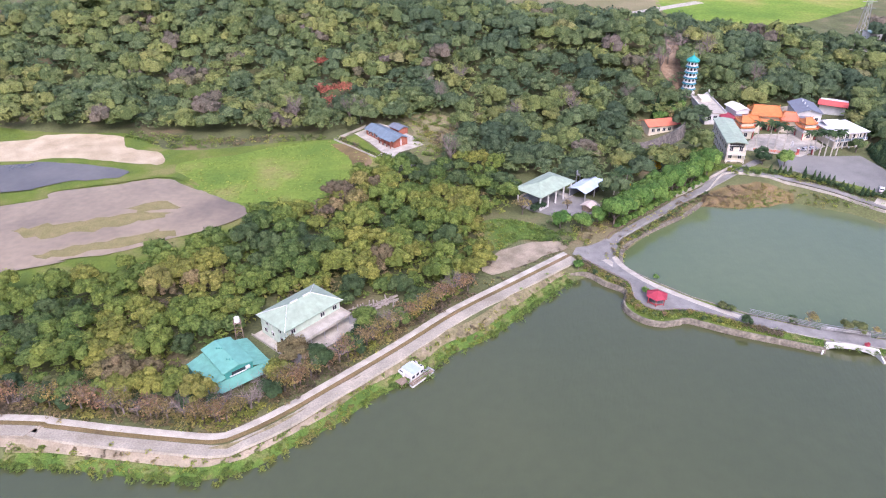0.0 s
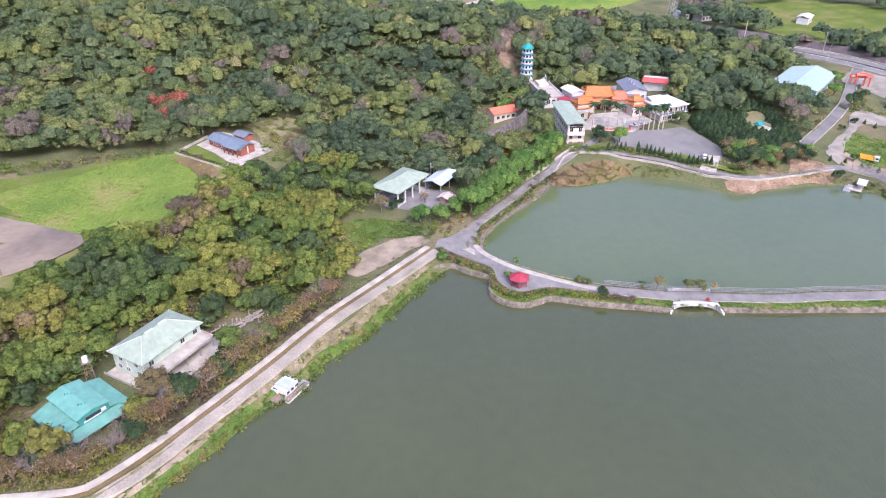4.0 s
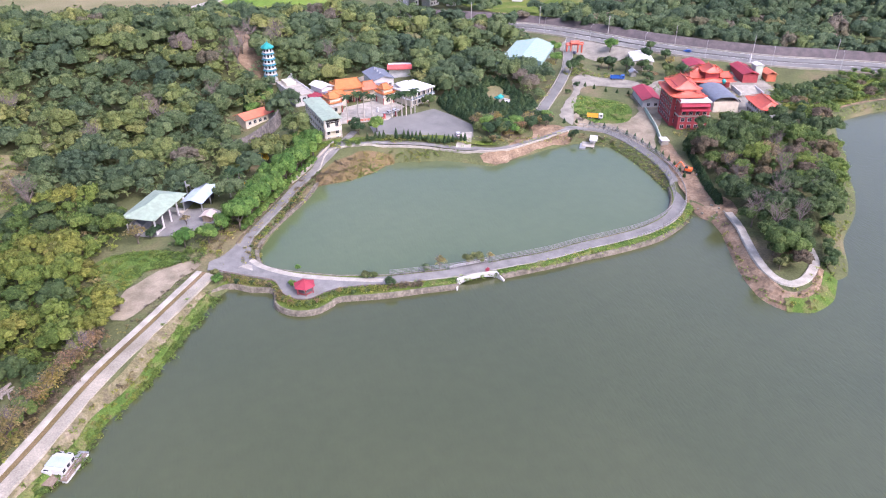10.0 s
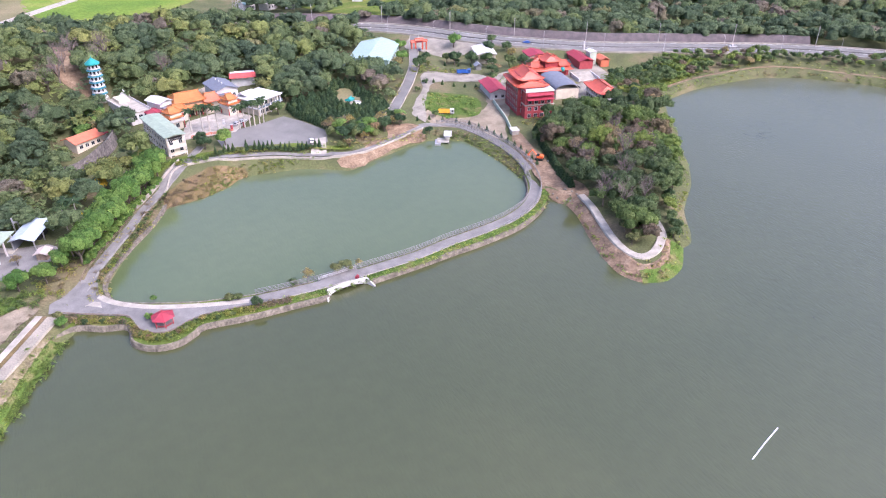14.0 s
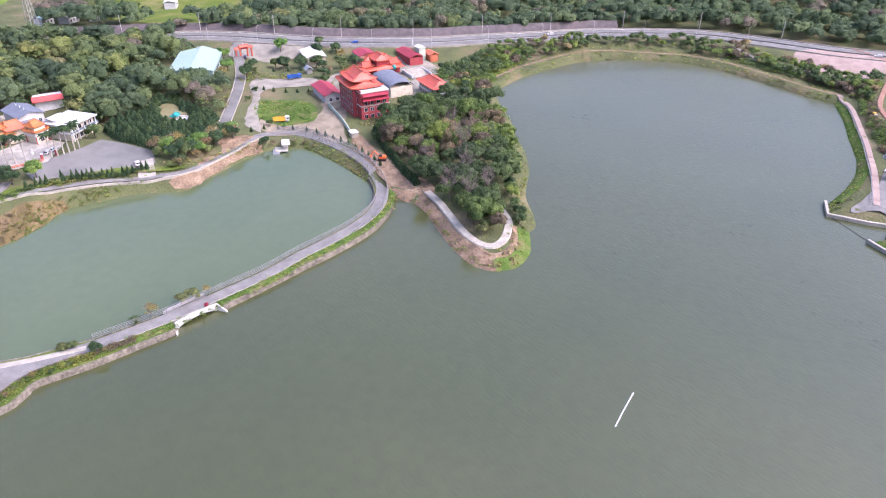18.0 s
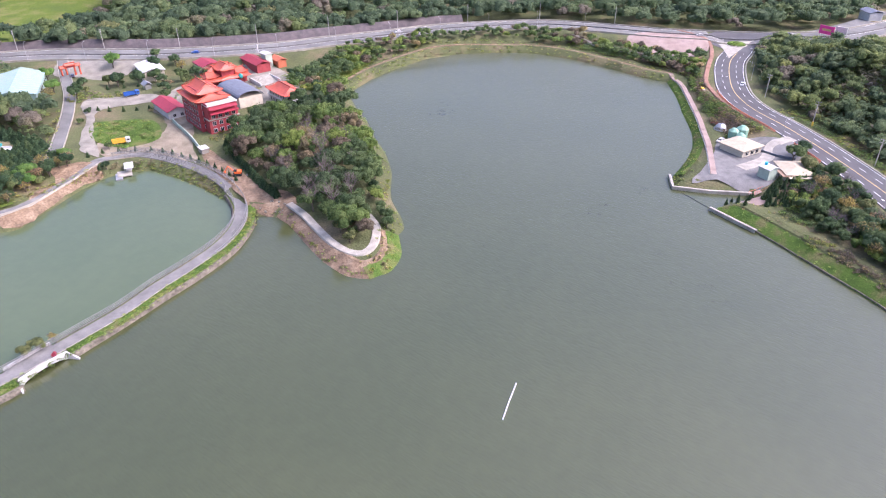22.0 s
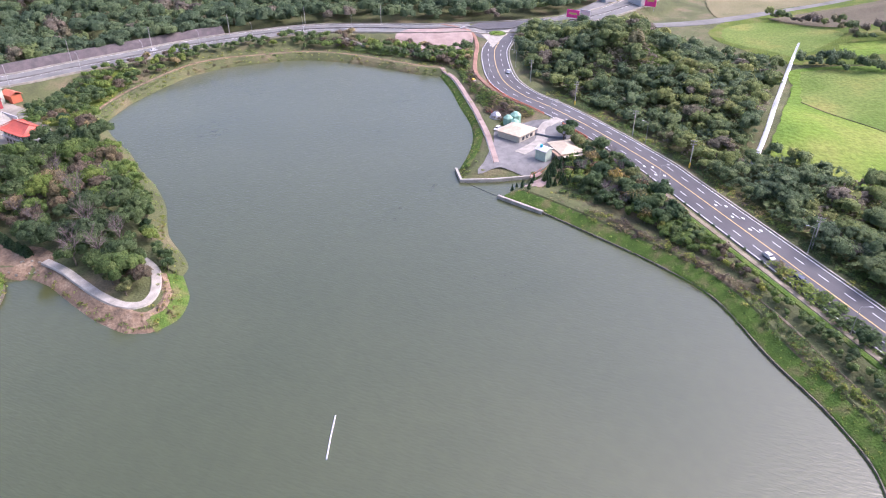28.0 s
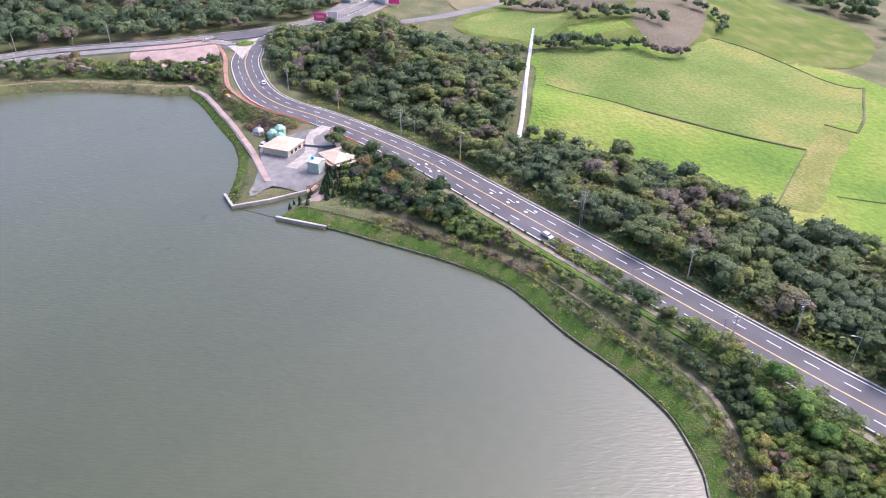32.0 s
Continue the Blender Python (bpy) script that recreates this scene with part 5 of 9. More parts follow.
verge = smooth_line(np.vstack([beside(LR, 10.6)[60:240:3]]), 2)
tufts("road_edge_weeds", verge, (0.6, 1.8, 3.0, 4.4), 1.8, (0.7, 1.6), [(0.25, 0.08, 3), (0.45, 0.06, 2), (0.7, 0.05, 1)], "rough weeds on the outer road verge", 233, level=4.9)
tufts("bank_reeds", bank_line, (-0.7, 0.0), 1.6, (0.7, 1.5), [(0.45, 0.05, 2), (0.55, 0.05, 2), (0.68, 0.03, 0.7)], "ragged green reeds at the west bank's edge", 234, 0.7, 0.0)
weeds_in("garden_weeds", [(-14, 280), (-4, 276), (5, 298), (7, 320), (-6, 330), (-22, 326), (-14, 310)], 2.0, (0.5, 1.5), [(0.5, 0.05, 2), (0.62, 0.05, 2), (0.76, 0.04, 1.5)], "mixed weeds in the rough garden", 235)
weeds_in("promenade_scrub", [(302, -21), (330, -20), (365, -17), (392, -10), (402, -11), (372, -15), (346, -26), (328, -38), (322, -24)], 1.8, (0.8, 1.8), [(0.78, 0.04, 3), (0.45, 0.06, 1.5), (0.9, 0.03, 2), (0.2, 0.06, 1)], "brown and olive scrub below the lake road", 236)
weeds_in("roadside_scrub", [(405, -4), (378, -8), (350, -13), (326, -18), (334, -27), (348, -24), (362, -18), (378, -12), (396, -10), (424, -12), (432, -13), (434, 2), (440, 30), (448, 50), (456, 66), (448, 70), (436, 46), (426, 22), (416, 6)], 1.5, (0.8, 2.0), [(0.8, 0.04, 2.4), (0.3, 0.08, 2.4), (0.92, 0.03, 2), (0.45, 0.06, 1.4)], "brown and dark green scrub between road and promenade", 244, clear=PROMENADE)
weeds_in("garden_scrub", [(256, -36), (270, -38), (292, -50), (286, -58), (262, -58), (240, -50), (246, -40)], 1.7, (0.7, 1.6), [(0.78, 0.04, 2), (0.45, 0.06, 2), (0.2, 0.06, 2)], "olive scrub behind the restaurant garden", 237)


# ---- single trees ----
def mesh_of(name, V, Q, material, normals=None):
    me = raw_mesh(name, V, Q, None, normals is not None)
    if normals is not None:
        me.normals_split_custom_set_from_vertices(normals)
    me.materials.append(material)
    return me


def branches(seed, twigs, spread=0.9):
    """A leafless crown: limbs that fork into fine twigs. Radius one, from the ground up to about 2."""
    rng = np.random.default_rng(seed)
    bm = bmesh.new()
    rod((0, 0, 0), (0.03, 0.02, 0.75), 0.055, 5, 0.04, bm)
    for i in range(twigs):
        a = i * 2.399 + rng.uniform(-0.4, 0.4)
        z0 = rng.uniform(0.5, 0.8)
        r1, z1 = rng.uniform(0.25, 0.5) * spread, rng.uniform(0.95, 1.35)
        mid = (r1 * math.cos(a), r1 * math.sin(a), z1)
        rod((0.02, 0.01, z0), mid, 0.028, 3, 0.018, bm)
        for k in range(5):
            b = a + rng.uniform(-1.1, 1.1)
            r2 = rng.uniform(0.45, 1.0) * spread
            end = (r2 * math.cos(b), r2 * math.sin(b), z1 + rng.uniform(0.1, 0.75) * (1.3 - r2 * 0.6))
            rod(mid, end, 0.013, 3, 0.004, bm)
            for _ in range(2):
                q = Vector(mid).lerp(Vector(end), rng.uniform(0.4, 0.8))
                rod(q, q + Vector((rng.uniform(-0.3, 0.3), rng.uniform(-0.3, 0.3), rng.uniform(0.05, 0.3))), 0.008, 3, 0.003, bm)
    me = bpy.data.meshes.new("twigs")
    bm.to_mesh(me)
    bm.free()
    me.materials.append(BARE)
    return me


def trunk_mesh(seed, h, r, limbs=4):
    rng = np.random.default_rng(seed)
    bm = bmesh.new()
    top = Vector((rng.uniform(-0.06, 0.06), rng.uniform(-0.06, 0.06), h * 0.62))
    rod((0, 0, -0.05), top, r, 6, r * 0.7, bm)
    for i in range(limbs):
        a = i * 6.28 / limbs + rng.uniform(-0.4, 0.4)
        rod(top, top + Vector((0.42 * math.cos(a), 0.42 * math.sin(a), h * 0.45)), r * 0.6, 5, r * 0.25, bm)
    me = bpy.data.meshes.new("trunk")
    bm.to_mesh(me)
    bm.free()
    me.materials.append(BARK)
    return me


TRUNKS = [trunk_mesh(i, 0.9, 0.075) for i in range(3)]
SINGLE = {}
for kind, mat, clumps, leaf, lobes, hollow in (("broad", LEAF_TREE, 190, 0.08, 10, False), ("dark", LEAF_DARK, 190, 0.08, 10, False), ("rust", LEAF_RUST, 560, 0.07, 9, True), ("fresh", LEAF_FRESH, 190, 0.08, 9, False), ("scarlet", LEAF_SCARLET, 420, 0.085, 9, True), ("bloom", LEAF_BLOOM, 150, 0.1, 9, False), ("bush", LEAF_TREE, 90, 0.11, 5, False), ("undershrub", LEAF_FRESH, 110, 0.1, 6, False)):
    SINGLE[kind] = []
    for i in range(3):
        V, Q, N = crown(200 + i + 10 * len(SINGLE), clumps, leaf, lobes, 0.85, "bush" not in kind and "shrub" not in kind, hollow)
        SINGLE[kind].append(mesh_of("crown", V + (0, 0, 0.55 if kind in ("bush", "undershrub") else 1.02), Q, mat, N))
BARE_TREES = [branches(400 + i, 9) for i in range(3)]
RUST_TWIGS = [branches(420 + i, 5, 0.8) for i in range(2)]


def cone_crown(seed, mat, clumps=150, leaf=0.16):
    """A narrow pointed conifer, one metre in radius and four high."""
    rng = np.random.default_rng(seed)
    t = rng.uniform(0, 1, clumps) ** 0.8
    a = rng.uniform(0, 6.283, clumps)
    r = (1 - t) * rng.uniform(0.75, 1.1, clumps) + 0.05
    at = np.column_stack([r * np.cos(a), r * np.sin(a), 0.3 + 3.7 * t])
    nrm = np.column_stack([np.cos(a), np.sin(a), rng.uniform(0.1, 0.8, clumps)])
    side = np.column_stack([-np.sin(a), np.cos(a), rng.uniform(-0.3, 0.3, clumps)])
    up = np.cross(nrm, side)
    s = (leaf * (1.5 - t))[:, None] * 1.6
    V = np.stack([at + side * s, at + up * s * 1.3, at - side * s, at - up * s], 1).reshape(-1, 3)
    Q = np.arange(clumps * 4).reshape(-1, 4)
    k = np.linspace(0, 6.283, 9)[:-1]
    core = np.vstack([np.column_stack([0.8 * np.cos(k), 0.8 * np.sin(k), np.full(8, 0.3)]), np.column_stack([0.05 * np.cos(k), 0.05 * np.sin(k), np.full(8, 3.9)])])
    CQ = [(i, (i + 1) % 8, 8 + (i + 1) % 8, 8 + i) for i in range(8)]
    return mesh_of("crown", np.vstack([V, core]), np.vstack([Q, np.array(CQ) + len(V)]), mat)


CYPRESS = [cone_crown(500 + i, LEAF_DARK) for i in range(2)]


def palm_meshes(seed):
    rng = np.random.default_rng(seed)
    bm = rod((0, 0, -0.2), (0.1, 0.05, 9.0), 0.28, 7, 0.2)
    rod((0.1, 0.05, 9.0), (0.1, 0.05, 10.2), 0.2, 7, 0.12, bm)
    tr = bpy.data.meshes.new("trunk")
    bm.to_mesh(tr)
    bm.free()
    tr.materials.append(PALM_BARK)
    V, Q = [], []
    for i in range(16):
        a, up, ln = i * 2.399, rng.uniform(-0.1, 1.0), rng.uniform(2.4, 3.4)
        d, w = np.array([math.cos(a), math.sin(a), 0]), np.array([-math.sin(a), math.cos(a), 0])
        for k in range(6):
            s = k / 5
            c = np.array([0.1, 0.05, 10.1]) + d * ln * s + np.array([0, 0, up * ln * s * 0.6 - 1.5 * s * s])
            half = 0.55 * math.sin(0.5 + 2.6 * s) + 0.05
            V += [c - w * half - (0, 0, half * 0.5), c, c + w * half - (0, 0, half * 0.5)]
            if k:
                b = len(V) - 6
                Q += [(b, b + 3, b + 4, b + 1), (b + 1, b + 4, b + 5, b + 2)]
    return tr, mesh_of("fronds", np.array(V), np.array(Q), LEAF_DARK)


PALM_BARK = stuff_of("palm_bark", (0.36, 0.33, 0.28), (0.48, 0.45, 0.40), 1.0, 6.0, 0.9, 0.2, source="object")
PALMS = [palm_meshes(600 + i) for i in range(2)]
plant_rng = np.random.default_rng(77)
PLANTED = []


def plant(kind, x, y, r, label, category="tree", group="", z=None, tall=1.0):
    """A tree of crown radius r as a thing with trunk and crown."""
    z = ground_at(x, y) if z is None else z
    PLANTED.append((x, y, r))
    k = plant_rng.integers(100)
    name = {"bush": "bush", "undershrub": "bush", "cypress": "cypress", "palm": "palm_tree", "bare": "bare_tree"}.get(kind, "tree")
    m = pose(x, y, z - 0.1, 0, 0, float(plant_rng.uniform(0, 360)))
    t = thing(name, m @ Matrix.Diagonal((r, r, r * tall * float(plant_rng.uniform(0.9, 1.15)), 1)), label, category, group)
    if kind == "cypress":
        part("trunk", TRUNKS[k % 3], None, t)
        part("crown", CYPRESS[k % 2], None, t)
    elif kind == "palm":
        part("trunk", PALMS[k % 2][0], None, t)
        part("fronds", PALMS[k % 2][1], None, t)
    elif kind == "bare":
        part("trunk", TRUNKS[k % 3], None, t)
        part("bare_crown", BARE_TREES[k % 3], None, t)
    elif kind in ("bush", "undershrub"):
        part("foliage", SINGLE[kind][k % 3], None, t)
    else:
        part("trunk", TRUNKS[k % 3], None, t)
        part("crown", SINGLE[kind][k % 3], None, t)
        if kind == "rust":
            part("bough", RUST_TWIGS[k % 2], None, t)
    return t


def along(line, gap, start=0.0, end=None, off=0.0, jitter=0.0):
    """Spots every gap metres along a line."""
    run = np.concatenate([[0], np.cumsum(np.linalg.norm(np.diff(line[:, :2], axis=0), axis=1))])
    for s in np.arange(start, run[-1] if end is None else end, gap):
        s = s + plant_rng.uniform(-jitter, jitter)
        x, y, a = at_length(line, run, s)
        yield x - math.sin(a) * off, y + math.cos(a) * off, math.degrees(a)


# rusty and bare trees between the lake path and the houses
pick = plant_rng
for x, y, a in along(PATH_LINE, 2.9, 205, None, 4.6, 0.9):
    kind = ["rust", "rust", "rust", "bare", "rust", "broad"][pick.integers(6)]
    if math.hypot(x + 8, y - 150) > 0 and not (10 < x):
        lab = {"rust": "tree with thin rust brown and yellow leaves", "bare": "leafless grey tree beside the path", "broad": "olive green tree beside the path"}[kind]
        plant(kind, x, y, float(pick.uniform(3.0, 4.2)), lab, "tree", "trees along the lake path")
for x, y, a in along(PATH_LINE, 5.0, 200, 330, 8.4, 1.5):
    if math.hypot(x + 38, y - 156) > 15 and math.hypot(x + 55, y - 138) > 13:
        kind = ["rust", "bare", "broad", "dark"][pick.integers(4)]
        plant(kind, x, y, float(pick.uniform(2.6, 3.7)), "half bare brownish tree behind the path", "tree", "trees along the lake path")
# bright tree row between lane and temple slope
for x, y, a in along(POND_ROAD, 4.2, 14, 74, 4.8, 0.8):
    plant("fresh", x, y, float(pick.uniform(4.2, 5.4)), "bright green leafy tree of the pond row", "tree", "tree row beside the pond", tall=1.3)
for x, y, a in along(POND_ROAD, 5.0, 12, 74, 10.0, 1.5):
    plant("fresh", x, y, float(pick.uniform(3.4, 4.4)), "fresh green tree behind the pond row", "tree", "tree row beside the pond", tall=1.1)
for x, y, a in along(POND_ROAD, 3.0, 14, 74, 3.6, 0.8):
    plant("undershrub", x, y, float(pick.uniform(1.7, 2.6)), "leafy green shrub under the pond row", "bush", "shrubs under the pond row")
for x, y, a in along(POND_ROAD, 2.6, 6, 66, -3.0, 0.6):
    plant("bush", x, y, float(pick.uniform(0.6, 1.1)), "small olive shrub above the pond wall", "bush", "shrubs above the pond wall")
for x, y in ((264.1, 255.5), (267.1, 250), (270.1, 245), (273, 240), (294, 282), (299, 276), (303, 270), (262, 260)):
    plant("cypress", x, y, 0.9, "small dark conifer beside the gravel track", "cypress", "conifers beside the gravel track", tall=0.7)
for x, y, r, k in ((326, 276, 3.8, "dark"), (333, 268, 3.6, "dark"), (320, 270, 3.4, "broad"), (300, 286, 3.2, "broad"), (286, 290, 3.0, "dark"), (294, 296, 2.6, "bush"), (304, 282, 2.6, "bush"), (336, 282, 3.6, "broad"), (282, 284, 2.2, "bush"), (308, 258, 3.6, "dark"), (316, 252, 3.8, "broad"), (302, 250, 2.8, "rust"), (258, 262, 2.0, "bush"), (246, 256, 1.8, "bush")):
    plant(k, x, y, r, "leafy tree beside the gravel yards" if k != "bush" else "rounded bush beside the gravel yards", "tree" if k != "bush" else "bush", "trees beside the gravel yards")
for x, y, r in ((296, 248, 3.4), (289, 242, 3.0), (324, 249, 3.6), (332, 243, 3.2), (286, 224, 2.4), (340, 200, 3.0), (334, 192, 3.2), (326, 178, 3.0), (316, 172, 3.4), (346, 190, 2.6)):
    plant("dark" if x > 300 else "broad", x, y, r, "dark leafy tree beside the red temple", "tree", "trees beside the red temple")
for x, y in scatter([(256, -31), (268, -32), (284, -44), (290, -52), (276, -54), (258, -44)], 2.7, 309, [(EAST_PATH, 1.5)], 5, open_ground=[]):
    plant("cypress", x, y, float(pick.uniform(0.8, 1.2)), "dark green conifer of the restaurant nursery", "cypress", "conifers in the restaurant garden", tall=0.85)
# cypresses before the car park and along the east lane
for x, y, a in along(smooth_line([(131, 256), (137, 253.5), (145, 249), (153.8, 241), (160, 236.5), (166, 233)], 2), 1.75, 0):
    k = pick.integers(3)
    plant("bush" if k == 0 else "cypress", x, y, 1.5 if k == 0 else float(pick.uniform(0.95, 1.2)), "dark green clipped cypress beside the car park" if k else "clipped round shrub beside the car park", "cypress" if k else "bush", "cypresses before the car park", tall=0.95)
for i, (x, y, a) in enumerate(along(WALK_LINE, 5.0, 195, 275, -4.3)):
    plant("cypress", x, y, 0.85, "small dark conical cypress beside the lane", "cypress", "cypresses along the pond lane", tall=0.75)
for x, y, a in along(smooth_line([(183, 279), (180, 268.6), (180.2, 258.5), (180.8, 247), (182, 243)], 2), 1.7, 0):
    plant("cypress", x, y, 1.25, "dark green hedge cypress above the car park", "cypress", "hedge above the car park", tall=0.75)
# conifers massed round the grave garden
for x, y in scatter(np.array(HEDGE_RING) * 1.0, 3.0, 301, open_ground=[[(215.5, 286), (227, 292), (225, 280), (221, 265), (209, 257.5), (203.5, 262.6), (207, 274)]]):
    plant("cypress", x, y, float(pick.uniform(2.3, 2.9)), "dense dark green conifer round the grave garden", "cypress", "hedge round the grave garden", tall=0.4)
for ring, n, kinds in (([(104, 268), (110, 263), (115, 264), (113, 272)], 303, ("dark", "fresh", "broad")), ([(98, 316), (112, 313), (121, 320), (116, 338), (104, 330)], 304, ("dark", "cypress", "fresh", "rust")), ([(186, 292), (196, 292), (205, 303), (200, 316), (190, 308)], 305, ("dark", "rust", "broad")), ([(137, 264), (131, 262), (130, 268), (134, 271)], 306, ("dark", "broad"))):
    for x, y in scatter(ring, 4.6, n, open_ground=[]):
        k = kinds[pick.integers(len(kinds))]
        plant(k, x, y, float(pick.uniform(2.4, 3.6)) * (0.55 if k == "cypress" else 1), {"dark": "dark green tree beside the temple houses", "fresh": "bright green tree beside the temple houses", "broad": "olive green tree beside the temple houses", "rust": "brownish half bare tree by the temple", "cypress": "tall green cypress by the temple"}[k], "tree", "trees round the temple", tall=1.3 if k == "cypress" else 1.0)
# thicket between car park and pond bank
for x, y in scatter([(172, 226), (176, 240), (184, 247), (190, 239), (200, 238), (214, 237), (213, 229), (200, 227), (186, 226)], 4.3, 302, open_ground=[]):
    k = ["broad", "rust", "fresh", "dark", "bush", "rust"][pick.integers(6)]
    plant(k, x, y, float(pick.uniform(2.3, 3.7)), {"broad": "olive green tree above the pond bank", "rust": "half bare brownish tree above the pond bank", "fresh": "bright green tree above the pond bank", "dark": "dark green tree above the pond bank", "bush": "rounded bush above the pond bank"}[k], "tree", "trees above the pond bank")
# dark hedge along the building site
for x, y, a in along(smooth_line([(246, 181), (239.8, 173.9), (225.2, 156.3), (215.5, 144.5), (211.5, 138)], 2), 1.9, 0):
    plant("cypress", x, y, 1.6, "dark green hedge conifer beside the building site", "cypress", "hedge beside the building site", tall=0.6)
for x, y, r in ((72, 245, 2.4), (87, 264, 3.2), (90, 270, 2.6)):
    plant("bloom", x, y, r, "tree in bright yellow bloom", "tree", "yellow flowering trees")
for x, y in ((135.5, 283), (140.2, 281.6), (142.5, 280), (146, 279), (153.7, 274), (156, 273.4), (158.2, 272.6), (160.2, 272), (163, 272.4), (165.5, 273)):
    plant("palm", x, y, 1.05, "tall royal palm with a pale trunk", "palm", "royal palms at the temple", tall=1.1)
for x, y in ((66, 243), (68.5, 245), (70, 242.5)):
    plant("palm", x, y, 1.0, "tall palm with drooping old fronds", "palm", "palms behind the shelter", tall=0.95)
# shrubs on the causeway
for x, y, r, kind in ((57.5, 168.5, 1.0, "rust"), (59, 166, 1.1, "bush"), (61.5, 164.8, 1.2, "bush"), (64, 164.5, 1.0, "rust"), (66.5, 165, 1.1, "bush"), (69, 165.4, 1.0, "bush"), (71.5, 165, 1.3, "rust"), (75, 163, 1.0, "bush"),
                      (79, 161.5, 0.9, "bush"), (56.5, 171.5, 1.1, "bush"), (57, 175, 0.9, "rust"), (55.6, 180.5, 1.0, "bush"), (52, 184.5, 1.1, "bush"), (48.5, 187.5, 1.3, "bush"), (86, 159.5, 2.0, "dark"), (84, 166.8, 1.6, "broad"), (82, 168, 1.5, "broad"),
                      (100, 161.5, 1.8, "bush"), (104, 160, 2.2, "rust"), (113, 157.3, 2.2, "broad"), (116, 156.2, 2.3, "broad"), (120, 155.2, 1.5, "rust"), (67, 184.5, 1.2, "fresh"), (61.5, 176.5, 1.4, "fresh"), (43.5, 190, 2.0, "fresh"), (44, 194.5, 1.6, "broad")):
    plant(kind, x, y, r, "shrub on the causeway bank", "bush", "shrubs on the causeway", z=1.35)
for x, y in ((193, 99), (197.5, 101), (200, 106.5), (195, 105), (203, 101), (189.5, 99)):
    plant("broad", x, y, float(pick.uniform(2.4, 3.2)), "olive green tree at the headland's tip", "tree", "trees at the headland's tip")
for x, y in ((207, 93), (213, 97.5), (220, 102), (228, 106.5), (236, 109), (203.5, 91.5), (209, 96), (244, 112)):
    plant("broad" if x % 2 else "dark", x, y, float(pick.uniform(2.0, 2.8)), "leafy tree leaning over the headland shore", "tree", "trees on the headland shore")
# headland: bare trees among the dark crowns
for x, y in ((207, 113), (214, 109), (228, 126), (236, 131), (205, 120), (219, 121), (244, 139), (260, 150), (232, 115), (213, 124), (224, 140), (232, 150), (250, 128)):
    plant("bare", x, y, float(pick.uniform(3.8, 5.0)), "leafless grey tree on the headland", "tree", "bare trees on the headland", tall=1.5)
# the red flame tree and bare trees near the brick house
for x, y, r in ((-61, 342, 6.2), (-51, 348, 5.4), (-56, 337, 4.6), (-66, 380, 5.4)):
    t = plant("scarlet", x, y, r, "tree covered in scarlet leaves", "tree", "scarlet trees on the hillside")
for x, y in ((-44, 316), (-39, 318), (-1, 333), (-8, 346), (9, 352), (33, 313), (3, 269), (62, 318), (-70, 318), (58, 325), (118, 365), (126, 372), (132, 362), (112, 356), (140, 370), (105, 352), (90, 330), (160, 350), (178, 360)):
    plant("bare", x, y, 5.2, "leafless grey tree on the hillside", "tree", "bare hillside trees", tall=1.5)
# trees near the shelter, the gate and the building site
for x, y, r, k in ((41.1, 215, 3.9, "fresh"), (48.3, 213.5, 3.6, "fresh"), (33.4, 227, 2.2, "dark"), (29, 226, 4.0, "rust"), (52, 218, 2.0, "broad"), (277, 299.5, 4.2, "fresh"), (290, 315, 4.0, "fresh"), (265, 291, 3.6, "rust"), (256, 286, 3.4, "broad"), (311, 291, 2.4, "dark"), (271, 279.7, 4.4, "broad"), (319.2, 298.3, 4.6, "fresh"), (316, 236, 4.0, "dark"), (309, 244, 3.6, "broad"), (330, 262, 3.4, "rust"), (336, 246, 3.0, "broad"), (36, 229, 2.2, "dark"), (46, 230, 2.0, "rust"), (139, 262, 4.0, "fresh"), (176, 277, 3.6, "broad"), (228, 226, 2.0, "broad"), (178, 232, 3.6, "dark"),
                   (183, 230, 3.4, "broad"), (188, 229, 3.4, "fresh"), (194, 230, 3.0, "rust"), (200, 231, 3.2, "rust"), (207, 228, 3.2, "dark"), (176, 226, 2.6, "rust"), (300, 280, 4.4, "dark"), (306, 272, 4.0, "dark"), (312, 266, 4.2, "broad"), (231, 70 + 150, 1.6, "fresh"), (214, 216, 2.0, "dark")):
    plant(k, x, y, r, "leafy tree beside the temple lanes", "tree", "trees beside the temple lanes")
for x, y in scatter([(222, -62), (245, -50), (268, -46), (285, -54), (296, -60), (272, -70), (240, -78), (224, -74)], 5.0, 308, [(LR, 13)], 6, open_ground=[]):
    k = ["broad", "rust", "dark", "broad", "bare"][pick.integers(5)]
    plant(k, x, y, float(pick.uniform(2.6, 4.2)), {"broad": "olive green tree below the lake road", "rust": "pale brownish tree below the lake road", "dark": "dark green tree below the lake road", "bare": "leafless grey tree below the lake road"}[k], "tree", "trees on the east bank")
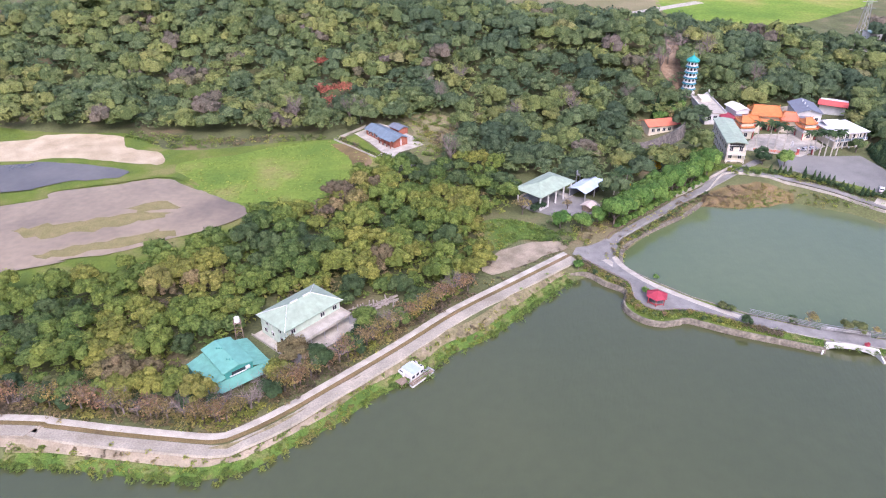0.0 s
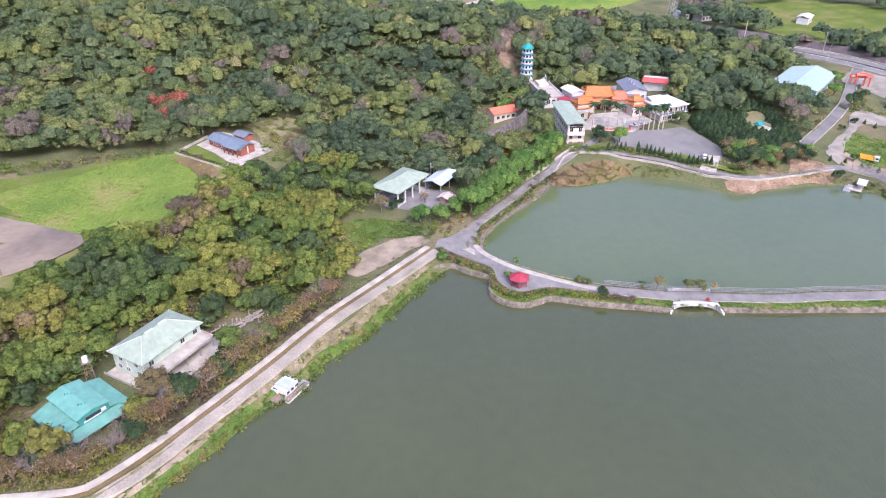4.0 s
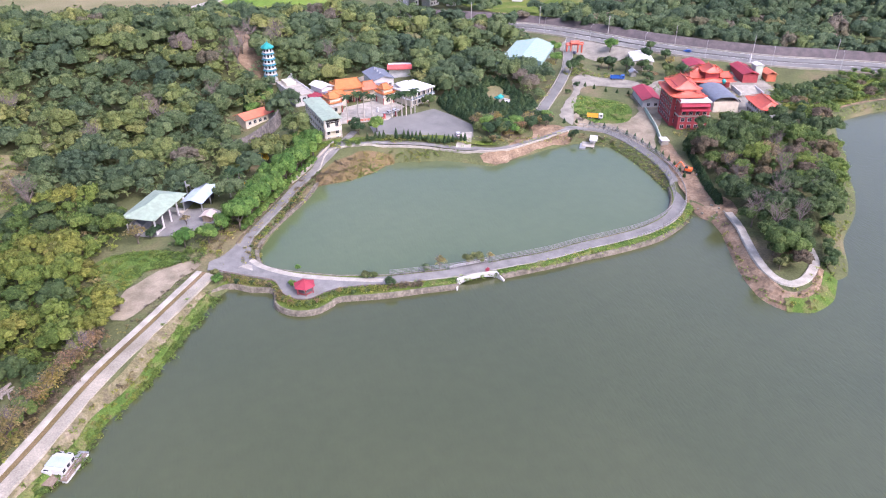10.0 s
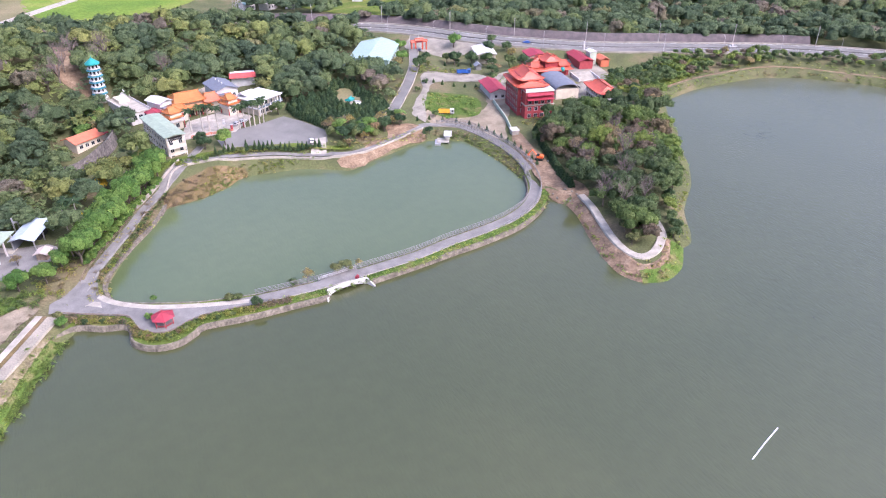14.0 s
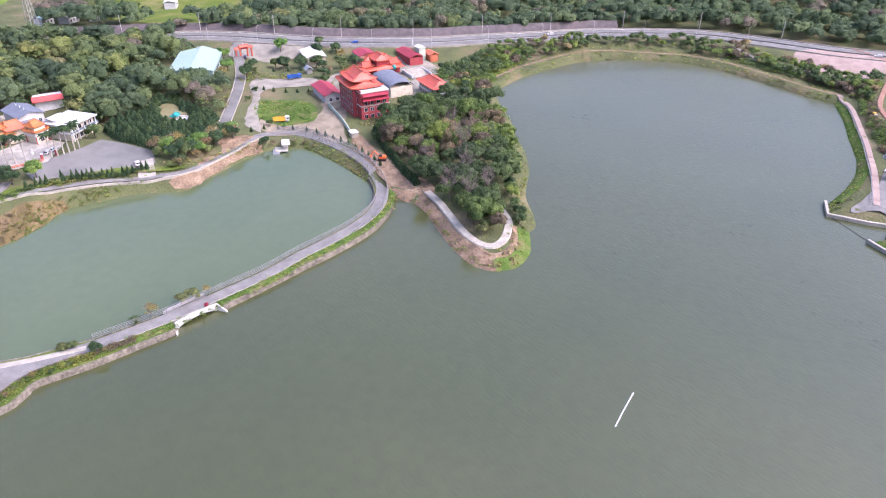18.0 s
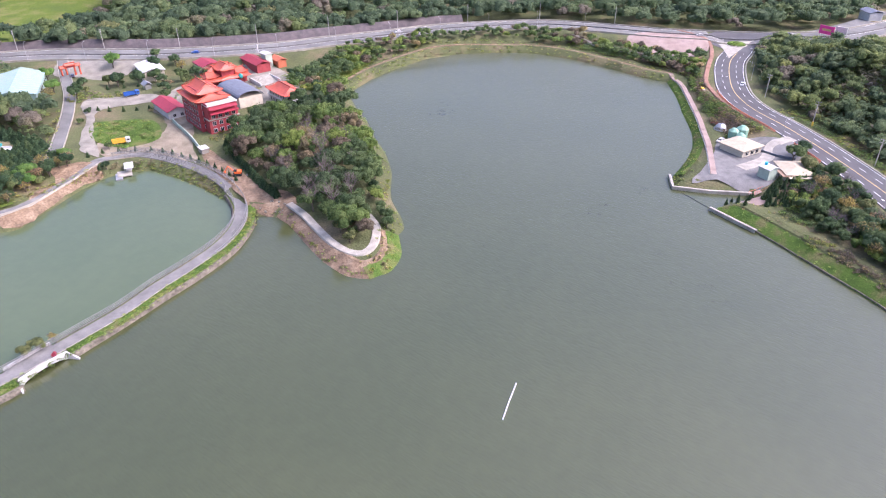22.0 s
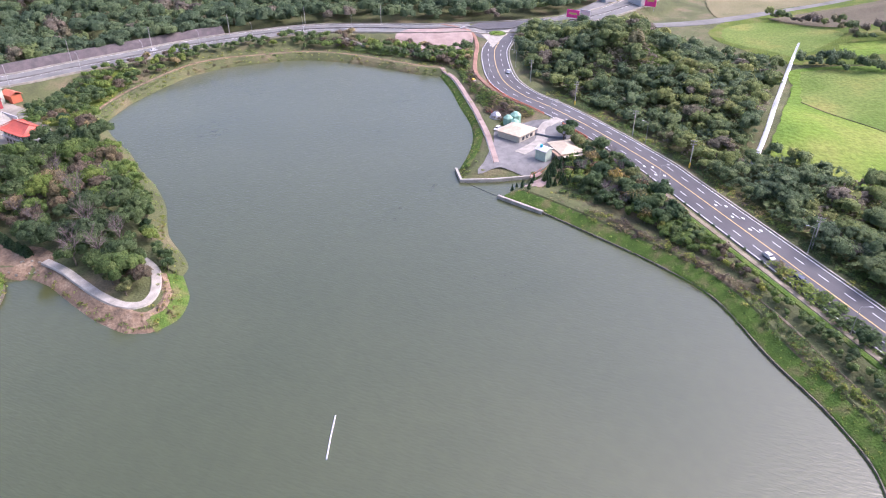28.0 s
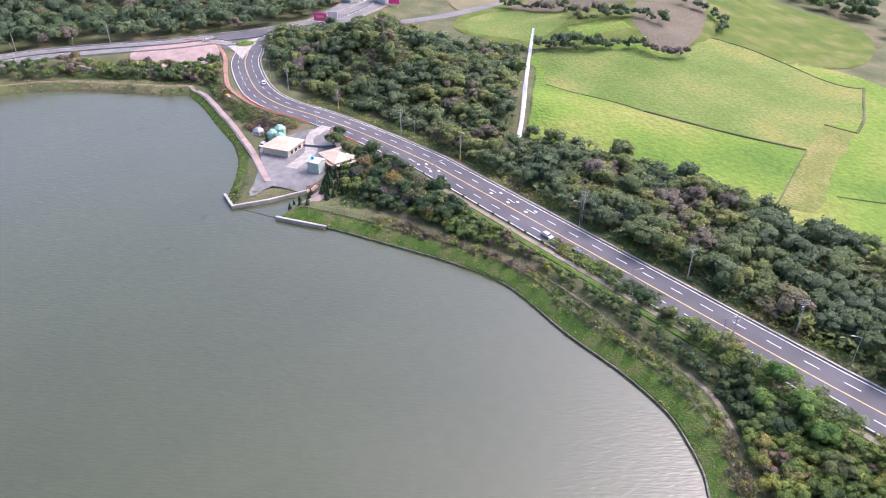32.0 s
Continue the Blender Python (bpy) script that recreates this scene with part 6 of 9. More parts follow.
# roadside saplings and larger trees on the east bank
for i, (x, y, a) in enumerate(along(LR, 8, 200, 460, -8.5)):
    plant("dark", x, y, 0.7, "young street tree beside the lake road", "tree", "street trees of the lake road", tall=1.3)
for x, y, r, k in ((233, -66, 4.4, "broad"), (239, -62, 4.0, "rust"), (229, -71, 3.8, "broad"), (247, -60, 4.0, "dark"), (256, -58, 3.8, "rust"), (265, -54, 3.2, "dark"), (243, -70, 3.2, "dark"), (290, -50, 3.6, "broad"), (160, -100, 2.6, "broad"), (152, -103, 2.2, "broad"), (142, -104, 3.0, "broad"),
                   (136, -107, 2.8, "broad"), (128, -108, 3.2, "broad"), (122, -112, 3.6, "fresh"), (112, -110, 3.8, "fresh"), (104, -108, 3.6, "fresh"), (96, -104, 3.8, "broad"), (118, -104, 3.0, "fresh"), (110, -102, 3.2, "broad"), (208, -114, 3.4, "bare"), (200, -117, 3.6, "bare"), (214, -113, 3.0, "bare"), (299.5, -46, 4.6, "broad"), (305, -50, 3.2, "dark")):
    plant(k, x, y, r, "tree on the bank below the lake road" if k != "bare" else "leafless grey tree beside the road", "tree", "trees on the east bank")


# ---- causeway furniture ----
def rail_run(name, line, level, label, group, height_=1.1, gap=2.4, rails=(0.5, 1.05), post=0.045, lean=0.0, material=None):
    """A fence of separate posts and long rails along a line."""
    material = material or STEEL
    t = thing(name, Matrix(), label, "railing", group)
    line = np.asarray(line, float)
    lev = np.full(len(line), float(level)) if np.isscalar(level) else np.asarray(level, float)
    run = np.concatenate([[0], np.cumsum(np.linalg.norm(np.diff(line, axis=0), axis=1))])
    bm = rod((0, 0, -0.2), (0, lean, height_), post, 5)
    me = bpy.data.meshes.new("post")
    bm.to_mesh(me)
    bm.free()
    me.materials.append(material)
    for s in np.arange(0.2, run[-1], gap):
        x, y, a = at_length(line, run, s)
        part("post", me, None, t, at=pose(x, y, float(np.interp(s, run, lev)), 0, 0, math.degrees(a)))
    for h in rails:
        o = lean * h / height_
        w = post * 0.9
        me2, _ = strip("rail", np.column_stack([beside(line, o)]), [(w, h - w), (w, h + w), (-w, h + w), (-w, h - w), (w, h - w)], lev)
        part("rail", me2, material, t)
    return t


PALE_STEEL = paint("pale_galvanised_pipe", (0.23, 0.225, 0.21), 0.7)
deck = np.where(np.arange(len(WALK_LINE)) > n_bend, np.maximum(1.6, height(WALK_LINE[:, 0], WALK_LINE[:, 1]) + 0.25), 1.6)
rail_run("trellis_fence", beside(WALK_LINE, 2.3)[n_rail:-6], deck[n_rail:-6], "tall galvanised pipe trellis along the pond edge", "", 2.4, 2.2, (0.7, 1.3, 1.85, 2.4), 0.06, -0.6, PALE_STEEL)
rail_run("trellis_fence", beside(WALK_LINE, -2.6)[n_bend - 24:-8], deck[n_bend - 24:-8], "tall galvanised pipe trellis on the bend's outer side", "", 2.4, 2.2, (0.7, 1.3, 1.85, 2.4), 0.06, 0.6, PALE_STEEL)
rail_run("low_railing", beside(WALK_LINE, -2.3)[n_bend - 30:-6], deck[n_bend - 30:-6], "low pale railing on the walkway's outer side", "", 1.0, 2.4)
S_EDGE = smooth_line([(45.6, 196.8), (52, 189.1), (57.4, 182.6), (58.0, 179.6), (57.2, 174.8), (59.1, 169.5), (62.8, 166.8), (68.5, 167.2), (73.4, 166.5), (83.7, 162)], 1.0)
rail_run("lookout_fence", S_EDGE, 1.62, "low brown timber fence round the lookout", "", 0.8, 1.7, (0.45, 0.75), 0.06, 0, WOOD)
rail_run("garden_fence", beside(POND_ROAD, 2.1)[2:22], height(*beside(POND_ROAD, 2.1)[2:22].T) + 0.2, "brown timber fence beside the lane", "", 1.1, 1.6, (0.5, 1.0), 0.06, 0, WOOD)

# the small arched bridge
A, B = Vector((104.9, 151.2, 0)), Vector((117.0, 148.0, 0))
ax = (B - A).normalized()
bridge = thing("bridge", Matrix.Translation((A + B) / 2) @ pose(0, 0, 0, 0, 0, math.degrees(math.atan2(ax.y, ax.x))), "small white concrete arch bridge in the causeway", "bridge")


def arch_wall(length, top, thick, rise):
    bm = bmesh.new()
    n = 14
    lo = [(-length / 2 + length * i / n, -1.2 if i in (0, n) else rise * (1 - (2 * i / n - 1) ** 2) ** 0.6 - 0.4) for i in range(n + 1)]
    hi = [(-length / 2 + length * i / n, top + 0.35 * (1 - (2 * i / n - 1) ** 2)) for i in range(n + 1)]
    for y in (0, thick):
        a = [bm.verts.new((x, y, z)) for x, z in lo]
        b = [bm.verts.new((x, y, z)) for x, z in hi]
        for i in range(n):
            bm.faces.new((a[i], a[i + 1], b[i + 1], b[i]))
    bm.verts.ensure_lookup_table()
    k = 2 * (n + 1)
    v = bm.verts
    for i in range(n):
        bm.faces.new((v[i], v[k + i], v[k + i + 1], v[i + 1]))
        bm.faces.new((v[n + 1 + i], v[n + 2 + i], v[k + n + 2 + i], v[k + n + 1 + i]))
    bmesh.ops.recalc_face_normals(bm, faces=bm.faces[:])
    return bm


part("parapet", arch_wall(12.6, 2.2, 0.4, 1.5), WHITE, bridge)
part("parapet", arch_wall(12.6, 2.2, 0.4, 1.5), WHITE, bridge, at=pose(0, 7.2, 0))
part("deck", box(12.6, 6.8, 0.3, 0, 3.8, 1.28), WALK, bridge)
for s in (-1, 1):
    part("abutment", box(0.5, 7.6, 3.6, s * 6.35, 3.8, -2.4), WET_STONE, bridge)
    bm = bmesh.new()
    pts = [(s * 6.1, 0.2, 2.25), (s * 7.5, -3.0, 0.5), (s * 7.5, -3.0, -1), (s * 6.1, 0.2, -1)]
    f = bm.faces.new([bm.verts.new(p) for p in pts])
    got = bmesh.ops.extrude_face_region(bm, geom=[f])
    bmesh.ops.translate(bm, verts=[g for g in got["geom"] if isinstance(g, bmesh.types.BMVert)], vec=(s * 0.4, 0.1, 0))
    bmesh.ops.recalc_face_normals(bm, faces=bm.faces[:])
    part("wing_wall", bm, WHITE, bridge)
tub = thing("flower_tub", pose(115.0, 149.9, 1.62), "crimson flower tub on the bridge", "flower tub")
part("tub", rod((0, 0, 0), (0, 0, 0.45), 0.45, 10, 0.55), CRIMSON, tub)
part("blossom", mesh_of("blossom", crown(901, 60, 0.3, 4)[0] * 0.75 + (0, 0, 0.7), crown(901, 60, 0.3, 4)[1], CRIMSON), None, tub)

# the six-sided pavilion
pav = thing("pavilion", pose(63.6, 171.8, 1.62, 0, 0, 12), "open hexagonal pavilion with a crimson roof", "pavilion")
bm = bmesh.new()
ring_lo = [bm.verts.new((3.4 * math.cos(i * math.pi / 3), 3.4 * math.sin(i * math.pi / 3), 2.5)) for i in range(6)]
ring_mid = [bm.verts.new((1.6 * math.cos(i * math.pi / 3), 1.6 * math.sin(i * math.pi / 3), 3.25)) for i in range(6)]
tip = bm.verts.new((0, 0, 3.9))
for i in range(6):
    j = (i + 1) % 6
    bm.faces.new((ring_lo[i], ring_lo[j], ring_mid[j], ring_mid[i]))
    bm.faces.new((ring_mid[i], ring_mid[j], tip))
bm.faces.new(ring_lo[::-1])
part("roof", bm, CRIMSON, pav)
for i in range(6):
    a = i * math.pi / 3
    part("roof_rib", rod((3.4 * math.cos(a), 3.4 * math.sin(a), 2.55), (0.1 * math.cos(a), 0.1 * math.sin(a), 3.92), 0.07, 5), CRIMSON, pav)
    part("post", rod((2.6 * math.cos(a), 2.6 * math.sin(a), 0), (2.6 * math.cos(a), 2.6 * math.sin(a), 2.7), 0.13, 8), RED_WALL, pav)
for i in range(5):
    a = (i + 0.5) * math.pi / 3
    part("bench", box(1.9, 0.4, 0.12, 2.1 * math.cos(a), 2.1 * math.sin(a), 0.4, turn=math.degrees(a) + 90), RED_WALL, pav)
part("table", rod((0, 0, 0), (0, 0, 0.75), 0.25, 8, 0.7), CONCRETE, pav)
part("finial", rod((0, 0, 3.8), (0, 0, 4.5), 0.12, 6, 0.03), CRIMSON, pav)

# house barge at the west bank
barge = thing("house_barge", pose(-7.6, 140.6, 0, 0, 0, 48), "small white pontoon barge with a pale cabin moored at the bank", "boat")
for y in (-3.0, 3.0):
    part("pontoon", box(8.2, 1.3, 0.9, 0.3, y * 0.85, -0.3, 0.2), WHITE, barge)
part("deck", box(8.4, 6.4, 0.15, 0.3, 0, 0.6), STEEL, barge)
part("cabin", box(4.6, 4.2, 1.7, -0.4, 0.4, 0.75, 0.05), WHITE, barge)
part("roof", box(3.2, 4.4, 0.16, -0.5, 0.4, 2.5, 0.05), paint("pale_blue_grey_sheet", (0.36, 0.42, 0.43), 0.5), barge)
for x, y, sx, sy in ((-2.6, 1.8, 1.2, 2.0), (1.9, 1.9, 1.7, 1.4), (1.9, -0.4, 1.5, 1.2)):
    wing = part("side_cabin", box(sx, sy, 1.35, x, y, 0.75, 0.05), WHITE, barge)
    # dark panel paints the shade of an open hatch on the closed box
    part("hatch_shade_panel", box(sx * 0.7, sy * 0.6, 0.05, x, y, 2.1), GLASS, wing)
for x in (-2, -0.4, 1.2):
    part("window", box(0.9, 0.06, 0.7, x, -1.73, 1.3), GLASS, barge)
for i in range(8):
    part("deck_board", box(0.95, 1.5, 0.06, -3.5 + 1.0 * i, -2.6, 0.77), WOOD, barge)
for x in (-3.4, 0, 3.8):
    part("rail_post", rod((x, -3.0, 0.7), (x, -3.0, 1.6), 0.04, 5), STEEL, barge)
part("hand_rail", rod((-3.4, -3.0, 1.6), (3.8, -3.0, 1.6), 0.04, 5), STEEL, barge)
pier = thing("landing_stage", pose(-10.6, 138.6, 0, 0, 0, 48), "weathered grey timber landing stage beside the barge", "pier")
for i in range(9):
    part("plank", box(0.48, 3.4, 0.1, -2 + 0.52 * i, -0.4, 0.9), WOOD, pier)
for x, y in ((-2, -1.8), (2, -1.8), (-2, 1), (2, 1)):
    part("pile", rod((x, y, -2), (x, y, 1.2), 0.12, 6), WOOD, pier)
# drifting pole
boom = thing("floating_pole", Matrix(), "long white floating pole drifting on the lake", "pole")
part("pole", rod((129.6, 33.4, 0.08), (136.2, 33.3, 0.1), 0.17, 8), WHITE, boom)
part("pole_end", rod((136.2, 33.3, 0.1), (142.9, 33.0, 0.08), 0.17, 8), WHITE, boom)


# ---- building parts ----
def hip_roof(sx, sy, z, rise, over=0.8, ridge=None, thick=0.18):
    """A hipped roof over a plan of that size, with a thin eave edge."""
    bm = bmesh.new()
    hx, hy = sx / 2 + over, sy / 2 + over
    r = max(hx - hy, 0.05) if ridge is None else ridge
    corners = ((-1, -1), (1, -1), (1, 1), (-1, 1))
    lo = [bm.verts.new((a * hx, b * hy, z)) for a, b in corners]
    mid = [bm.verts.new((a * hx, b * hy, z + thick)) for a, b in corners]
    hi = [bm.verts.new((a * r, 0, z + thick + rise)) for a in (-1, 1)]
    bm.faces.new(lo[::-1])
    for i in range(4):
        j = (i + 1) % 4
        bm.faces.new((lo[i], lo[j], mid[j], mid[i]))
    for f in ((mid[0], mid[1], hi[1], hi[0]), (mid[1], mid[2], hi[1]), (mid[2], mid[3], hi[0], hi[1]), (mid[3], mid[0], hi[0])):
        bm.faces.new(f)
    return bm


def gable_roof(sx, sy, z, rise, over=0.6, thick=0.2):
    """Two slopes with the ridge along x."""
    bm = bmesh.new()
    hx, hy = sx / 2 + over, sy / 2 + over
    prof = [(-hy, z - thick), (-hy, z), (0, z + rise), (hy, z), (hy, z - thick), (0, z + rise - thick)]
    a = [bm.verts.new((-hx, y, q)) for y, q in prof]
    b = [bm.verts.new((hx, y, q)) for y, q in prof]
    for i in range(6):
        j = (i + 1) % 6
        bm.faces.new((a[i], b[i], b[j], a[j]))
    for v in (a, b):
        bm.faces.new((v[0], v[1], v[2], v[5]))
        bm.faces.new((v[5], v[2], v[3], v[4]))
    bmesh.ops.recalc_face_normals(bm, faces=bm.faces[:])
    return bm


def gable_end(sy, z0, z1, rise, x, thick=0.15):
    bm = bmesh.new()
    pts = [(-sy / 2, z0), (sy / 2, z0), (sy / 2, z1), (0, z1 + rise), (-sy / 2, z1)]
    a = [bm.verts.new((x - thick, y, z)) for y, z in pts]
    b = [bm.verts.new((x + thick, y, z)) for y, z in pts]
    bm.faces.new(a), bm.faces.new(b)
    for i in range(5):
        j = (i + 1) % 5
        bm.faces.new((a[i], a[j], b[j], b[i]))
    bmesh.ops.recalc_face_normals(bm, faces=bm.faces[:])
    return bm


def swept_roof(sx, sy, z, rise, over=1.2, ridge=0.55, curl=0.9, n=8):
    """A temple roof: hollow slopes, upturned corners."""
    bm = bmesh.new()
    hx, hy = sx / 2 + over, sy / 2 + over
    rx, ry = hx * ridge, hy * 0.04
    rings = []
    for k in range(6):
        v = k / 5
        w, d, h = hx + (rx - hx) * v, hy + (ry - hy) * v, rise * v ** 1.5
        ring = []
        for side in range(4):
            for i in range(n):
                u = -1 + 2 * i / n
                x, y = [(u * w, -d), (w, u * d), (-u * w, d), (-w, -u * d)][side]
                ring.append(bm.verts.new((x, y, z + h + curl * (1 - v) ** 2 * abs(u) ** 4)))
        rings.append(ring)
    m = 4 * n
    for a, b in zip(rings, rings[1:]):
        for i in range(m):
            bm.faces.new((a[i], a[(i + 1) % m], b[(i + 1) % m], b[i]))
    bm.faces.new(rings[-1])
    under = [bm.verts.new((v.co.x, v.co.y, v.co.z - 0.25)) for v in rings[0]]
    for i in range(m):
        bm.faces.new((under[i], under[(i + 1) % m], rings[0][(i + 1) % m], rings[0][i]))
    bm.faces.new(under[::-1])
    return bm


def put_temple_roof(t, sx, sy, z, rise, mat, trim, over=1.2, ridge=0.55, curl=0.9, x=0, y=0, turn=0):
    at = pose(x, y, 0, 0, 0, turn)
    r = part("roof", swept_roof(sx, sy, z, rise, over, ridge, curl), mat, t, at=at)
    hx, hy = sx / 2 + over, sy / 2 + over
    part("ridge", box(hx * ridge * 2 + 0.5, 0.4, 0.5, 0, 0, z + rise - 0.1, 0.08), trim, r)
    for a in (-1, 1):
        part("ridge_horn", rod((a * hx * ridge, 0, z + rise), (a * (hx * ridge + 0.7), 0, z + rise + 0.9), 0.16, 5, 0.05), trim, r)
        for b in (-1, 1):
            part("hip_ridge", rod((a * hx * ridge, 0, z + rise), (a * hx * 0.97, b * hy * 0.97, z + curl * 0.9 + 0.1), 0.16, 5, 0.14), trim, r)
    return r


def window_row(t, xs, y, z, w=1.1, h=1.2, face="y", out=1, frame=None, arch=False):
    """Windows with frame and pane on one face. xs: centres along the face; y: where the face lies."""
    for x in xs:
        if face == "y":
            f = part("window", box(w + 0.24, 0.12, h + 0.24, x, y + 0.03 * out, z - 0.12), frame or WHITE, t)
            part("pane", box(w, 0.06, h, x, y + 0.09 * out, z), GLASS, f)
            part("mullion", box(0.07, 0.05, h, x, y + 0.125 * out, z), frame or WHITE, f)
        else:
            f = part("window", box(0.12, w + 0.24, h + 0.24, y + 0.03 * out, x, z - 0.12), frame or WHITE, t)
            part("pane", box(0.06, w, h, y + 0.09 * out, x, z), GLASS, f)
            part("mullion", box(0.05, 0.07, h, y + 0.125 * out, x, z), frame or WHITE, f)


def columns(t, spots, z, r, mat, square=False):
    for x, y in spots:
        part("column", box(2 * r, 2 * r, z + 0.4, x, y, -0.4) if square else rod((x, y, -0.4), (x, y, z), r, 8), mat, t)


def span(n, width):
    return [(-0.5 + (i + 0.5) / n) * width for i in range(n)]


def site(name, x, y, turn, label, category="building", lift=0.0, group=""):
    return thing(name, pose(x, y, ground_at(x, y) + lift, 0, 0, turn), label, category, group)


# ---- west bank houses ----
t = site("house", -39.7, 158.7, 49, "two storey pale green house with hipped roof and long terrace", "house")
part("wall", box(18.8, 11, 7.2, 0, 0, -1.2), GREEN_WALL, t)
r = part("roof", hip_roof(18.8, 11, 6, 2.9, 0.8), PALE_GREEN, t)
part("ridge_vent", box(2.4, 0.5, 0.3, -1.8, 0, 8.95), WHITE, r)
part("ridge_vent", box(2.4, 0.5, 0.3, 2.6, 0, 8.95), WHITE, r)
for a in (-1, 1):
    for b in (-1, 1):
        part("hip_cap", rod((a * 4.1, 0, 9.08), (a * 10.2, b * 6.3, 6.2), 0.09, 5), WHITE, r)
for i in range(24):
    part("roof_seam", rod((-9.2 + 0.8 * i, -6.25, 6.22), (max(-4.1, min(4.1, -9.2 + 0.8 * i)), -0.02 - 0.0 * i, 9.06 if abs(-9.2 + 0.8 * i) < 4.1 else 9.06 - (abs(-9.2 + 0.8 * i) - 4.1) * 0.0), 0.025, 3), PALE_GREEN, r) if abs(-9.2 + 0.8 * i) < 4.1 else None
window_row(t, (-7, 3.2, 7.6), -5.5, 4.0, 1.3, 1.2, out=-1)
window_row(t, (-3.5, 0.4, 3.4), -9.4, 1.6, 1.0, 1.1, "x", -1)
window_row(t, (-3, 2.5), -9.4, 4.2, 1.0, 1.0, "x", -1)
part("drain_pipe", rod((-9.5, 0.5, 0), (-9.5, 0.5, 6), 0.07, 6), WHITE, t)
for x in (-9.4, 9.4):
    part("drain_pipe", rod((x, -5.55, 0), (x, -5.55, 6), 0.07, 6), WHITE, t)
terrace = part("terrace", box(19.4, 4.6, 0.35, 0, -7.8, 2.9), CONCRETE, t)
for x in (-9.2, -4.6, 0, 4.6, 9.2):
    part("terrace_post", rod((x, -9.8, -0.6), (x, -9.8, 2.9), 0.14, 6), STEEL, terrace)
part("parapet", box(0.2, 4.6, 0.6, 9.6, -7.8, 3.2), CONCRETE, terrace)
part("parapet", box(19.4, 0.2, 0.5, 0, -10.0, 3.2), CONCRETE, terrace)
part("carport_wall", box(19, 0.2, 2.9, 0, -5.7, 0), CREAM, t)
part("plinth", box(25, 19.5, 0.9, 0.3, -3.2, -0.75), CONCRETE, t)
part("garden_wall", box(0.2, 19.6, 0.7, -12.2, -3.2, 0.1), CONCRETE, t)

t = site("shed", -54.7, 138.7, -49, "teal metal shed with a raised centre roof and lower side roofs", "shed")
part("hall", box(12.2, 7.4, 6.3, 0, 0, -1), TEAL_DARK, t)
r = part("roof", gable_roof(12.4, 7.6, 5.5, 0.9, 0.3), TEAL, t)
part("gable_wall", gable_end(7.4, 3.0, 5.3, 0.85, 6.15), TEAL_DARK, t)
for x in (-3.2, 2.6):
    for k in range(3):
        part("roof_vent", rod((x + 0.5 * k, -1.2 + 0.5 * k, 5.7), (x + 0.5 * k, -1.2 + 0.5 * k, 6.5), 0.16, 6), TEAL_DARK, r)
for s in (-1, 1):
    bm = bmesh.new()
    y0, y1 = s * 3.7, s * 8.4
    top = [(-6.4, y0, 4.3), (6.6, y0, 4.3), (6.6, y1, 3.0), (-6.4, y1, 3.0)]
    f = bm.faces.new([bm.verts.new(p) for p in top])
    got = bmesh.ops.extrude_face_region(bm, geom=[f])
    bmesh.ops.translate(bm, verts=[g for g in got["geom"] if isinstance(g, bmesh.types.BMVert)], vec=(0, 0, -0.14))
    bmesh.ops.recalc_face_normals(bm, faces=bm.faces[:])
    lean = part("side_roof", bm, TEAL, t)
    part("side_wall", box(12, 0.2, 4, 0, s * 8.1, -1), TEAL_DARK, lean)
    for k in range(12):
        part("sheet_seam", rod((-6 + 1.1 * k, y0, 4.33), (-6 + 1.1 * k, y1, 3.03), 0.03, 3), TEAL, lean)
bm = bmesh.new()
f = bm.faces.new([bm.verts.new(p) for p in ((6.2, -8.4, 3.4), (9.4, -8.0, 2.7), (9.4, 8.0, 2.7), (6.2, 8.4, 3.4))])
got = bmesh.ops.extrude_face_region(bm, geom=[f])
bmesh.ops.translate(bm, verts=[g for g in got["geom"] if isinstance(g, bmesh.types.BMVert)], vec=(0, 0, -0.14))
bmesh.ops.recalc_face_normals(bm, faces=bm.faces[:])
part("front_awning", bm, TEAL, t)
part("front_wall", box(0.2, 16, 4.2, 6.1, 0, -1), TEAL_DARK, t)
part("window_band", box(0.15, 3.6, 0.9, 6.35, -0.2, 4.0), GLASS, t)
part("white_board", box(0.2, 4.4, 0.35, 6.4, -0.4, 3.75), WHITE, t)
part("air_conditioner", box(0.6, 1.1, 0.8, 6.7, 2.2, 4.3, 0.08), WHITE, t)

t = thing("water_tower", pose(-55.3, 151.6, ground_at(-55.3, 151.6), 0, 0, 20), "rusty lattice water tower with a small white tank", "tower")
for a in (-1, 1):
    for b in (-1, 1):
        part("leg", rod((a * 1.1, b * 1.1, -0.3), (a * 0.8, b * 0.8, 6.4), 0.09, 5), WOOD, t)
for z in (1.2, 3.0, 4.8):
    w = 1.1 - 0.3 * z / 6.4
    for a, b, c, d in ((-1, -1, 1, -1), (1, -1, 1, 1), (1, 1, -1, 1), (-1, 1, -1, -1)):
        part("brace", rod((a * w, b * w, z), (c * w, d * w, z + 1.4), 0.05, 4), WOOD, t)
        part("cross_bar", rod((a * w, b * w, z), (c * w, d * w, z), 0.05, 4), WOOD, t)
part("platform", box(2.1, 2.1, 0.15, 0, 0, 6.4), WOOD, t)
part("tank", rod((0, 0, 6.55), (0, 0, 7.9), 0.75, 12, 0.7), WHITE, t)

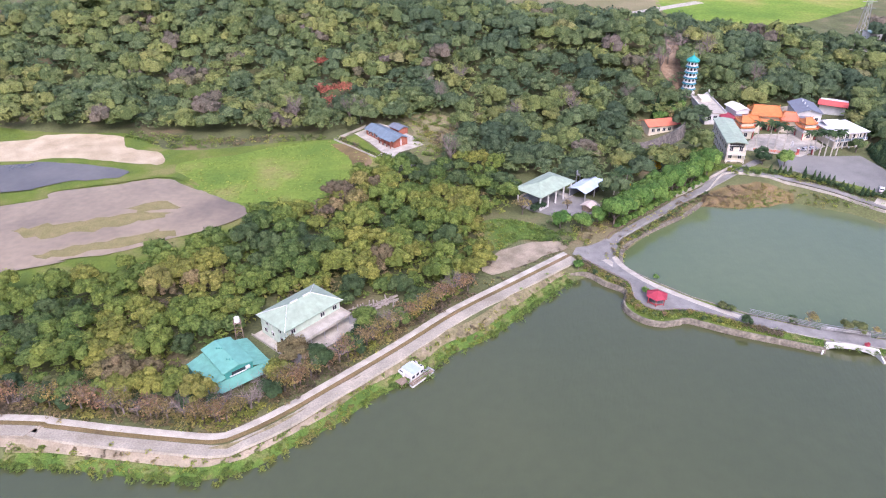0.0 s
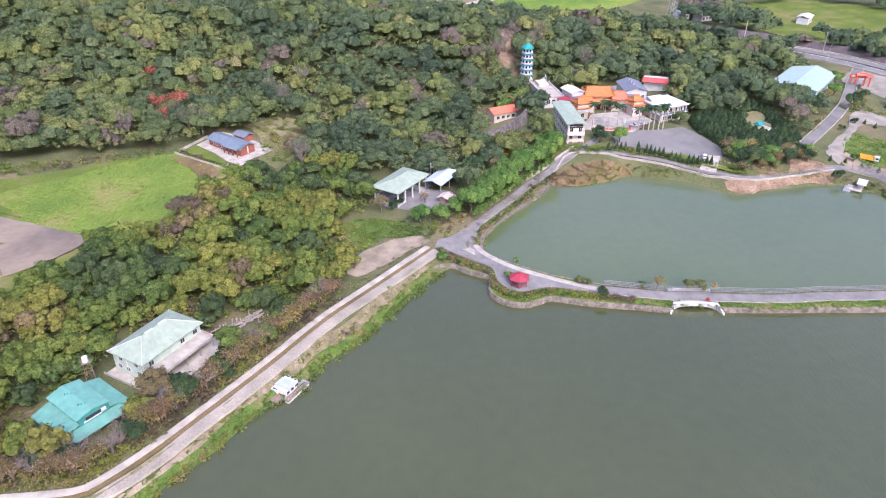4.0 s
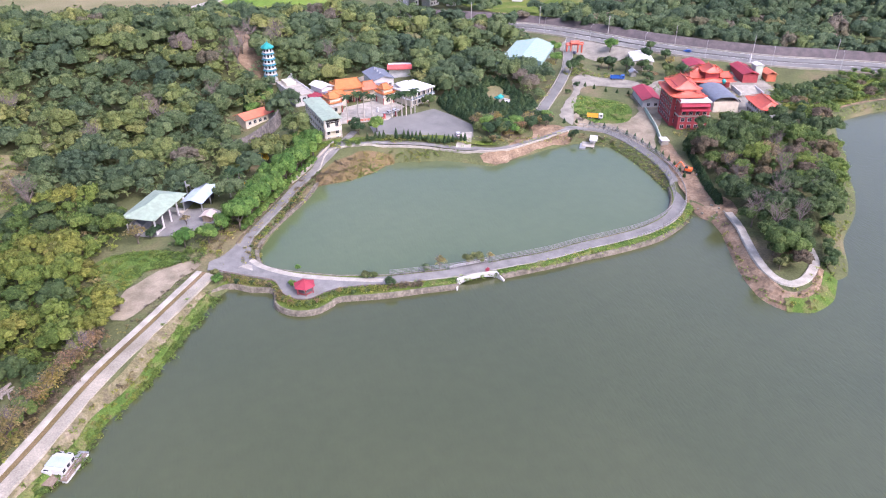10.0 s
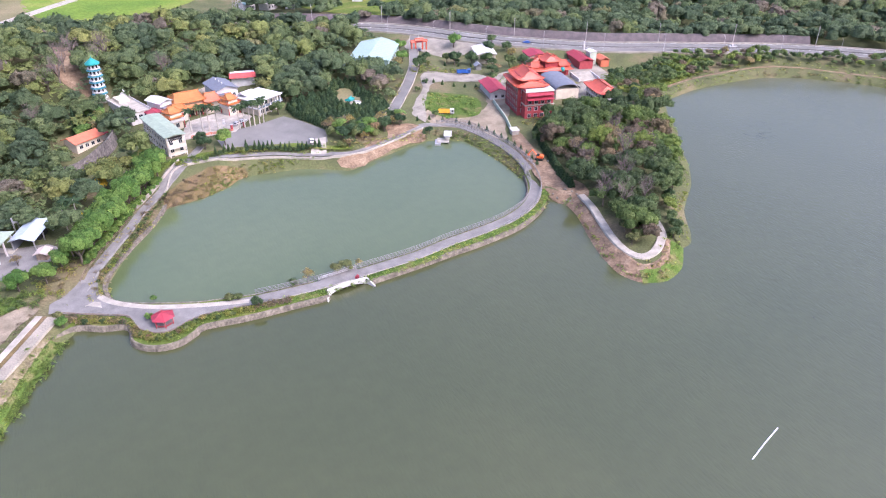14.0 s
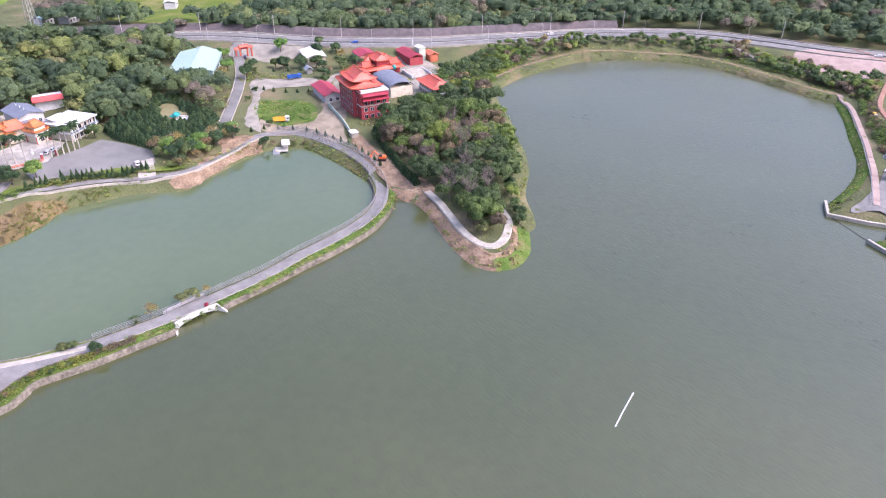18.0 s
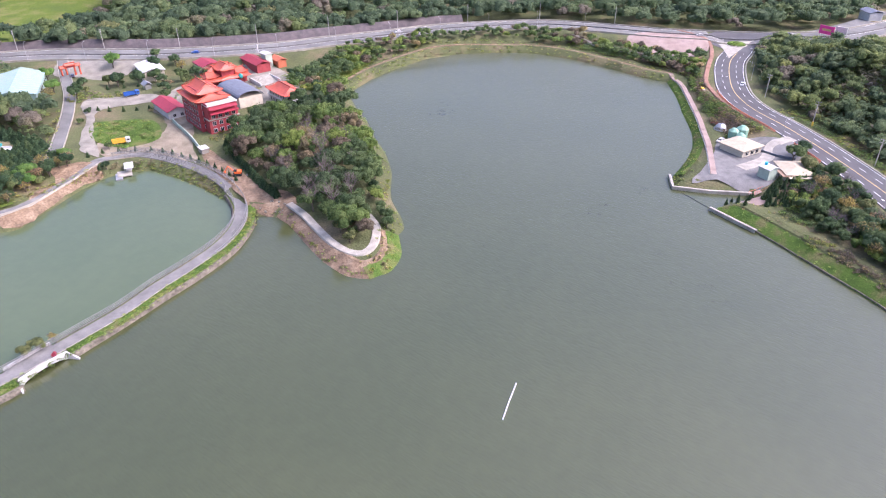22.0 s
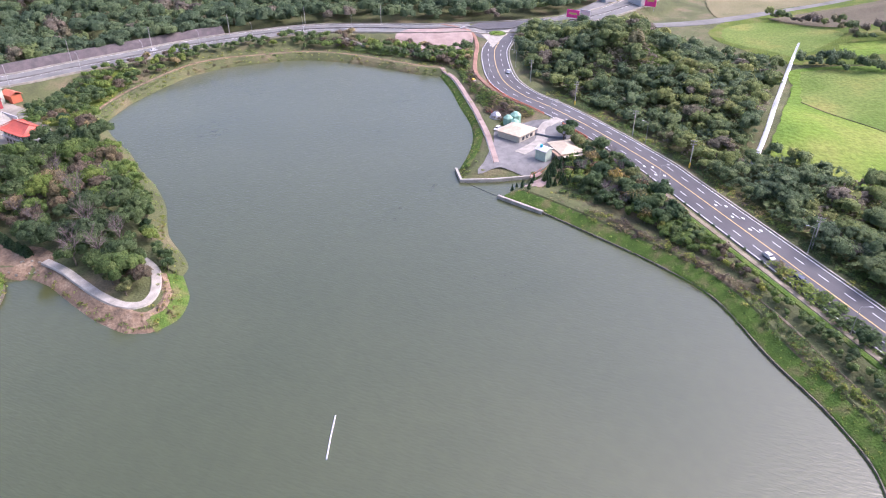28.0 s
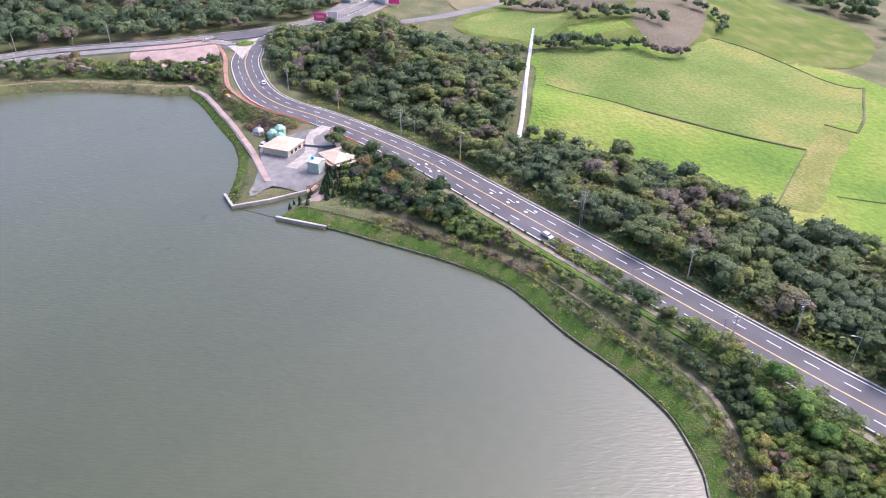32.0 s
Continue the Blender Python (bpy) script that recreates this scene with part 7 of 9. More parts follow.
OLD_LOG = stuff_of("weathered_log", (0.20, 0.17, 0.14), (0.36, 0.32, 0.27), 1.5, 9.0, 0.95, 0.4, source="object")
logs = np.random.default_rng(12)
for i in range(44):
    x, y = -25.5 + 0.26 * i + logs.uniform(-1.2, 1.2), 163.5 + 0.17 * i + logs.uniform(-2.2, 2.2)
    t = thing("log", pose(x, y, ground_at(x, y) + logs.uniform(0.1, 0.9), logs.uniform(-4, 4), 0, 28 + 70 * (i % 3 == 0) + logs.uniform(-8, 8)), "weathered grey brown log in a loose pile", "log", "pile of old logs")
    part("stem", rod((-logs.uniform(1.2, 2.0), 0, 0.15), (logs.uniform(1.2, 2.0), 0, 0.15), 0.2, 6, 0.2), OLD_LOG, t)

# brick house in its walled garden
patch("house_drive", [(-41, 306), (-33, 296), (-26.5, 285), (-18, 275), (-13.5, 270), (-11.5, 272), (-20, 284), (-8.5, 293.5), (-14, 303), (-21, 311), (-30, 318)], CONCRETE, "pale concrete yard and drive of the brick house", "yard", 0.3, rough=0.1, curved=False)
patch("house_lawn", [(-48.5, 299.5), (-29, 280.5), (-27, 284.5), (-40, 305)], GRASS, "small clipped lawn in the walled garden", "lawn", 0.3, rough=0.0, curved=False)
t = site("house", -25.6, 299.8, -49, "single storey red brick house with a weathered blue roof", "house", 0.3)
part("wall", box(21, 7.4, 4.2, 0, 0, -1.2), BRICK, t)
part("roof", gable_roof(21.4, 7.8, 3.0, 1.7, 0.6), BLUE_ROOF, t)
for x in (-10.4, 10.4):
    part("gable_wall", gable_end(7.4, 2.9, 3.0, 1.5, x), BRICK, t)
window_row(t, span(7, 19)[:4], -3.7, 0.9, 1.1, 1.2, out=-1)
part("porch_roof", gable_roof(9, 9.4, 2.9, 1.5, 0.4), BLUE_ROOF, t, at=pose(5.6, -1.0, 0.25))
columns(t, [(x, -5.2) for x in (1.4, 4.2, 7.0, 9.8)], 2.8, 0.18, BRICK, True)
part("pilaster", box(0.3, 0.5, 3.2, 10.6, 0, 0), WHITE, t)
t = site("outbuilding", -20.5, 308, -49, "grey roofed outbuilding behind the brick house", "house", 0.2)
part("wall", box(7, 5, 3.6, 0, 0, -1), BRICK, t)
part("roof", gable_roof(7.4, 5.4, 2.6, 1.1, 0.4), SLATE, t)
GARDEN = np.array([(-36.5, 314), (-49.5, 299), (-28.3, 278.4), (-26.6, 282.4)], float)
for a, b in zip(GARDEN, GARDEN[1:]):
    line = np.linspace(a, b, 8)
    me, _ = strip("garden_wall", line, [(0.12, -0.5), (0.12, 1.1), (-0.12, 1.1), (-0.12, -0.5)], None)
    tagged(part("garden_wall", me, CONCRETE), "pale rendered garden wall", "wall", kind="structure")
for i in range(16):
    plant("bush", -46.5 + 1.15 * i, 299.4 - 1.12 * i, 0.75, "clipped hedge shrub inside the garden wall", "bush", "hedge of the brick house")

# open shelter
t = site("shelter", 38.6, 238.6, 45, "open sided shelter with a pale green hipped roof on white posts", "shelter")
part("floor", box(20, 12, 0.9, 0, 0, -0.75), CONCRETE, t)
part("roof", hip_roof(19.6, 11, 6, 2.2, 0.8), PALE_GREEN, t)
columns(t, [(x, y) for x in (-9.4, -4.7, 0, 4.7, 9.4) for y in (-5.2, 5.2)], 6, 0.22, WHITE, True)
part("back_wall", box(8, 0.2, 2.8, -4.5, 4.9, 0.1), CREAM, t)
part("low_wall", box(4.5, 0.2, 1.0, -6.8, -5.2, 0.1), WHITE, t)
part("store", box(5, 4, 2.4, -6, 2.4, 0.1), SLATE, t)
patch("shelter_yard", [(28, 236), (36, 226), (50, 224), (58, 230), (57, 238), (48, 242), (42, 247)], WALK, "bare grey yard round the shelter", "yard", 0.2)
t = site("barn", 55.5, 243.5, 48, "open barn with a pale blue sheet roof", "shed")
part("roof", gable_roof(14.6, 7.4, 4.0, 1.2, 0.4), paint("pale_blue_sheet", (0.40, 0.47, 0.54), 0.5), t)
columns(t, [(x, y) for x in (-6.8, 0, 6.8) for y in (-3.4, 3.4)], 4, 0.16, STEEL, True)
part("wall", box(13, 0.2, 3.4, 0, 3.3, 0), SLATE, t)
# solid box whose colour holds the shade inside the barn
part("store", box(5.5, 5, 2.4, 3, 0.4, 0), DARK, t)
t = site("hut", 53.6, 229.4, 48, "small timber hut with a pale brown roof", "hut")
part("wall", box(3.6, 3, 2.6, 0, 0, -0.3), WOOD, t)
part("roof", gable_roof(4, 3.6, 2.4, 0.8, 0.4), paint("pale_brown_sheet", (0.45, 0.38, 0.32), 0.7), t)
t = site("water_tank", 53.5, 251.5, 0, "small white water tank on a stand", "tank")
columns(t, [(-0.7, -0.7), (0.7, -0.7), (-0.7, 0.7), (0.7, 0.7)], 4.6, 0.09, STEEL)
part("tank", rod((0, 0, 4.6), (0, 0, 6.2), 0.9, 12), WHITE, t)

# ---- temple on the hill foot ----
t = thing("pagoda", pose(123.6, 343.2, ground_at(123.6, 343.2)), "slender white octagonal pagoda with teal tiled eaves", "pagoda")
TEAL_TILE = paint("teal_glazed_tile", (0.03, 0.27, 0.245), 0.4)
BLUE_TILE = paint("blue_green_trim", (0.045, 0.20, 0.25), 0.5)


def octagon(r0, r1, z0, z1, n=8):
    return rod((0, 0, z0), (0, 0, z1), r0, n, r1)


part("base", octagon(3.8, 3.8, -1.5, 0.5), CONCRETE, t)
for i in range(6):
    z, r = 0.5 + 2.75 * i, 2.75 - 0.09 * i
    s = part("storey", octagon(r, r, z, z + 2.3), WHITE, t)
    for k in range(8):
        a = math.pi / 8 + k * math.pi / 4
        # dark panels paint the shade within each storey's openings
        part("opening_shade", box(0.9, 0.12, 1.3, 0, r * 0.925, z + 0.6), DARK, s, at=pose(0, 0, 0, 0, 0, math.degrees(a)))
    part("balcony", octagon(r + 0.65, r + 0.65, z + 0.1, z + 0.55), WHITE, s)
    part("eave", octagon(r + 1.0, r - 0.1, z + 2.2, z + 2.8), BLUE_TILE if i < 5 else TEAL_TILE, t)
part("roof", octagon(3.4, 0.25, 16.9, 19.2), TEAL_TILE, t)
part("spire", rod((0, 0, 19.1), (0, 0, 20.8), 0.22, 8, 0.05), TEAL_TILE, t)

t = site("stupa", 132.6, 338.5, 0, "small white domed stupa", "stupa")
part("plinth", octagon(3.2, 2.8, -1, 1.2, 12), WHITE, t)
bm = bmesh.new()
bmesh.ops.create_uvsphere(bm, u_segments=16, v_segments=10, radius=2.4)
bmesh.ops.scale(bm, verts=bm.verts[:], vec=(1, 1, 0.9))
bmesh.ops.translate(bm, verts=bm.verts[:], vec=(0, 0, 2.2))
part("dome", bm, WHITE, t)
part("spire", octagon(0.7, 0.1, 4.2, 5.6, 10), WHITE, t)

t = site("hall", 128, 325, 88, "low white hall with a flat white roof and parapets", "hall")
part("wall", box(25, 9, 7.5, 0, 0, -2.5), WHITE, t)
part("roof", box(26, 10, 0.3, 0, 0, 5.0), CONCRETE, t)
for y in (-4.8, 4.8):
    part("parapet", box(26, 0.3, 0.7, 0, y, 5.3), WHITE, t)
part("roof_house", box(7, 5, 1.6, 7, 0, 5.3, 0.1), CREAM, t)
window_row(t, span(3, 8), -12.5, 1.8, 1.6, 2.0, "x", -1)
t = site("annex", 132.5, 310, 88, "annex with a crimson sheet roof", "annex")
part("wall", box(7, 5, 6, 0, 0, -1.5), CREAM, t)
part("roof", gable_roof(7.4, 5.6, 4.6, 0.9), CRIMSON, t)

t = site("dormitory", 122.3, 281, 82, "long cream three storey dormitory with a pale green roof", "building")
part("wall", box(28.5, 7.2, 11.4, 0, 0, -3.4), CREAM, t)
part("roof", gable_roof(29.6, 7.6, 8.6, 0.6, 0.5), PALE_GREEN, t)
for z in (-1.4, 1.8, 5.0):
    window_row(t, span(8, 26), 3.6, z, 1.1, 1.4, out=1)
    window_row(t, span(8, 26), -3.6, z, 1.1, 1.4, out=-1)
    window_row(t, (-1.9, 1.9), -14.25, z, 1.3, 1.7, "x", -1)
# flat dark panel paints the shaded recess below the roof
part("loggia_shade", box(0.3, 5.8, 1.5, -14.2, 0, 6.6), DARK, t)
for z in (0.6, 3.9, 7.2):
    part("band", box(28.7, 7.4, 0.25, 0, 0, z), WHITE, t)
part("balcony", box(1.8, 7.2, 0.3, -15.0, 0, 3.7), WHITE, t)
part("balcony_wall", box(0.2, 7.2, 0.9, -15.8, 0, 4.0), CREAM, t)
part("porch", box(4.5, 5, 2.8, -9.5, 6.0, -1.5), SLATE, t)
for y in (-3.4, 3.4):
    part("balcony_post", rod((-15.7, y, -2), (-15.7, y, 8.2), 0.15, 6), WHITE, t)
t = site("house", 99.4, 307.6, 14, "hillside house with a salmon orange tiled roof", "house")
part("wall", box(12.4, 8, 6.5, 0, 0, -2.5), CREAM, t)
part("roof", gable_roof(13, 8.6, 4.0, 1.8, 0.6), SALMON, t)
for x in (-6.1, 6.1):
    part("gable_wall", gable_end(8, 3.8, 3.9, 1.6, x), CREAM, t)
window_row(t, span(4, 11), -4, 1.2, 1.4, 1.4, out=-1)
t = site("annex", 108.5, 309.5, 14, "small annex with a crimson roof", "annex")
part("wall", box(4.5, 5, 5.5, 0, 0, -2.5), WHITE, t)
part("roof", gable_roof(5, 5.6, 3.0, 1.0), CRIMSON, t)
ROCK = smooth_line([(76, 281), (86, 282), (95, 285), (103, 290), (109, 298), (112, 306)], 2)
me, _ = strip("retaining_wall", ROCK, [(0.8, 5.6), (0.2, 5.6), (-0.8, -1.5)], None)
tagged(part("retaining_wall", me, stuff_of("stained_rock_wall", (0.09, 0.085, 0.08), (0.24, 0.215, 0.19), 0.3, 1.2, 0.95, 0.6, grime=0.6)), "high stained grey retaining wall", "wall", kind="structure")


for line, h in (([(148, 322), (160, 325), (173, 329)], 2.6), ([(160, 330), (170, 333), (181, 336)], 2.2)):
    me, _ = strip("terrace_retaining_wall", smooth_line(line, 2), [(0.3, -1.0), (0.3, h), (-0.3, h), (-0.5, -2.0)], None)
    tagged(part("terrace_retaining_wall", me, CONCRETE), "weathered concrete terrace wall behind the temple", "wall", kind="structure")
patch("bare_slope", [(113, 366), (116, 352), (120, 345), (127, 362), (133, 378), (128, 392), (117, 393)], SOIL, "bare reddish brown slope above the pagoda", "soil", 0.3)


def gate_tower(x, y, turn, h, w, d, label):
    t = site("bell_tower", x, y, turn, label, "tower", group="bell towers of the temple")
    part("body", box(w, d, h + 1, 0, 0, -1), CREAM, t)
    window_row(t, (0,), -d / 2, 1.2, 1.5, 1.8, out=-1)
    part("balcony", box(w + 1.6, d + 1.6, 0.3, 0, 0, h * 0.55), WHITE, t)
    part("parapet", box(w + 1.6, 0.2, 0.9, 0, -d / 2 - 0.7, h * 0.55 + 0.3), WHITE, t)
    part("parapet", box(0.2, d + 1.6, 0.9, -w / 2 - 0.7, 0, h * 0.55 + 0.3), WHITE, t)
    columns(t, [(a * (w / 2 + 0.4), b * (d / 2 + 0.4)) for a in (-1, 1) for b in (-1, 1)], h, 0.2, RED_WALL)
    put_temple_roof(t, w + 0.6, d + 0.6, h * 0.82, 1.2, ORANGE_ROOF, ORANGE_ROOF, 0.9, 0.6, 0.5)
    put_temple_roof(t, w * 0.8, d * 0.8, h + 0.6, 2.0, ORANGE_ROOF, ORANGE_ROOF, 0.9, 0.45, 0.6)
    part("upper_storey", box(w * 0.75, d * 0.75, 1.6, 0, 0, h - 0.8), RED_WALL, t)
    return t


gate_tower(134.4, 296, 4, 7, 5.6, 6.2, "cream bell tower with two golden roofs")
gate_tower(161.4, 293.6, 4, 7, 5.0, 5.4, "cream drum tower with two golden roofs")
t = site("main_hall", 149.8, 311, -14, "main temple hall with a golden glazed roof", "temple")
part("wall", box(13, 10, 9.2, 0, 0, -2), CREAM, t)
put_temple_roof(t, 12, 10, 7.4, 3.0, ORANGE_ROOF, ORANGE_ROOF, 1.4, 0.72, 0.7)
columns(t, [(x, -7.4) for x in span(6, 18)], 6, 0.28, RED_WALL)
part("portico_roof", swept_roof(17, 3.6, 5.0, 1.4, 0.9, 0.9, 0.6), ORANGE_ROOF, t, at=pose(0, -7.0, 0))
for x in span(3, 12):
    part("door", box(2.2, 0.15, 3.2, x, -5.08, 0), DARK, t)
t = site("side_hall", 158.6, 305.5, -14, "side hall with an orange red glazed roof", "temple")
part("wall", box(7, 9, 8.5, 0, 0, -2), CREAM, t)
put_temple_roof(t, 7, 9, 6.6, 2.4, SALMON, ORANGE_ROOF, 1.0, 0.5, 0.6)
t = site("side_hall", 141.5, 304.5, -14, "side hall with a golden roof and red posts", "temple")
part("wall", box(6, 7, 7, 0, 0, -2), CREAM, t)
put_temple_roof(t, 6, 7, 5.2, 1.8, ORANGE_ROOF, ORANGE_ROOF, 0.9, 0.5, 0.5)
t = site("residence", 138.3, 315, 100, "white gabled residence behind the bell tower", "building")
part("wall", box(9.4, 6.4, 10, 0, 0, -2), WHITE, t)
part("roof", gable_roof(10, 6.8, 8.0, 1.2, 0.5), WHITE, t)
part("flat_roof", box(6, 6.6, 0.3, -7.5, 0, 6.0), SLATE, t)
part("lower_wall", box(5.6, 6.2, 8, -7.5, 0, -2), WHITE, t)
window_row(t, (-2, 1.5), -10.3, 3.2, 1.2, 1.3, "x", -1)
t = site("library", 170, 315, 80, "tall pale building with a grey slate gable roof", "building")
part("wall", box(15.8, 10.6, 11, 0, 0, -2), WHITE, t)
part("roof", gable_roof(16.6, 11, 9.0, 2.0, 0.5), SLATE, t)
for x in (-7.8, 7.8):
    part("gable_wall", gable_end(10.6, 8.9, 8.9, 1.9, x), WHITE, t)
for k in (-4, 0, 4):
    part("roof_vent", rod((k, 0.6, 10.6), (k, 0.6, 11.6), 0.3, 8), WHITE, t)
window_row(t, span(4, 9), -7.9, 5.6, 1.2, 1.3, "x", -1)
t = site("kitchen", 164.8, 302, 84, "flat roofed grey kitchen wing", "building")
part("wall", box(7, 6.4, 8.6, 0, 0, -2), WHITE, t)
part("roof", box(7.6, 7, 0.3, 0, 0, 6.6), SLATE, t)
t = site("guest_house", 174.1, 289.2, 12, "white roofed guest house with verandas", "building")
part("wall", box(13.4, 12.6, 8.6, 0, 0, -2), CREAM, t)
part("roof", hip_roof(15, 14, 6.9, 1.2, 0.8, 3.5), WHITE, t)
part("upper_roof", gable_roof(7, 5, 8.4, 0.9, 0.3), WHITE, t, at=pose(-3.5, 3.6, 0))
for z in (3.3, 6.5):
    part("veranda", box(16, 15, 0.3, 0, 0, z), WHITE, t)
for z in (3.6,):
    part("railing", box(16, 0.15, 0.9, 0, -7.4, z), BLUE_ROOF, t)
    part("railing", box(0.15, 15, 0.9, 7.9, 0, z), BLUE_ROOF, t)
columns(t, [(x, -7.3) for x in span(5, 17)] + [(7.8, y) for y in (-3.5, 0, 3.5, 7)], 6.6, 0.18, WHITE, True)
for z in (0.8, 4.2):
    window_row(t, span(4, 12), -6.3, z, 1.6, 1.7, out=-1)
    window_row(t, span(4, 11), 6.7, z, 1.6, 1.7, "x", 1)
t = site("house", 190.8, 329, -31, "small house with a red sheet roof above the temple", "house")
part("wall", box(11.5, 8, 5.5, 0, -1, -1.5), WHITE, t)
part("roof", gable_roof(12, 7, 4.6, 1.4), paint("faded_red_sheet", (0.46, 0.085, 0.07), 0.6), t, at=pose(0, -3.0, 0))
part("white_roof", box(12.4, 5.4, 0.3, 0, 2.4, 4.3, 0.05), WHITE, t)
t = site("spirit_statue", 151.6, 283.6, 0, "plain white stone statue on a plinth", "statue")
part("figure", rod((0, 0, 0), (0, 0, 2.6), 0.75, 8, 0.4), WHITE, t)
for i, x in enumerate((150.5, 156.5)):
    t = site("gate_post", x, 275.4 - 0.4 * i, 0, "red stone gate post at the forecourt", "gate post", group="gate posts")
    part("shaft", box(0.8, 0.8, 2.6, 0, 0, -0.2, 0.06), RED_WALL, t)
    part("cap", box(1.1, 1.1, 0.35, 0, 0, 2.4, 0.08), WHITE, t)
rail_run("court_balustrade", np.array([(133, 279), (140, 277), (147, 274), (150, 273.3)], float), height(np.array([133, 140, 147, 150.0]), np.array([279, 277, 274, 273.3])) + 0.3, "low red and white balustrade of the forecourt", "", 1.0, 1.4, (0.45, 0.95), 0.12, 0, SALMON)

# ornate grave garden ringed by a hedge
patch("grave_lawn", [(215.5, 286), (227, 292), (225, 280), (221, 265), (209, 257.5), (203.5, 262.6), (207, 274)], DRY, "yellowish lawn round an ornate grave", "lawn", 0.3)
t = site("grave_shrine", 212.5, 267.5, 22, "small grave shrine with a green tiled roof", "grave")
part("base", box(7, 6, 0.7, 0, -0.5, -0.2), WHITE, t)
part("wall", box(3.2, 2, 2.2, 0, 1.2, 0.4), CONCRETE, t)
put_temple_roof(t, 3.4, 2.4, 2.5, 0.9, TEAL_TILE, TEAL_TILE, 0.5, 0.6, 0.25, 0, 1.2)
for a in (-1, 1):
    part("side_wall", box(0.4, 5, 0.9, a * 3.3, -0.5, 0.3, 0.05), WHITE, t)
# sports hall by the highway
t = site("sports_hall", 267.6, 312.5, 38, "large hall with a pale cyan sheet roof", "hall")
part("wall", box(38, 22, 9, 0, 0, -2), CYAN_ROOF, t)
part("roof", gable_roof(38.6, 22.6, 7.0, 2.2, 0.5), CYAN_ROOF, t)
for x in (-18.9, 18.9):
    part("gable_wall", gable_end(22, 6.8, 6.9, 2.1, x), CYAN_ROOF, t)
for i in range(12):
    part("roof_seam", rod((-18 + 3.3 * i, -11.6, 7.08), (-18 + 3.3 * i, 0, 9.26), 0.05, 3), WHITE, t)
    part("roof_seam", rod((-18 + 3.3 * i, 11.6, 7.08), (-18 + 3.3 * i, 0, 9.26), 0.05, 3), WHITE, t)
window_row(t, span(8, 36), -11, 3.6, 2.0, 1.0, out=-1)
part("side_shed", box(10, 6, 3.6, -10, 14, 0), CYAN_ROOF, t)
part("rear_roof", gable_roof(9, 10, 6.0, 1.6), PALE_GREEN, t, at=pose(24, 1, 0))
part("rear_wall", box(8.6, 9.4, 6, 24, 1, 0), WHITE, t)
t = thing("memorial_arch", pose(304, 313, ground_at(304, 313), 0, 0, -24), "red and orange temple arch over the road", "arch")
t.matrix_world = t.matrix_world @ Matrix.Diagonal((0.85, 0.85, 0.85, 1))
for x in (-5.6, -2.6, 2.6, 5.6):
    part("pillar", box(0.9, 0.9, 6.5, x, 0, -0.5, 0.06), RED_ROOF, t)
part("beam", box(12.4, 0.8, 1.0, 0, 0, 5.0), RED_WALL, t)
put_temple_roof(t, 6, 1.4, 6.6, 1.2, RED_ROOF, RED_ROOF, 0.6, 0.8, 0.4)
for x in (-4.6, 4.6):
    put_temple_roof(t, 3, 1.2, 5.6, 1.0, RED_ROOF, RED_ROOF, 0.5, 0.7, 0.35, x, 0)

# ---- red temple on the headland's neck ----
MAIN = pose(266.3, 203, ground_at(266.3, 203), 0, 0, 57)
t = thing("temple_tower", MAIN, "five storey dark red temple tower with orange red swept roofs", "temple")
part("wall", box(18, 13.4, 15, 0, 0, -1.2), RED_WALL, t)
put_temple_roof(t, 18, 13.4, 13.6, 2.2, RED_ROOF, RED_ROOF, 1.5, 0.7, 0.7)
part("upper_wall", box(12, 8.6, 3.4, 0.5, 0, 13.6), RED_WALL, t)
put_temple_roof(t, 13, 9.6, 16.0, 3.6, RED_ROOF, RED_ROOF, 1.6, 0.68, 0.8, 0.5, 0)
for a in (-1, 1):
    part("gable_panel", box(0.2, 3.6, 1.4, 0.5 + a * 5.7, 0, 17.0), WHITE, t)
for z in (1.6, 4.6, 7.6, 10.6):
    window_row(t, span(6, 16.5), 6.7, z, 1.3, 1.6, out=1)
    window_row(t, span(4, 12), -9, z, 1.3, 1.6, "x", -1)
    window_row(t, span(6, 16.5), -6.7, z, 1.3, 1.6, out=-1)
for z in (3.8, 6.8, 9.8, 12.6):
    part("floor_band", box(18.3, 13.7, 0.3, 0, 0, z), paint("dark_brick_band", (0.22, 0.05, 0.05), 0.8), t)
front = thing("temple_wing", MAIN @ pose(-10.8, -2.0, -1.0), "dark red front wing with a white flat roof and crimson canopies", "temple")
part("wall", box(6.4, 13.6, 14.6, 0, 0, -1.2), RED_WALL, front)
part("roof", box(7.0, 14.2, 0.4, 0, 0, 13.4), WHITE, front)
part("parapet", box(6.8, 0.3, 0.8, 0, 6.9, 13.8), RED_WALL, front)
for z, o in ((12.2, 0.9), (10.4, 1.5)):
    bm = bmesh.new()
    f = bm.faces.new([bm.verts.new(p) for p in ((-3.1, -6.0, z + 0.7), (-3.1, 6.0, z + 0.7), (-4.1 - o, 6.6, z), (-4.1 - o, -6.6, z))])
    got = bmesh.ops.extrude_face_region(bm, geom=[f])
    bmesh.ops.translate(bm, verts=[g for g in got["geom"] if isinstance(g, bmesh.types.BMVert)], vec=(0, 0, -0.2))
    bmesh.ops.recalc_face_normals(bm, faces=bm.faces[:])
    part("canopy", bm, CRIMSON, front)
for z in (1.6, 4.8, 8.0):
    window_row(front, span(4, 12.4), -3.2, z, 1.5, 1.6, "x", -1)
part("ledge", box(7.6, 14.6, 0.35, 0, 0, 7.2), CONCRETE, front)
t = site("storehouse", 272.7, 228, 57, "low white storehouse with a crimson sheet roof", "building")
part("wall", box(19, 8.6, 4.8, 0, 0, -1), WHITE, t)
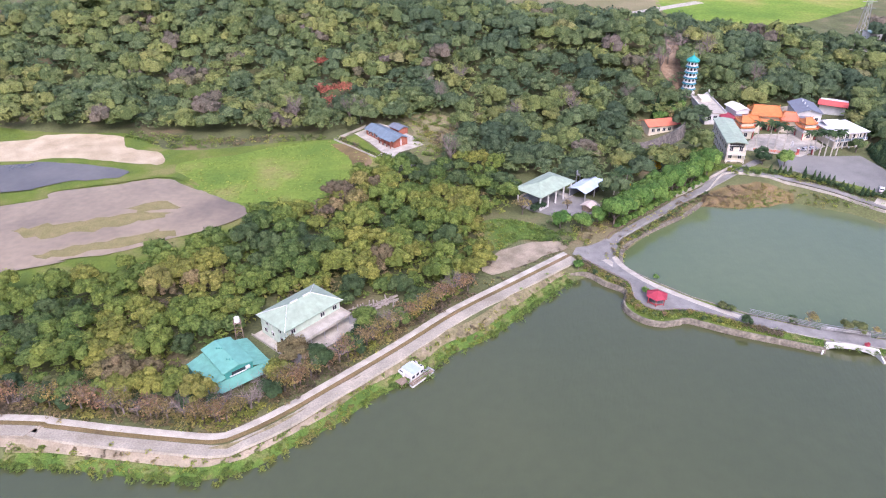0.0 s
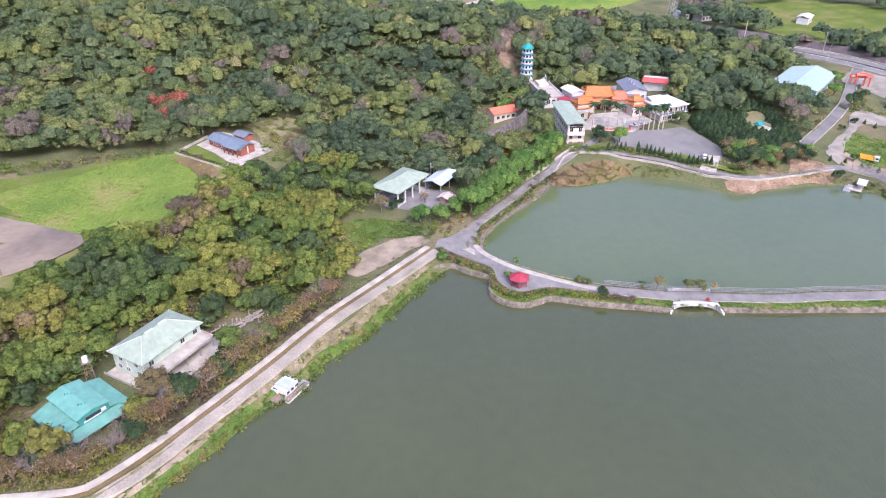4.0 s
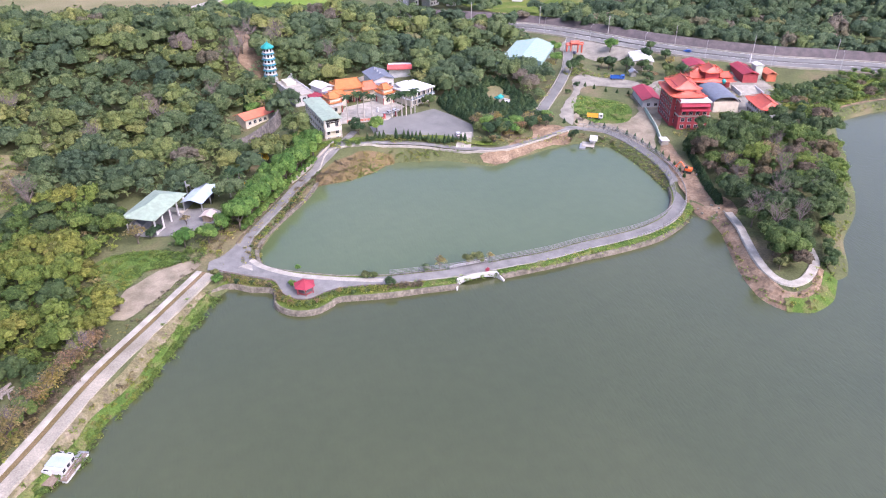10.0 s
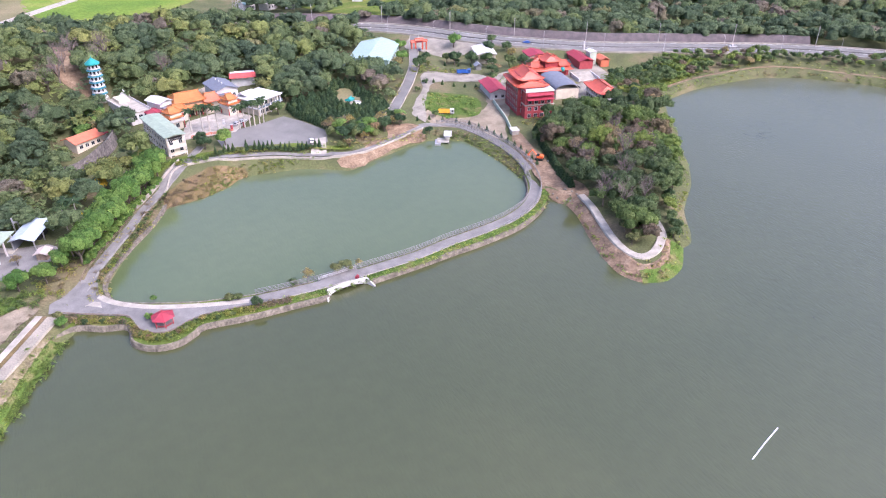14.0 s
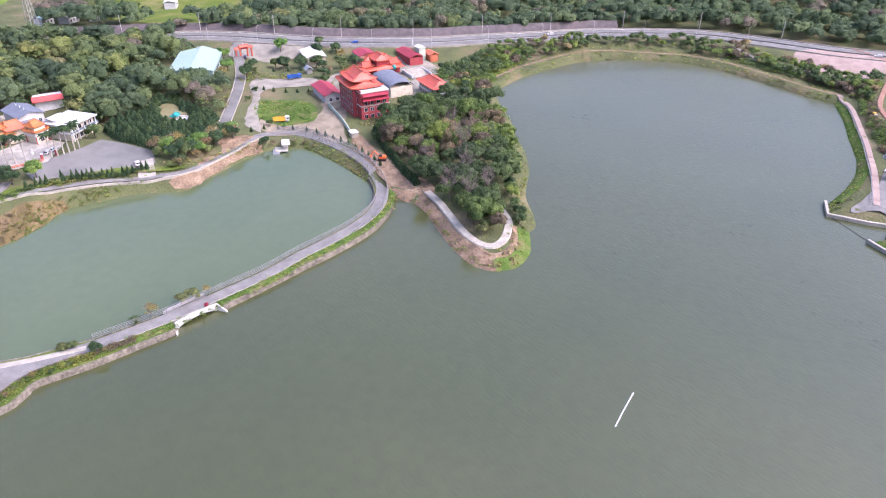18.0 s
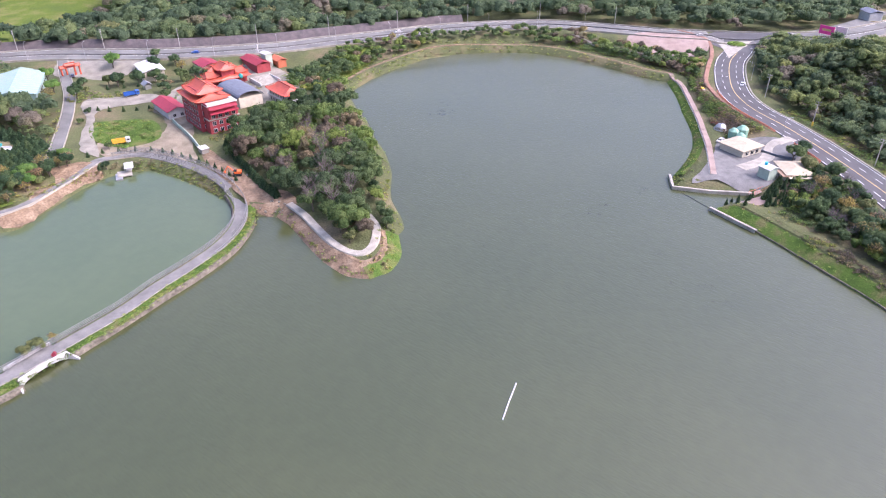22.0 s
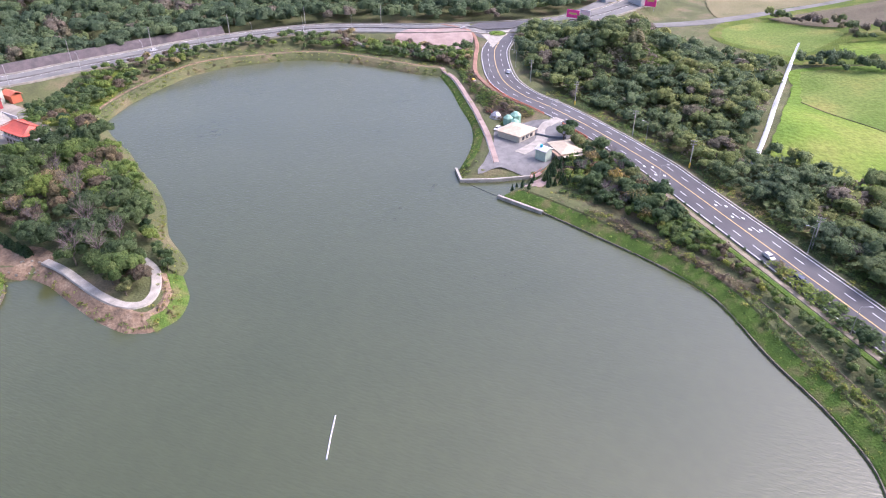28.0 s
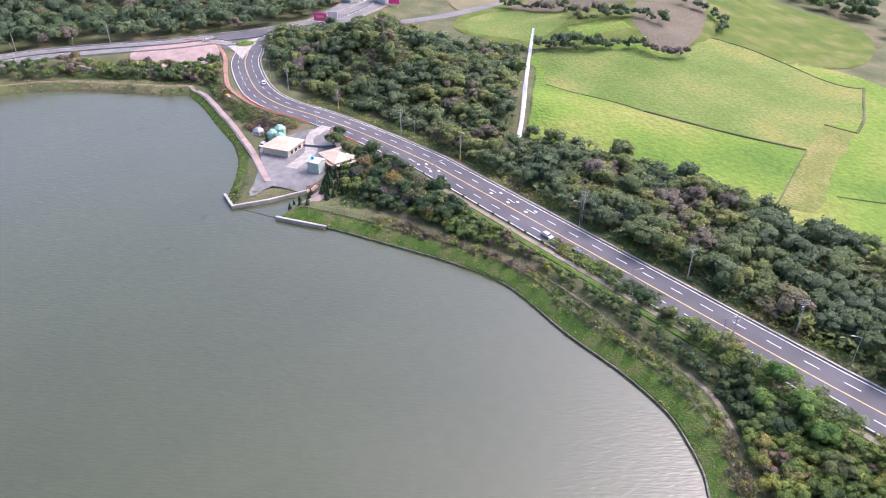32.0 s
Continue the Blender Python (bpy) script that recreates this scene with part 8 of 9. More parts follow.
part("roof", gable_roof(20, 9.2, 3.9, 1.8, 0.4), CRIMSON, t)
for x in (-9.4, 9.4):
    part("gable_wall", gable_end(8.6, 3.7, 3.8, 1.7, x), WHITE, t)
window_row(t, (-2, 1.5), -9.5, 1.0, 1.3, 1.3, "x", -1)
t = site("arched_hall", 297.6, 205, 57, "hall under a grey barrel vaulted roof", "hall")
part("wall", box(22, 12, 6, 0, 0, -1), CREAM, t)
bm = bmesh.new()
prev = None
for i in range(13):
    a = math.pi * i / 12
    row = [bm.verts.new((x, 6.6 * math.cos(a), 5 + 2.6 * math.sin(a))) for x in (-11.6, 11.6)]
    if prev:
        bm.faces.new((prev[0], prev[1], row[1], row[0]))
    prev = row
part("roof", bm, SLATE, t)
t = site("gate_hall", 319.5, 227.8, 57, "ornate red gate hall with layered swept roofs", "temple")
part("wall", box(9, 7, 9.4, 0, 0, -1), RED_WALL, t)
put_temple_roof(t, 9, 7, 8.4, 2.6, RED_ROOF, RED_ROOF, 1.3, 0.6, 0.8)
for a in (-1, 1):
    part("side_body", box(5, 6, 6.4, 0, a * 8, -1), RED_WALL, t)
    put_temple_roof(t, 5.4, 6, 5.4, 1.9, RED_ROOF, RED_ROOF, 1.0, 0.55, 0.7, 0, a * 8, 90)
    part("stair_tower", box(4, 4, 8, 4.5, a * 5, -1), RED_WALL, t)
    put_temple_roof(t, 4, 4, 7, 1.9, RED_ROOF, RED_ROOF, 0.9, 0.4, 0.6, 4.5, a * 5)
columns(t, [(-5.6, y) for y in span(5, 20)], 4.4, 0.3, RED_WALL)
part("portico_roof", swept_roof(4, 22, 4.4, 1.2, 0.8, 0.5, 0.5), RED_ROOF, t, at=pose(-5.6, 0, 0))
bm = bmesh.new()
bmesh.ops.create_uvsphere(bm, u_segments=14, v_segments=8, radius=1.3)
part("dome", bm, TEAL_TILE, t, at=pose(-7.4, -5.4, 4.6))
t = site("residence", 302.4, 182.9, 57, "white residence with an orange red hipped roof", "building")
part("wall", box(17, 9, 7.2, 0, 0, -1.2), WHITE, t)
put_temple_roof(t, 17, 9.4, 6.0, 2.8, RED_ROOF, RED_ROOF, 1.2, 0.6, 0.5)
part("balcony", box(18.4, 10.6, 0.3, 0, 0, 2.9), WHITE, t)
for z in (0.6, 3.8):
    window_row(t, span(6, 15.5), 4.5, z, 1.5, 1.5, out=1)
    window_row(t, span(6, 15.5), -4.5, z, 1.5, 1.5, out=-1)
    window_row(t, span(3, 8), -8.5, z, 1.5, 1.5, "x", -1)
t = site("grand_stair", 327.5, 209, 57, "broad white stair with balustrades", "stair")
for i in range(14):
    part("step", box(0.9, 11, 0.35 + 0.17 * i, -6 + 0.9 * i, 0, -0.2), CONCRETE, t)
for y in (-5.8, 5.8):
    part("balustrade", box(13, 0.5, 1.9, 0, y, 0.6, 0.06), WHITE, t)
for x, y, turn, sx, sy, h, wall, roof, lab in ((334.8, 248.8, 57, 12, 10, 5, CREAM, CRIMSON, "hall with a crimson roof beside the highway"), (320.2, 275, 50, 18, 11, 5, CREAM, WHITE, "workshop with a pale cream roof"),
                                              (349, 227, 57, 19, 8, 4, RED_WALL, paint("dark_red_sheet", (0.28, 0.03, 0.04), 0.5), "low building with a dark red roof"), (357, 217, 57, 8, 5, 3, SALMON, SALMON, "low pink walled shop"),
                                              (300, 262, 57, 4, 3, 2.4, STEEL, STEEL, "small grey site hut")):
    t = site("building", x, y, turn, lab, "building", group="buildings beside the highway")
    part("wall", box(sx, sy, h + 1, 0, 0, -1), wall, t)
    part("roof", gable_roof(sx + 0.6, sy + 0.6, h, 1.5, 0.4), roof, t)
    window_row(t, span(3, sx - 2), -sy / 2, 1.0, 1.2, 1.2, out=-1)
t = site("sign_house", 353.5, 222.5, 57, "small pale green box house on the roof of the shops", "building")
part("wall", box(6, 4, 7.6, 0, 0, -1), GREEN_WALL, t)
part("roof", gable_roof(6.4, 4.4, 6.6, 0.7, 0.2), WHITE, t)
window_row(t, (-1.4, 1.4), -2, 4.2, 1.0, 1.2, out=-1)
t = site("lion_pillar", 362, 233, 0, "tall white stone pillar before the shops", "pillar")
part("shaft", rod((0, 0, -0.3), (0, 0, 5.6), 0.6, 8, 0.45), WHITE, t)
# site wall and lane beside the tower
me, _ = strip("site_wall", smooth_line([(262, 219), (256, 211), (248, 200), (240, 190)], 2), [(0.2, -0.4), (0.2, 2.0), (-0.2, 2.0), (-0.2, -0.4)], None)
tagged(part("site_wall", me, GREEN_WALL), "pale green site wall beside the red temple", "wall", kind="structure")
t = site("pump_shed", 239, 187.5, 57, "small grey pump shed at the site wall", "shed")
part("wall", box(4, 3, 2.4, 0, 0, -0.3), CONCRETE, t)
part("roof", box(4.6, 3.6, 0.2, 0, 0, 2.1), WHITE, t)
t = thing("jetty", pose(216.2, 209.6, 0.3, 0, 0, -48), "white pumping jetty on the pond", "jetty")
part("deck", box(5.5, 6.5, 0.3, 0, -1, 0.5), CONCRETE, t)
part("cabin", box(2.2, 3, 2.2, 1.8, 1.6, 0.8), WHITE, t)
part("canopy", box(3.4, 6.4, 0.2, 2.0, 0.2, 3.0), WHITE, t)
part("float", box(2.6, 6, 0.6, -2.2, -3.2, 0), STEEL, t)
for a, b in ((-2.5, 2), (2.5, 2), (-2.5, -4), (2.5, -4)):
    part("pile", rod((a, b, -2.5), (a, b, 0.6), 0.15, 6), CONCRETE, t)


# ---- vehicles ----
def car_body(length, width, h, cabin0, cabin1, cab_h):
    bm = bmesh.new()
    prof = [(-length / 2, 0.35), (-length / 2, h), (cabin0 - 0.5, h + 0.05), (cabin0, h + cab_h), (cabin1, h + cab_h), (cabin1 + 0.7, h + 0.05), (length / 2 - 0.1, h - 0.08), (length / 2, 0.4)]
    a = [bm.verts.new((x, -width / 2 * (0.86 if z > h + 0.1 else 1), z)) for x, z in prof]
    b = [bm.verts.new((x, width / 2 * (0.86 if z > h + 0.1 else 1), z)) for x, z in prof]
    n = len(prof)
    for i in range(n):
        j = (i + 1) % n
        bm.faces.new((a[i], a[j], b[j], b[i]))
    bm.faces.new(a[::-1]), bm.faces.new(b)
    bmesh.ops.bevel(bm, geom=bm.edges[:], offset=0.06, segments=1, affect="EDGES")
    return bm


def wheels(t, xs, w, r=0.33):
    for x in xs:
        for s in (-1, 1):
            wh = part("wheel", rod((x, s * (w / 2 - 0.22), r), (x, s * (w / 2 + 0.01), r), r, 10), BLACK, t)
            part("rim", rod((x, s * (w / 2), r), (x, s * (w / 2 + 0.03), r), r * 0.6, 8), STEEL, wh)


def car(x, y, turn, paint_, label, z=None):
    z = ground_at(x, y) + 0.36 if z is None else z
    t = thing("car", pose(x, y, z, 0, 0, turn), label, "car", "cars on the roads")
    part("body", car_body(4.5, 1.8, 0.85, -1.5, 0.5, 0.62), paint_, t)
    part("windscreen", box(0.08, 1.45, 0.55, 0, 0, -0.27), GLASS, t, at=pose(0.92, 0, 1.16, 0, -48, 0))
    part("rear_window", box(0.08, 1.4, 0.5, 0, 0, -0.25), GLASS, t, at=pose(-1.78, 0, 1.18, 0, 40, 0))
    for s in (-1, 1):
        part("side_window", box(1.8, 0.05, 0.42, -0.5, s * 0.80, 0.97), GLASS, t)
        part("headlight", box(0.1, 0.4, 0.16, 2.23, s * 0.62, 0.6, 0.02), WHITE, t)
        part("tail_light", box(0.08, 0.35, 0.18, -2.25, s * 0.65, 0.65, 0.02), CRIMSON, t)
    wheels(t, (-1.4, 1.4), 1.8)
    return t


def truck(x, y, turn, cab, bed, label):
    t = thing("truck", pose(x, y, ground_at(x, y) + 0.35, 0, 0, turn), label, "truck", "parked trucks")
    part("cab", box(1.9, 2.2, 2.0, 2.9, 0, 0.6, 0.15), cab, t)
    part("windscreen", box(0.06, 1.9, 0.8, 3.87, 0, 1.5), GLASS, t)
    for s in (-1, 1):
        part("side_window", box(0.9, 0.05, 0.7, 3.1, s * 1.11, 1.55), GLASS, t)
        part("side_board", box(5.2, 0.12, 1.1, -0.9, s * 1.12, 1.1), bed, t)
    part("bed", box(5.4, 2.3, 0.25, -0.9, 0, 0.85), bed, t)
    for q in (-3.5, 1.7):
        part("end_board", box(0.12, 2.2, 1.1, q, 0, 1.1), bed, t)
    part("chassis", box(7.2, 1.0, 0.3, 0, 0, 0.5), BLACK, t)
    wheels(t, (-2.6, -1.4, 2.7), 2.2, 0.48)
    return t


SILVER = paint("silver_car_paint", (0.62, 0.63, 0.65), 0.3, 0.3)
NAVY = paint("dark_blue_car_paint", (0.06, 0.08, 0.13), 0.3)
car(202.4, -93.4, 197, WHITE, "white estate car on the lake road")
car(189.5, -97.5, 197, NAVY, "dark blue car on the lake road")
car(391, -31, 172, SILVER, "silver car in the road bend")
car(478, -10, 92, WHITE, "white car on the highway")
car(496, -62, 140, NAVY, "dark car at the junction")
car(352, 268, 116, BLUE_PAINT, "blue car on the highway")
car(430, 172, 130, WHITE, "white van on the highway")
car(314, -19, 150, WHITE, "white car parked at the restaurant")
car(166, 238.5, 60, WHITE, "white car parked beside the car park ramp")
car(158.5, 279.5, 20, SILVER, "silver car parked at the forecourt")
car(155.5, 278.6, 20, WHITE, "white car parked at the forecourt")
car(300.5, 309, 40, NAVY, "dark car parked by the sports hall")
truck(236, 226.5, -48, WHITE, YELLOW_PAINT, "parked truck with a white cab and yellow tipper bed")
truck(286, 260.5, -40, BLUE_PAINT, BLUE_PAINT, "parked small blue truck")

t = thing("excavator", pose(223.5, 162, ground_at(223.5, 162) + 0.25, 0, 0, 115), "orange excavator on the dug soil", "excavator")
for s in (-1, 1):
    part("track", box(3.4, 0.55, 0.8, 0, s * 1.05, 0, 0.2), BLACK, t)
part("chassis", box(2.2, 1.8, 0.4, 0, 0, 0.6), BLACK, t)
part("house", box(2.8, 2.3, 1.1, -0.3, 0, 1.0, 0.15), ORANGE_PAINT, t)
part("cab", box(1.3, 1.0, 1.5, 0.5, 0.6, 1.1, 0.1), GLASS, t)
part("boom", rod((0.9, -0.2, 1.6), (3.2, -0.2, 4.0), 0.24, 5, 0.2), ORANGE_PAINT, t)
part("stick", rod((3.2, -0.2, 4.0), (4.6, -0.2, 1.9), 0.18, 5), ORANGE_PAINT, t)
part("bucket", box(0.9, 0.9, 0.8, 4.7, -0.2, 1.1, 0.15), ORANGE_PAINT, t)
rock = np.random.default_rng(21)
for i in range(22):
    x, y = 204 + rock.uniform(0, 22), 133 + rock.uniform(-3, 3) + 0
    x, y = [(rock.uniform(202, 210), rock.uniform(132, 141)), (rock.uniform(216, 232), rock.uniform(158, 172))][i % 2]
    b = thing("boulder", pose(x, y, ground_at(x, y) + 0.2, rock.uniform(0, 90), rock.uniform(0, 90), rock.uniform(0, 90)), "pale boulder on the dug soil", "rock", "boulders on the dug soil")
    s = rock.uniform(0.35, 0.8)
    V, Q, _ = puff(np.zeros(3), np.array([s, s * 0.8, s * 0.6]), rock, (0.7, 0.0, -0.8, -1.5), 6)
    part("stone", mesh_of("stone", V, Q, GRAVEL), None, b)

# ---- lake road furniture ----
POLE_GREY = paint("grey_concrete_pole", (0.42, 0.40, 0.37), 0.8)
YELLOW_SLEEVE = paint("yellow_marker_sleeve", (0.75, 0.50, 0.05), 0.6)
POLE_TOPS = []


def power_pole(x, y, turn, h=11.5, box_on=True, sleeve=False):
    z = ground_at(x, y)
    t = thing("power_pole", pose(x, y, z, 0, 0, turn), "grey concrete power pole with crossarms", "power pole", "power poles")
    part("pole", rod((0, 0, -0.5), (0, 0, h), 0.2, 7, 0.13), POLE_GREY, t)
    for q in (h - 0.5, h - 1.7):
        part("crossarm", box(0.12, 2.2, 0.14, 0, 0, q), POLE_GREY, t)
        for s in (-0.95, 0, 0.95):
            part("insulator", rod((0, s, q + 0.1), (0, s, q + 0.45), 0.07, 6), WHITE, t)
    if box_on:
        part("transformer", rod((0.4, 0, h - 3.6), (0.4, 0, h - 2.6), 0.3, 8), STEEL, t)
    if sleeve:
        part("marker_sleeve", rod((0, 0, 0), (0, 0, 2.2), 0.34, 8), YELLOW_SLEEVE, t)
    POLE_TOPS.append((x, y, z + h - 0.4))


def street_lamp(x, y, turn, h=9.0, arm=2.0):
    t = thing("street_lamp", pose(x, y, ground_at(x, y), 0, 0, turn), "tall grey street lamp with a curved arm", "street lamp", "street lamps")
    part("base", box(0.5, 0.5, 0.5, 0, 0, -0.1, 0.05), CONCRETE, t)
    part("mast", rod((0, 0, 0), (0, 0, h), 0.11, 6, 0.07), STEEL, t)
    part("arm", rod((0, 0, h), (arm, 0, h + 0.5), 0.06, 5), STEEL, t)
    part("lamp_head", box(0.9, 0.3, 0.16, arm + 0.3, 0, h + 0.45, 0.04), WHITE, t)


for x, y, s in ((376, -41, 0), (341, -58, 1), (302, -76, 0), (269, -90, 1), (208, -109.5, 0), (167, -121, 0), (135, -130.5, 0), (90, -144, 0)):
    power_pole(x, y, -18, 11.5, True, bool(s))
for (x0, y0, z0), (x1, y1, z1) in zip(POLE_TOPS, POLE_TOPS[1:]):
    t = thing("overhead_cable", Matrix(), "black sagging power cable between poles", "cable", "power cables")
    for o in (-0.9, 0.9):
        pts = [Vector((x0 + (x1 - x0) * k / 8, y0 + (y1 - y0) * k / 8 + o, z0 + (z1 - z0) * k / 8 - 1.4 * (1 - (k / 4 - 1) ** 2))) for k in range(9)]
        V = np.array([p + Vector((0, dy, dz)) for p in pts for dy, dz in ((0.03, -0.02), (-0.03, -0.02), (0, 0.035))])
        Q = [(3 * k + a, 3 * k + (a + 1) % 3, 3 * k + 3 + (a + 1) % 3, 3 * k + 3 + a) for k in range(8) for a in range(3)]
        part("wire", mesh_of("wire", V, np.array(Q), BLACK), None, t)
for x, y, a in ((294, -79.5, 60), (205.5, -107, 70), (120.5, -134, 70), (323, -44, 240), (138, -108.5, 250), (252, -73, 250), (165, -99.5, 250), (373, -19, 260), (402, -36, 80), (430, -38, 90)):
    street_lamp(x, y, a)
power_pole(137, -111, -18, 10, False)
# footway, guard strip and retaining wall below the road
foot = beside(LR, -9.8)
n0, n1 = int(np.argmin(np.hypot(LR[:, 0] - 258, LR[:, 1] + 81))), int(np.argmin(np.hypot(LR[:, 0] - 60, LR[:, 1] + 142)))
road("road_footway", foot[n0:n1], 1.7, DIRT, "narrow buff footway beside the lake road", "path", 0.25, level=5.0)
me, _ = strip("road_verge", beside(LR, -12.2)[n0:n1], [(1.5, 0.1), (0.6, 0.5), (-0.6, 0.35), (-1.4, -0.6)], 4.9)
tagged(part("road_verge", me, BRIGHT_GRASS), "green creeper verge beside the footway", "grass", kind="structure")
me, _ = strip("road_retaining_wall", beside(LR, -13.8)[n0:n1 - 30], [(0.2, 0.3), (-0.2, 0.3), (-0.5, -2.6)], 4.5)
tagged(part("road_retaining_wall", me, stuff_of("mossy_dark_concrete", (0.08, 0.085, 0.06), (0.19, 0.18, 0.14), 0.3, 2.0, 0.95, 0.4, grime=0.5)), "mossy dark retaining wall below the road", "wall", kind="structure")
m0, m1 = int(np.argmin(np.hypot(LR[:, 0] - 378, LR[:, 1] + 27))), int(np.argmin(np.hypot(LR[:, 0] - 330, LR[:, 1] + 50)))
m2 = int(np.argmin(np.hypot(LR[:, 0] - 300, LR[:, 1] + 65)))
for a, b in ((m0, m1), (m1 + 6, m2)):
    rail_run("guard_rail", beside(LR, -8.6)[a:b], 5.2, "salmon and white guard rail of the lake road", "guard rails", 1.0, 2.0, (0.4, 0.9), 0.12, 0, SALMON)
edge_line = beside(LR, 8.6)
me, _ = strip("road_kerb", edge_line[:n1], [(0.3, 0.05), (0.3, 0.35), (-0.3, 0.35), (-0.3, -0.3)], 5.0)
tagged(part("road_kerb", me, CONCRETE), "low concrete kerb on the road's outer side", "kerb", kind="structure")
# speed marks
for k, s in enumerate((0, 9, 18, -32, -24)):
    for o in ((-2.2, -5.6) if s >= 0 else (2.2, 5.4)):
        x0, y0 = 238 - s * 0.955, -87.3 - s * 0.292
        for q in (0.0,):
            x, y = x0 + 0.292 * o * 1 + q * 0.955, y0 + o * 0.955 + q * 0.292
            t = thing("road_mark", pose(x, y, ground_at(x, y) + 0.335, 0, 0, 17), "white painted road mark, too worn to read", "road marking", "worn road marks", "structure")
            part("bar", rod((0, 0, 0), (0, 0, 0.02), 0.55, 10), WHITE_LINE, t, at=Matrix.Diagonal((1.5, 0.75, 1, 1)))
# traffic island and junction
patch("island_apron", [(473, -20.7), (484, -41.6), (440, -26.2), (459.3, -23.6)], CONCRETE, "pale concrete apron round the traffic island", "paving", 0.42, curved=False, rough=0.0)
t = thing("traffic_island", pose(472, -31.5, 5.2), "planted traffic island with ringed yellow green hedges", "traffic island")
part("kerb", rod((0, 0, 0), (0, 0, 0.45), 6.8, 9, 6.6), CONCRETE, t)
for i, r in enumerate((5.6, 3.9, 2.2)):
    part("hedge_ring", rod((0, 0, 0.3), (0, 0, 0.9 + 0.35 * i), r, 18, r - 0.3), [BRIGHT_GRASS, PADDY, BRIGHT_GRASS][i], t)
patch("junction", [(452, -36), (462, -22), (474, -14), (492, -20), (500, -50), (488, -72), (476, -52), (466, -42)], ASPHALT, "dark asphalt road junction", "road", 0.37, rough=0.1)
road("branch_road", smooth_line([(486, -52), (498, -72), (520, -92), (550, -114), (600, -140)], 3), 12, OLD_ASPHALT, "grey branch road beyond the junction", "road", 0.4)
road("east_highway", smooth_line([(470, -88), (483, -99), (497.6, -113), (503, -156), (514, -195), (528, -240), (547, -323), (560, -420)], 4), 11, OLD_ASPHALT, "grey main road along the far fields", "road", 0.45)
for i in range(7):
    t = thing("crossing_bar", pose(480 + 1.0 * i, -48 - 1.6 * i, ground_at(480 + 1.0 * i, -48 - 1.6 * i) + 0.4, 0, 0, 35), "white zebra crossing bar at the junction", "road marking", "zebra crossing", "structure")
    part("bar", box(3.2, 0.55, 0.02), WHITE_LINE, t)
PINK = paint("pink_billboard", (0.78, 0.06, 0.28), 0.5)
for x, y, turn, w, h, m, lab in ((499, -84, 55, 9, 5, PINK, "bright pink roadside billboard"), (503, -93, 55, 7, 4, WHITE, "pale grey roadside billboard"), (536, -146, 60, 8, 8, PINK, "tall pink shop sign"), (474, -47, 30, 3.4, 1.8, paint("teal_sign", (0.03, 0.5, 0.5), 0.5), "teal road direction sign")):
    t = thing("billboard", pose(x, y, ground_at(x, y), 0, 0, turn), lab, "billboard", "roadside signs")
    part("panel", box(w, 0.4, h, 0, 0, 2.0), m, t)
    if m is PINK:
        part("lettering_bar", box(w * 0.6, 0.06, h * 0.25, 0, 0.24, 2 + h * 0.4), YELLOW_LINE, t)
        part("lettering_bar", box(w * 0.6, 0.06, h * 0.25, 0, -0.24, 2 + h * 0.4), YELLOW_LINE, t)
    for s in (-1, 1):
        part("leg", rod((s * w * 0.35, 0, -1), (s * w * 0.35, 0, 2.2), 0.2, 6), STEEL, t)
# plaza details
me, _ = strip("plaza_rail", smooth_line([(460, 68), (449, 49.5), (442.4, 32), (437, 11.7), (434, -1.6), (434, -12)], 2), [(0.15, -0.6), (0.15, 0.9), (-0.15, 0.9), (-0.15, -0.6)], None)
tagged(part("plaza_rail", me, WHITE), "low white wall round the plaza", "wall", kind="structure")
road("plaza_terrace", smooth_line([(462, 66), (451, 47), (445, 30), (440, 11), (437, -1.6), (437, -11)], 2), 2.4, CONCRETE, "pale concrete terrace path below the plaza", "path", 0.5)
# highway parapets and lamps
for o in (10.8, -10.8, 0.0):
    me, _ = strip("highway_parapet", beside(HW, o)[25:], [(0.2, -0.4), (0.2, 0.85), (-0.2, 0.85), (-0.2, -0.4)], None, lift=0.25)
    tagged(part("highway_parapet", me, CONCRETE if o else WALK), "weathered concrete parapet of the highway", "wall", kind="structure")
for x, y, a in along(HW, 34, 130, 560, -11.6):
    street_lamp(x, y, a + 90, 10, 2.4)
for x, y, a in along(HW, 46, 140, 560, 11.8):
    power_pole(x, y, a, 12, False)
SLOPE_SIDE = 1 if np.hypot(*(beside(HW, 10)[80] - (250, 60))) > np.hypot(*(beside(HW, -10)[80] - (250, 60))) else -1
me, _ = strip("purple_slope", beside(HW, SLOPE_SIDE * 13.5)[25:150], [(-1.6 * SLOPE_SIDE, 0.3), (0.5 * SLOPE_SIDE, 2.0), (4 * SLOPE_SIDE, 4.2), (6 * SLOPE_SIDE, 4.0)], None, lift=0.2)
tagged(part("purple_slope", me, PURPLE), "dull purple planted slope behind the highway", "slope", kind="structure")

# ---- lakeside restaurant and cove ----
for name, a, b in (("cove_wall", [(279, 0.5), (268.2, -1.2), (268.5, -14), (271.5, -31)], 0), ("cove_wall", [(254.5, -14.5), (247.5, -22.5), (241.5, -29.5)], 0)):
    line = np.vstack([np.linspace(p, q, 6)[:-1] for p, q in zip(np.array(a, float), np.array(a[1:], float))] + [np.array(a[-1:], float)])
    me, _ = strip(name, line, [(0.5, -3), (0.5, 1.3), (-0.5, 1.3), (-0.5, -3)], 0.0)
    tagged(part(name, me, CONCRETE), "pale concrete quay wall at the cove", "wall", kind="structure")
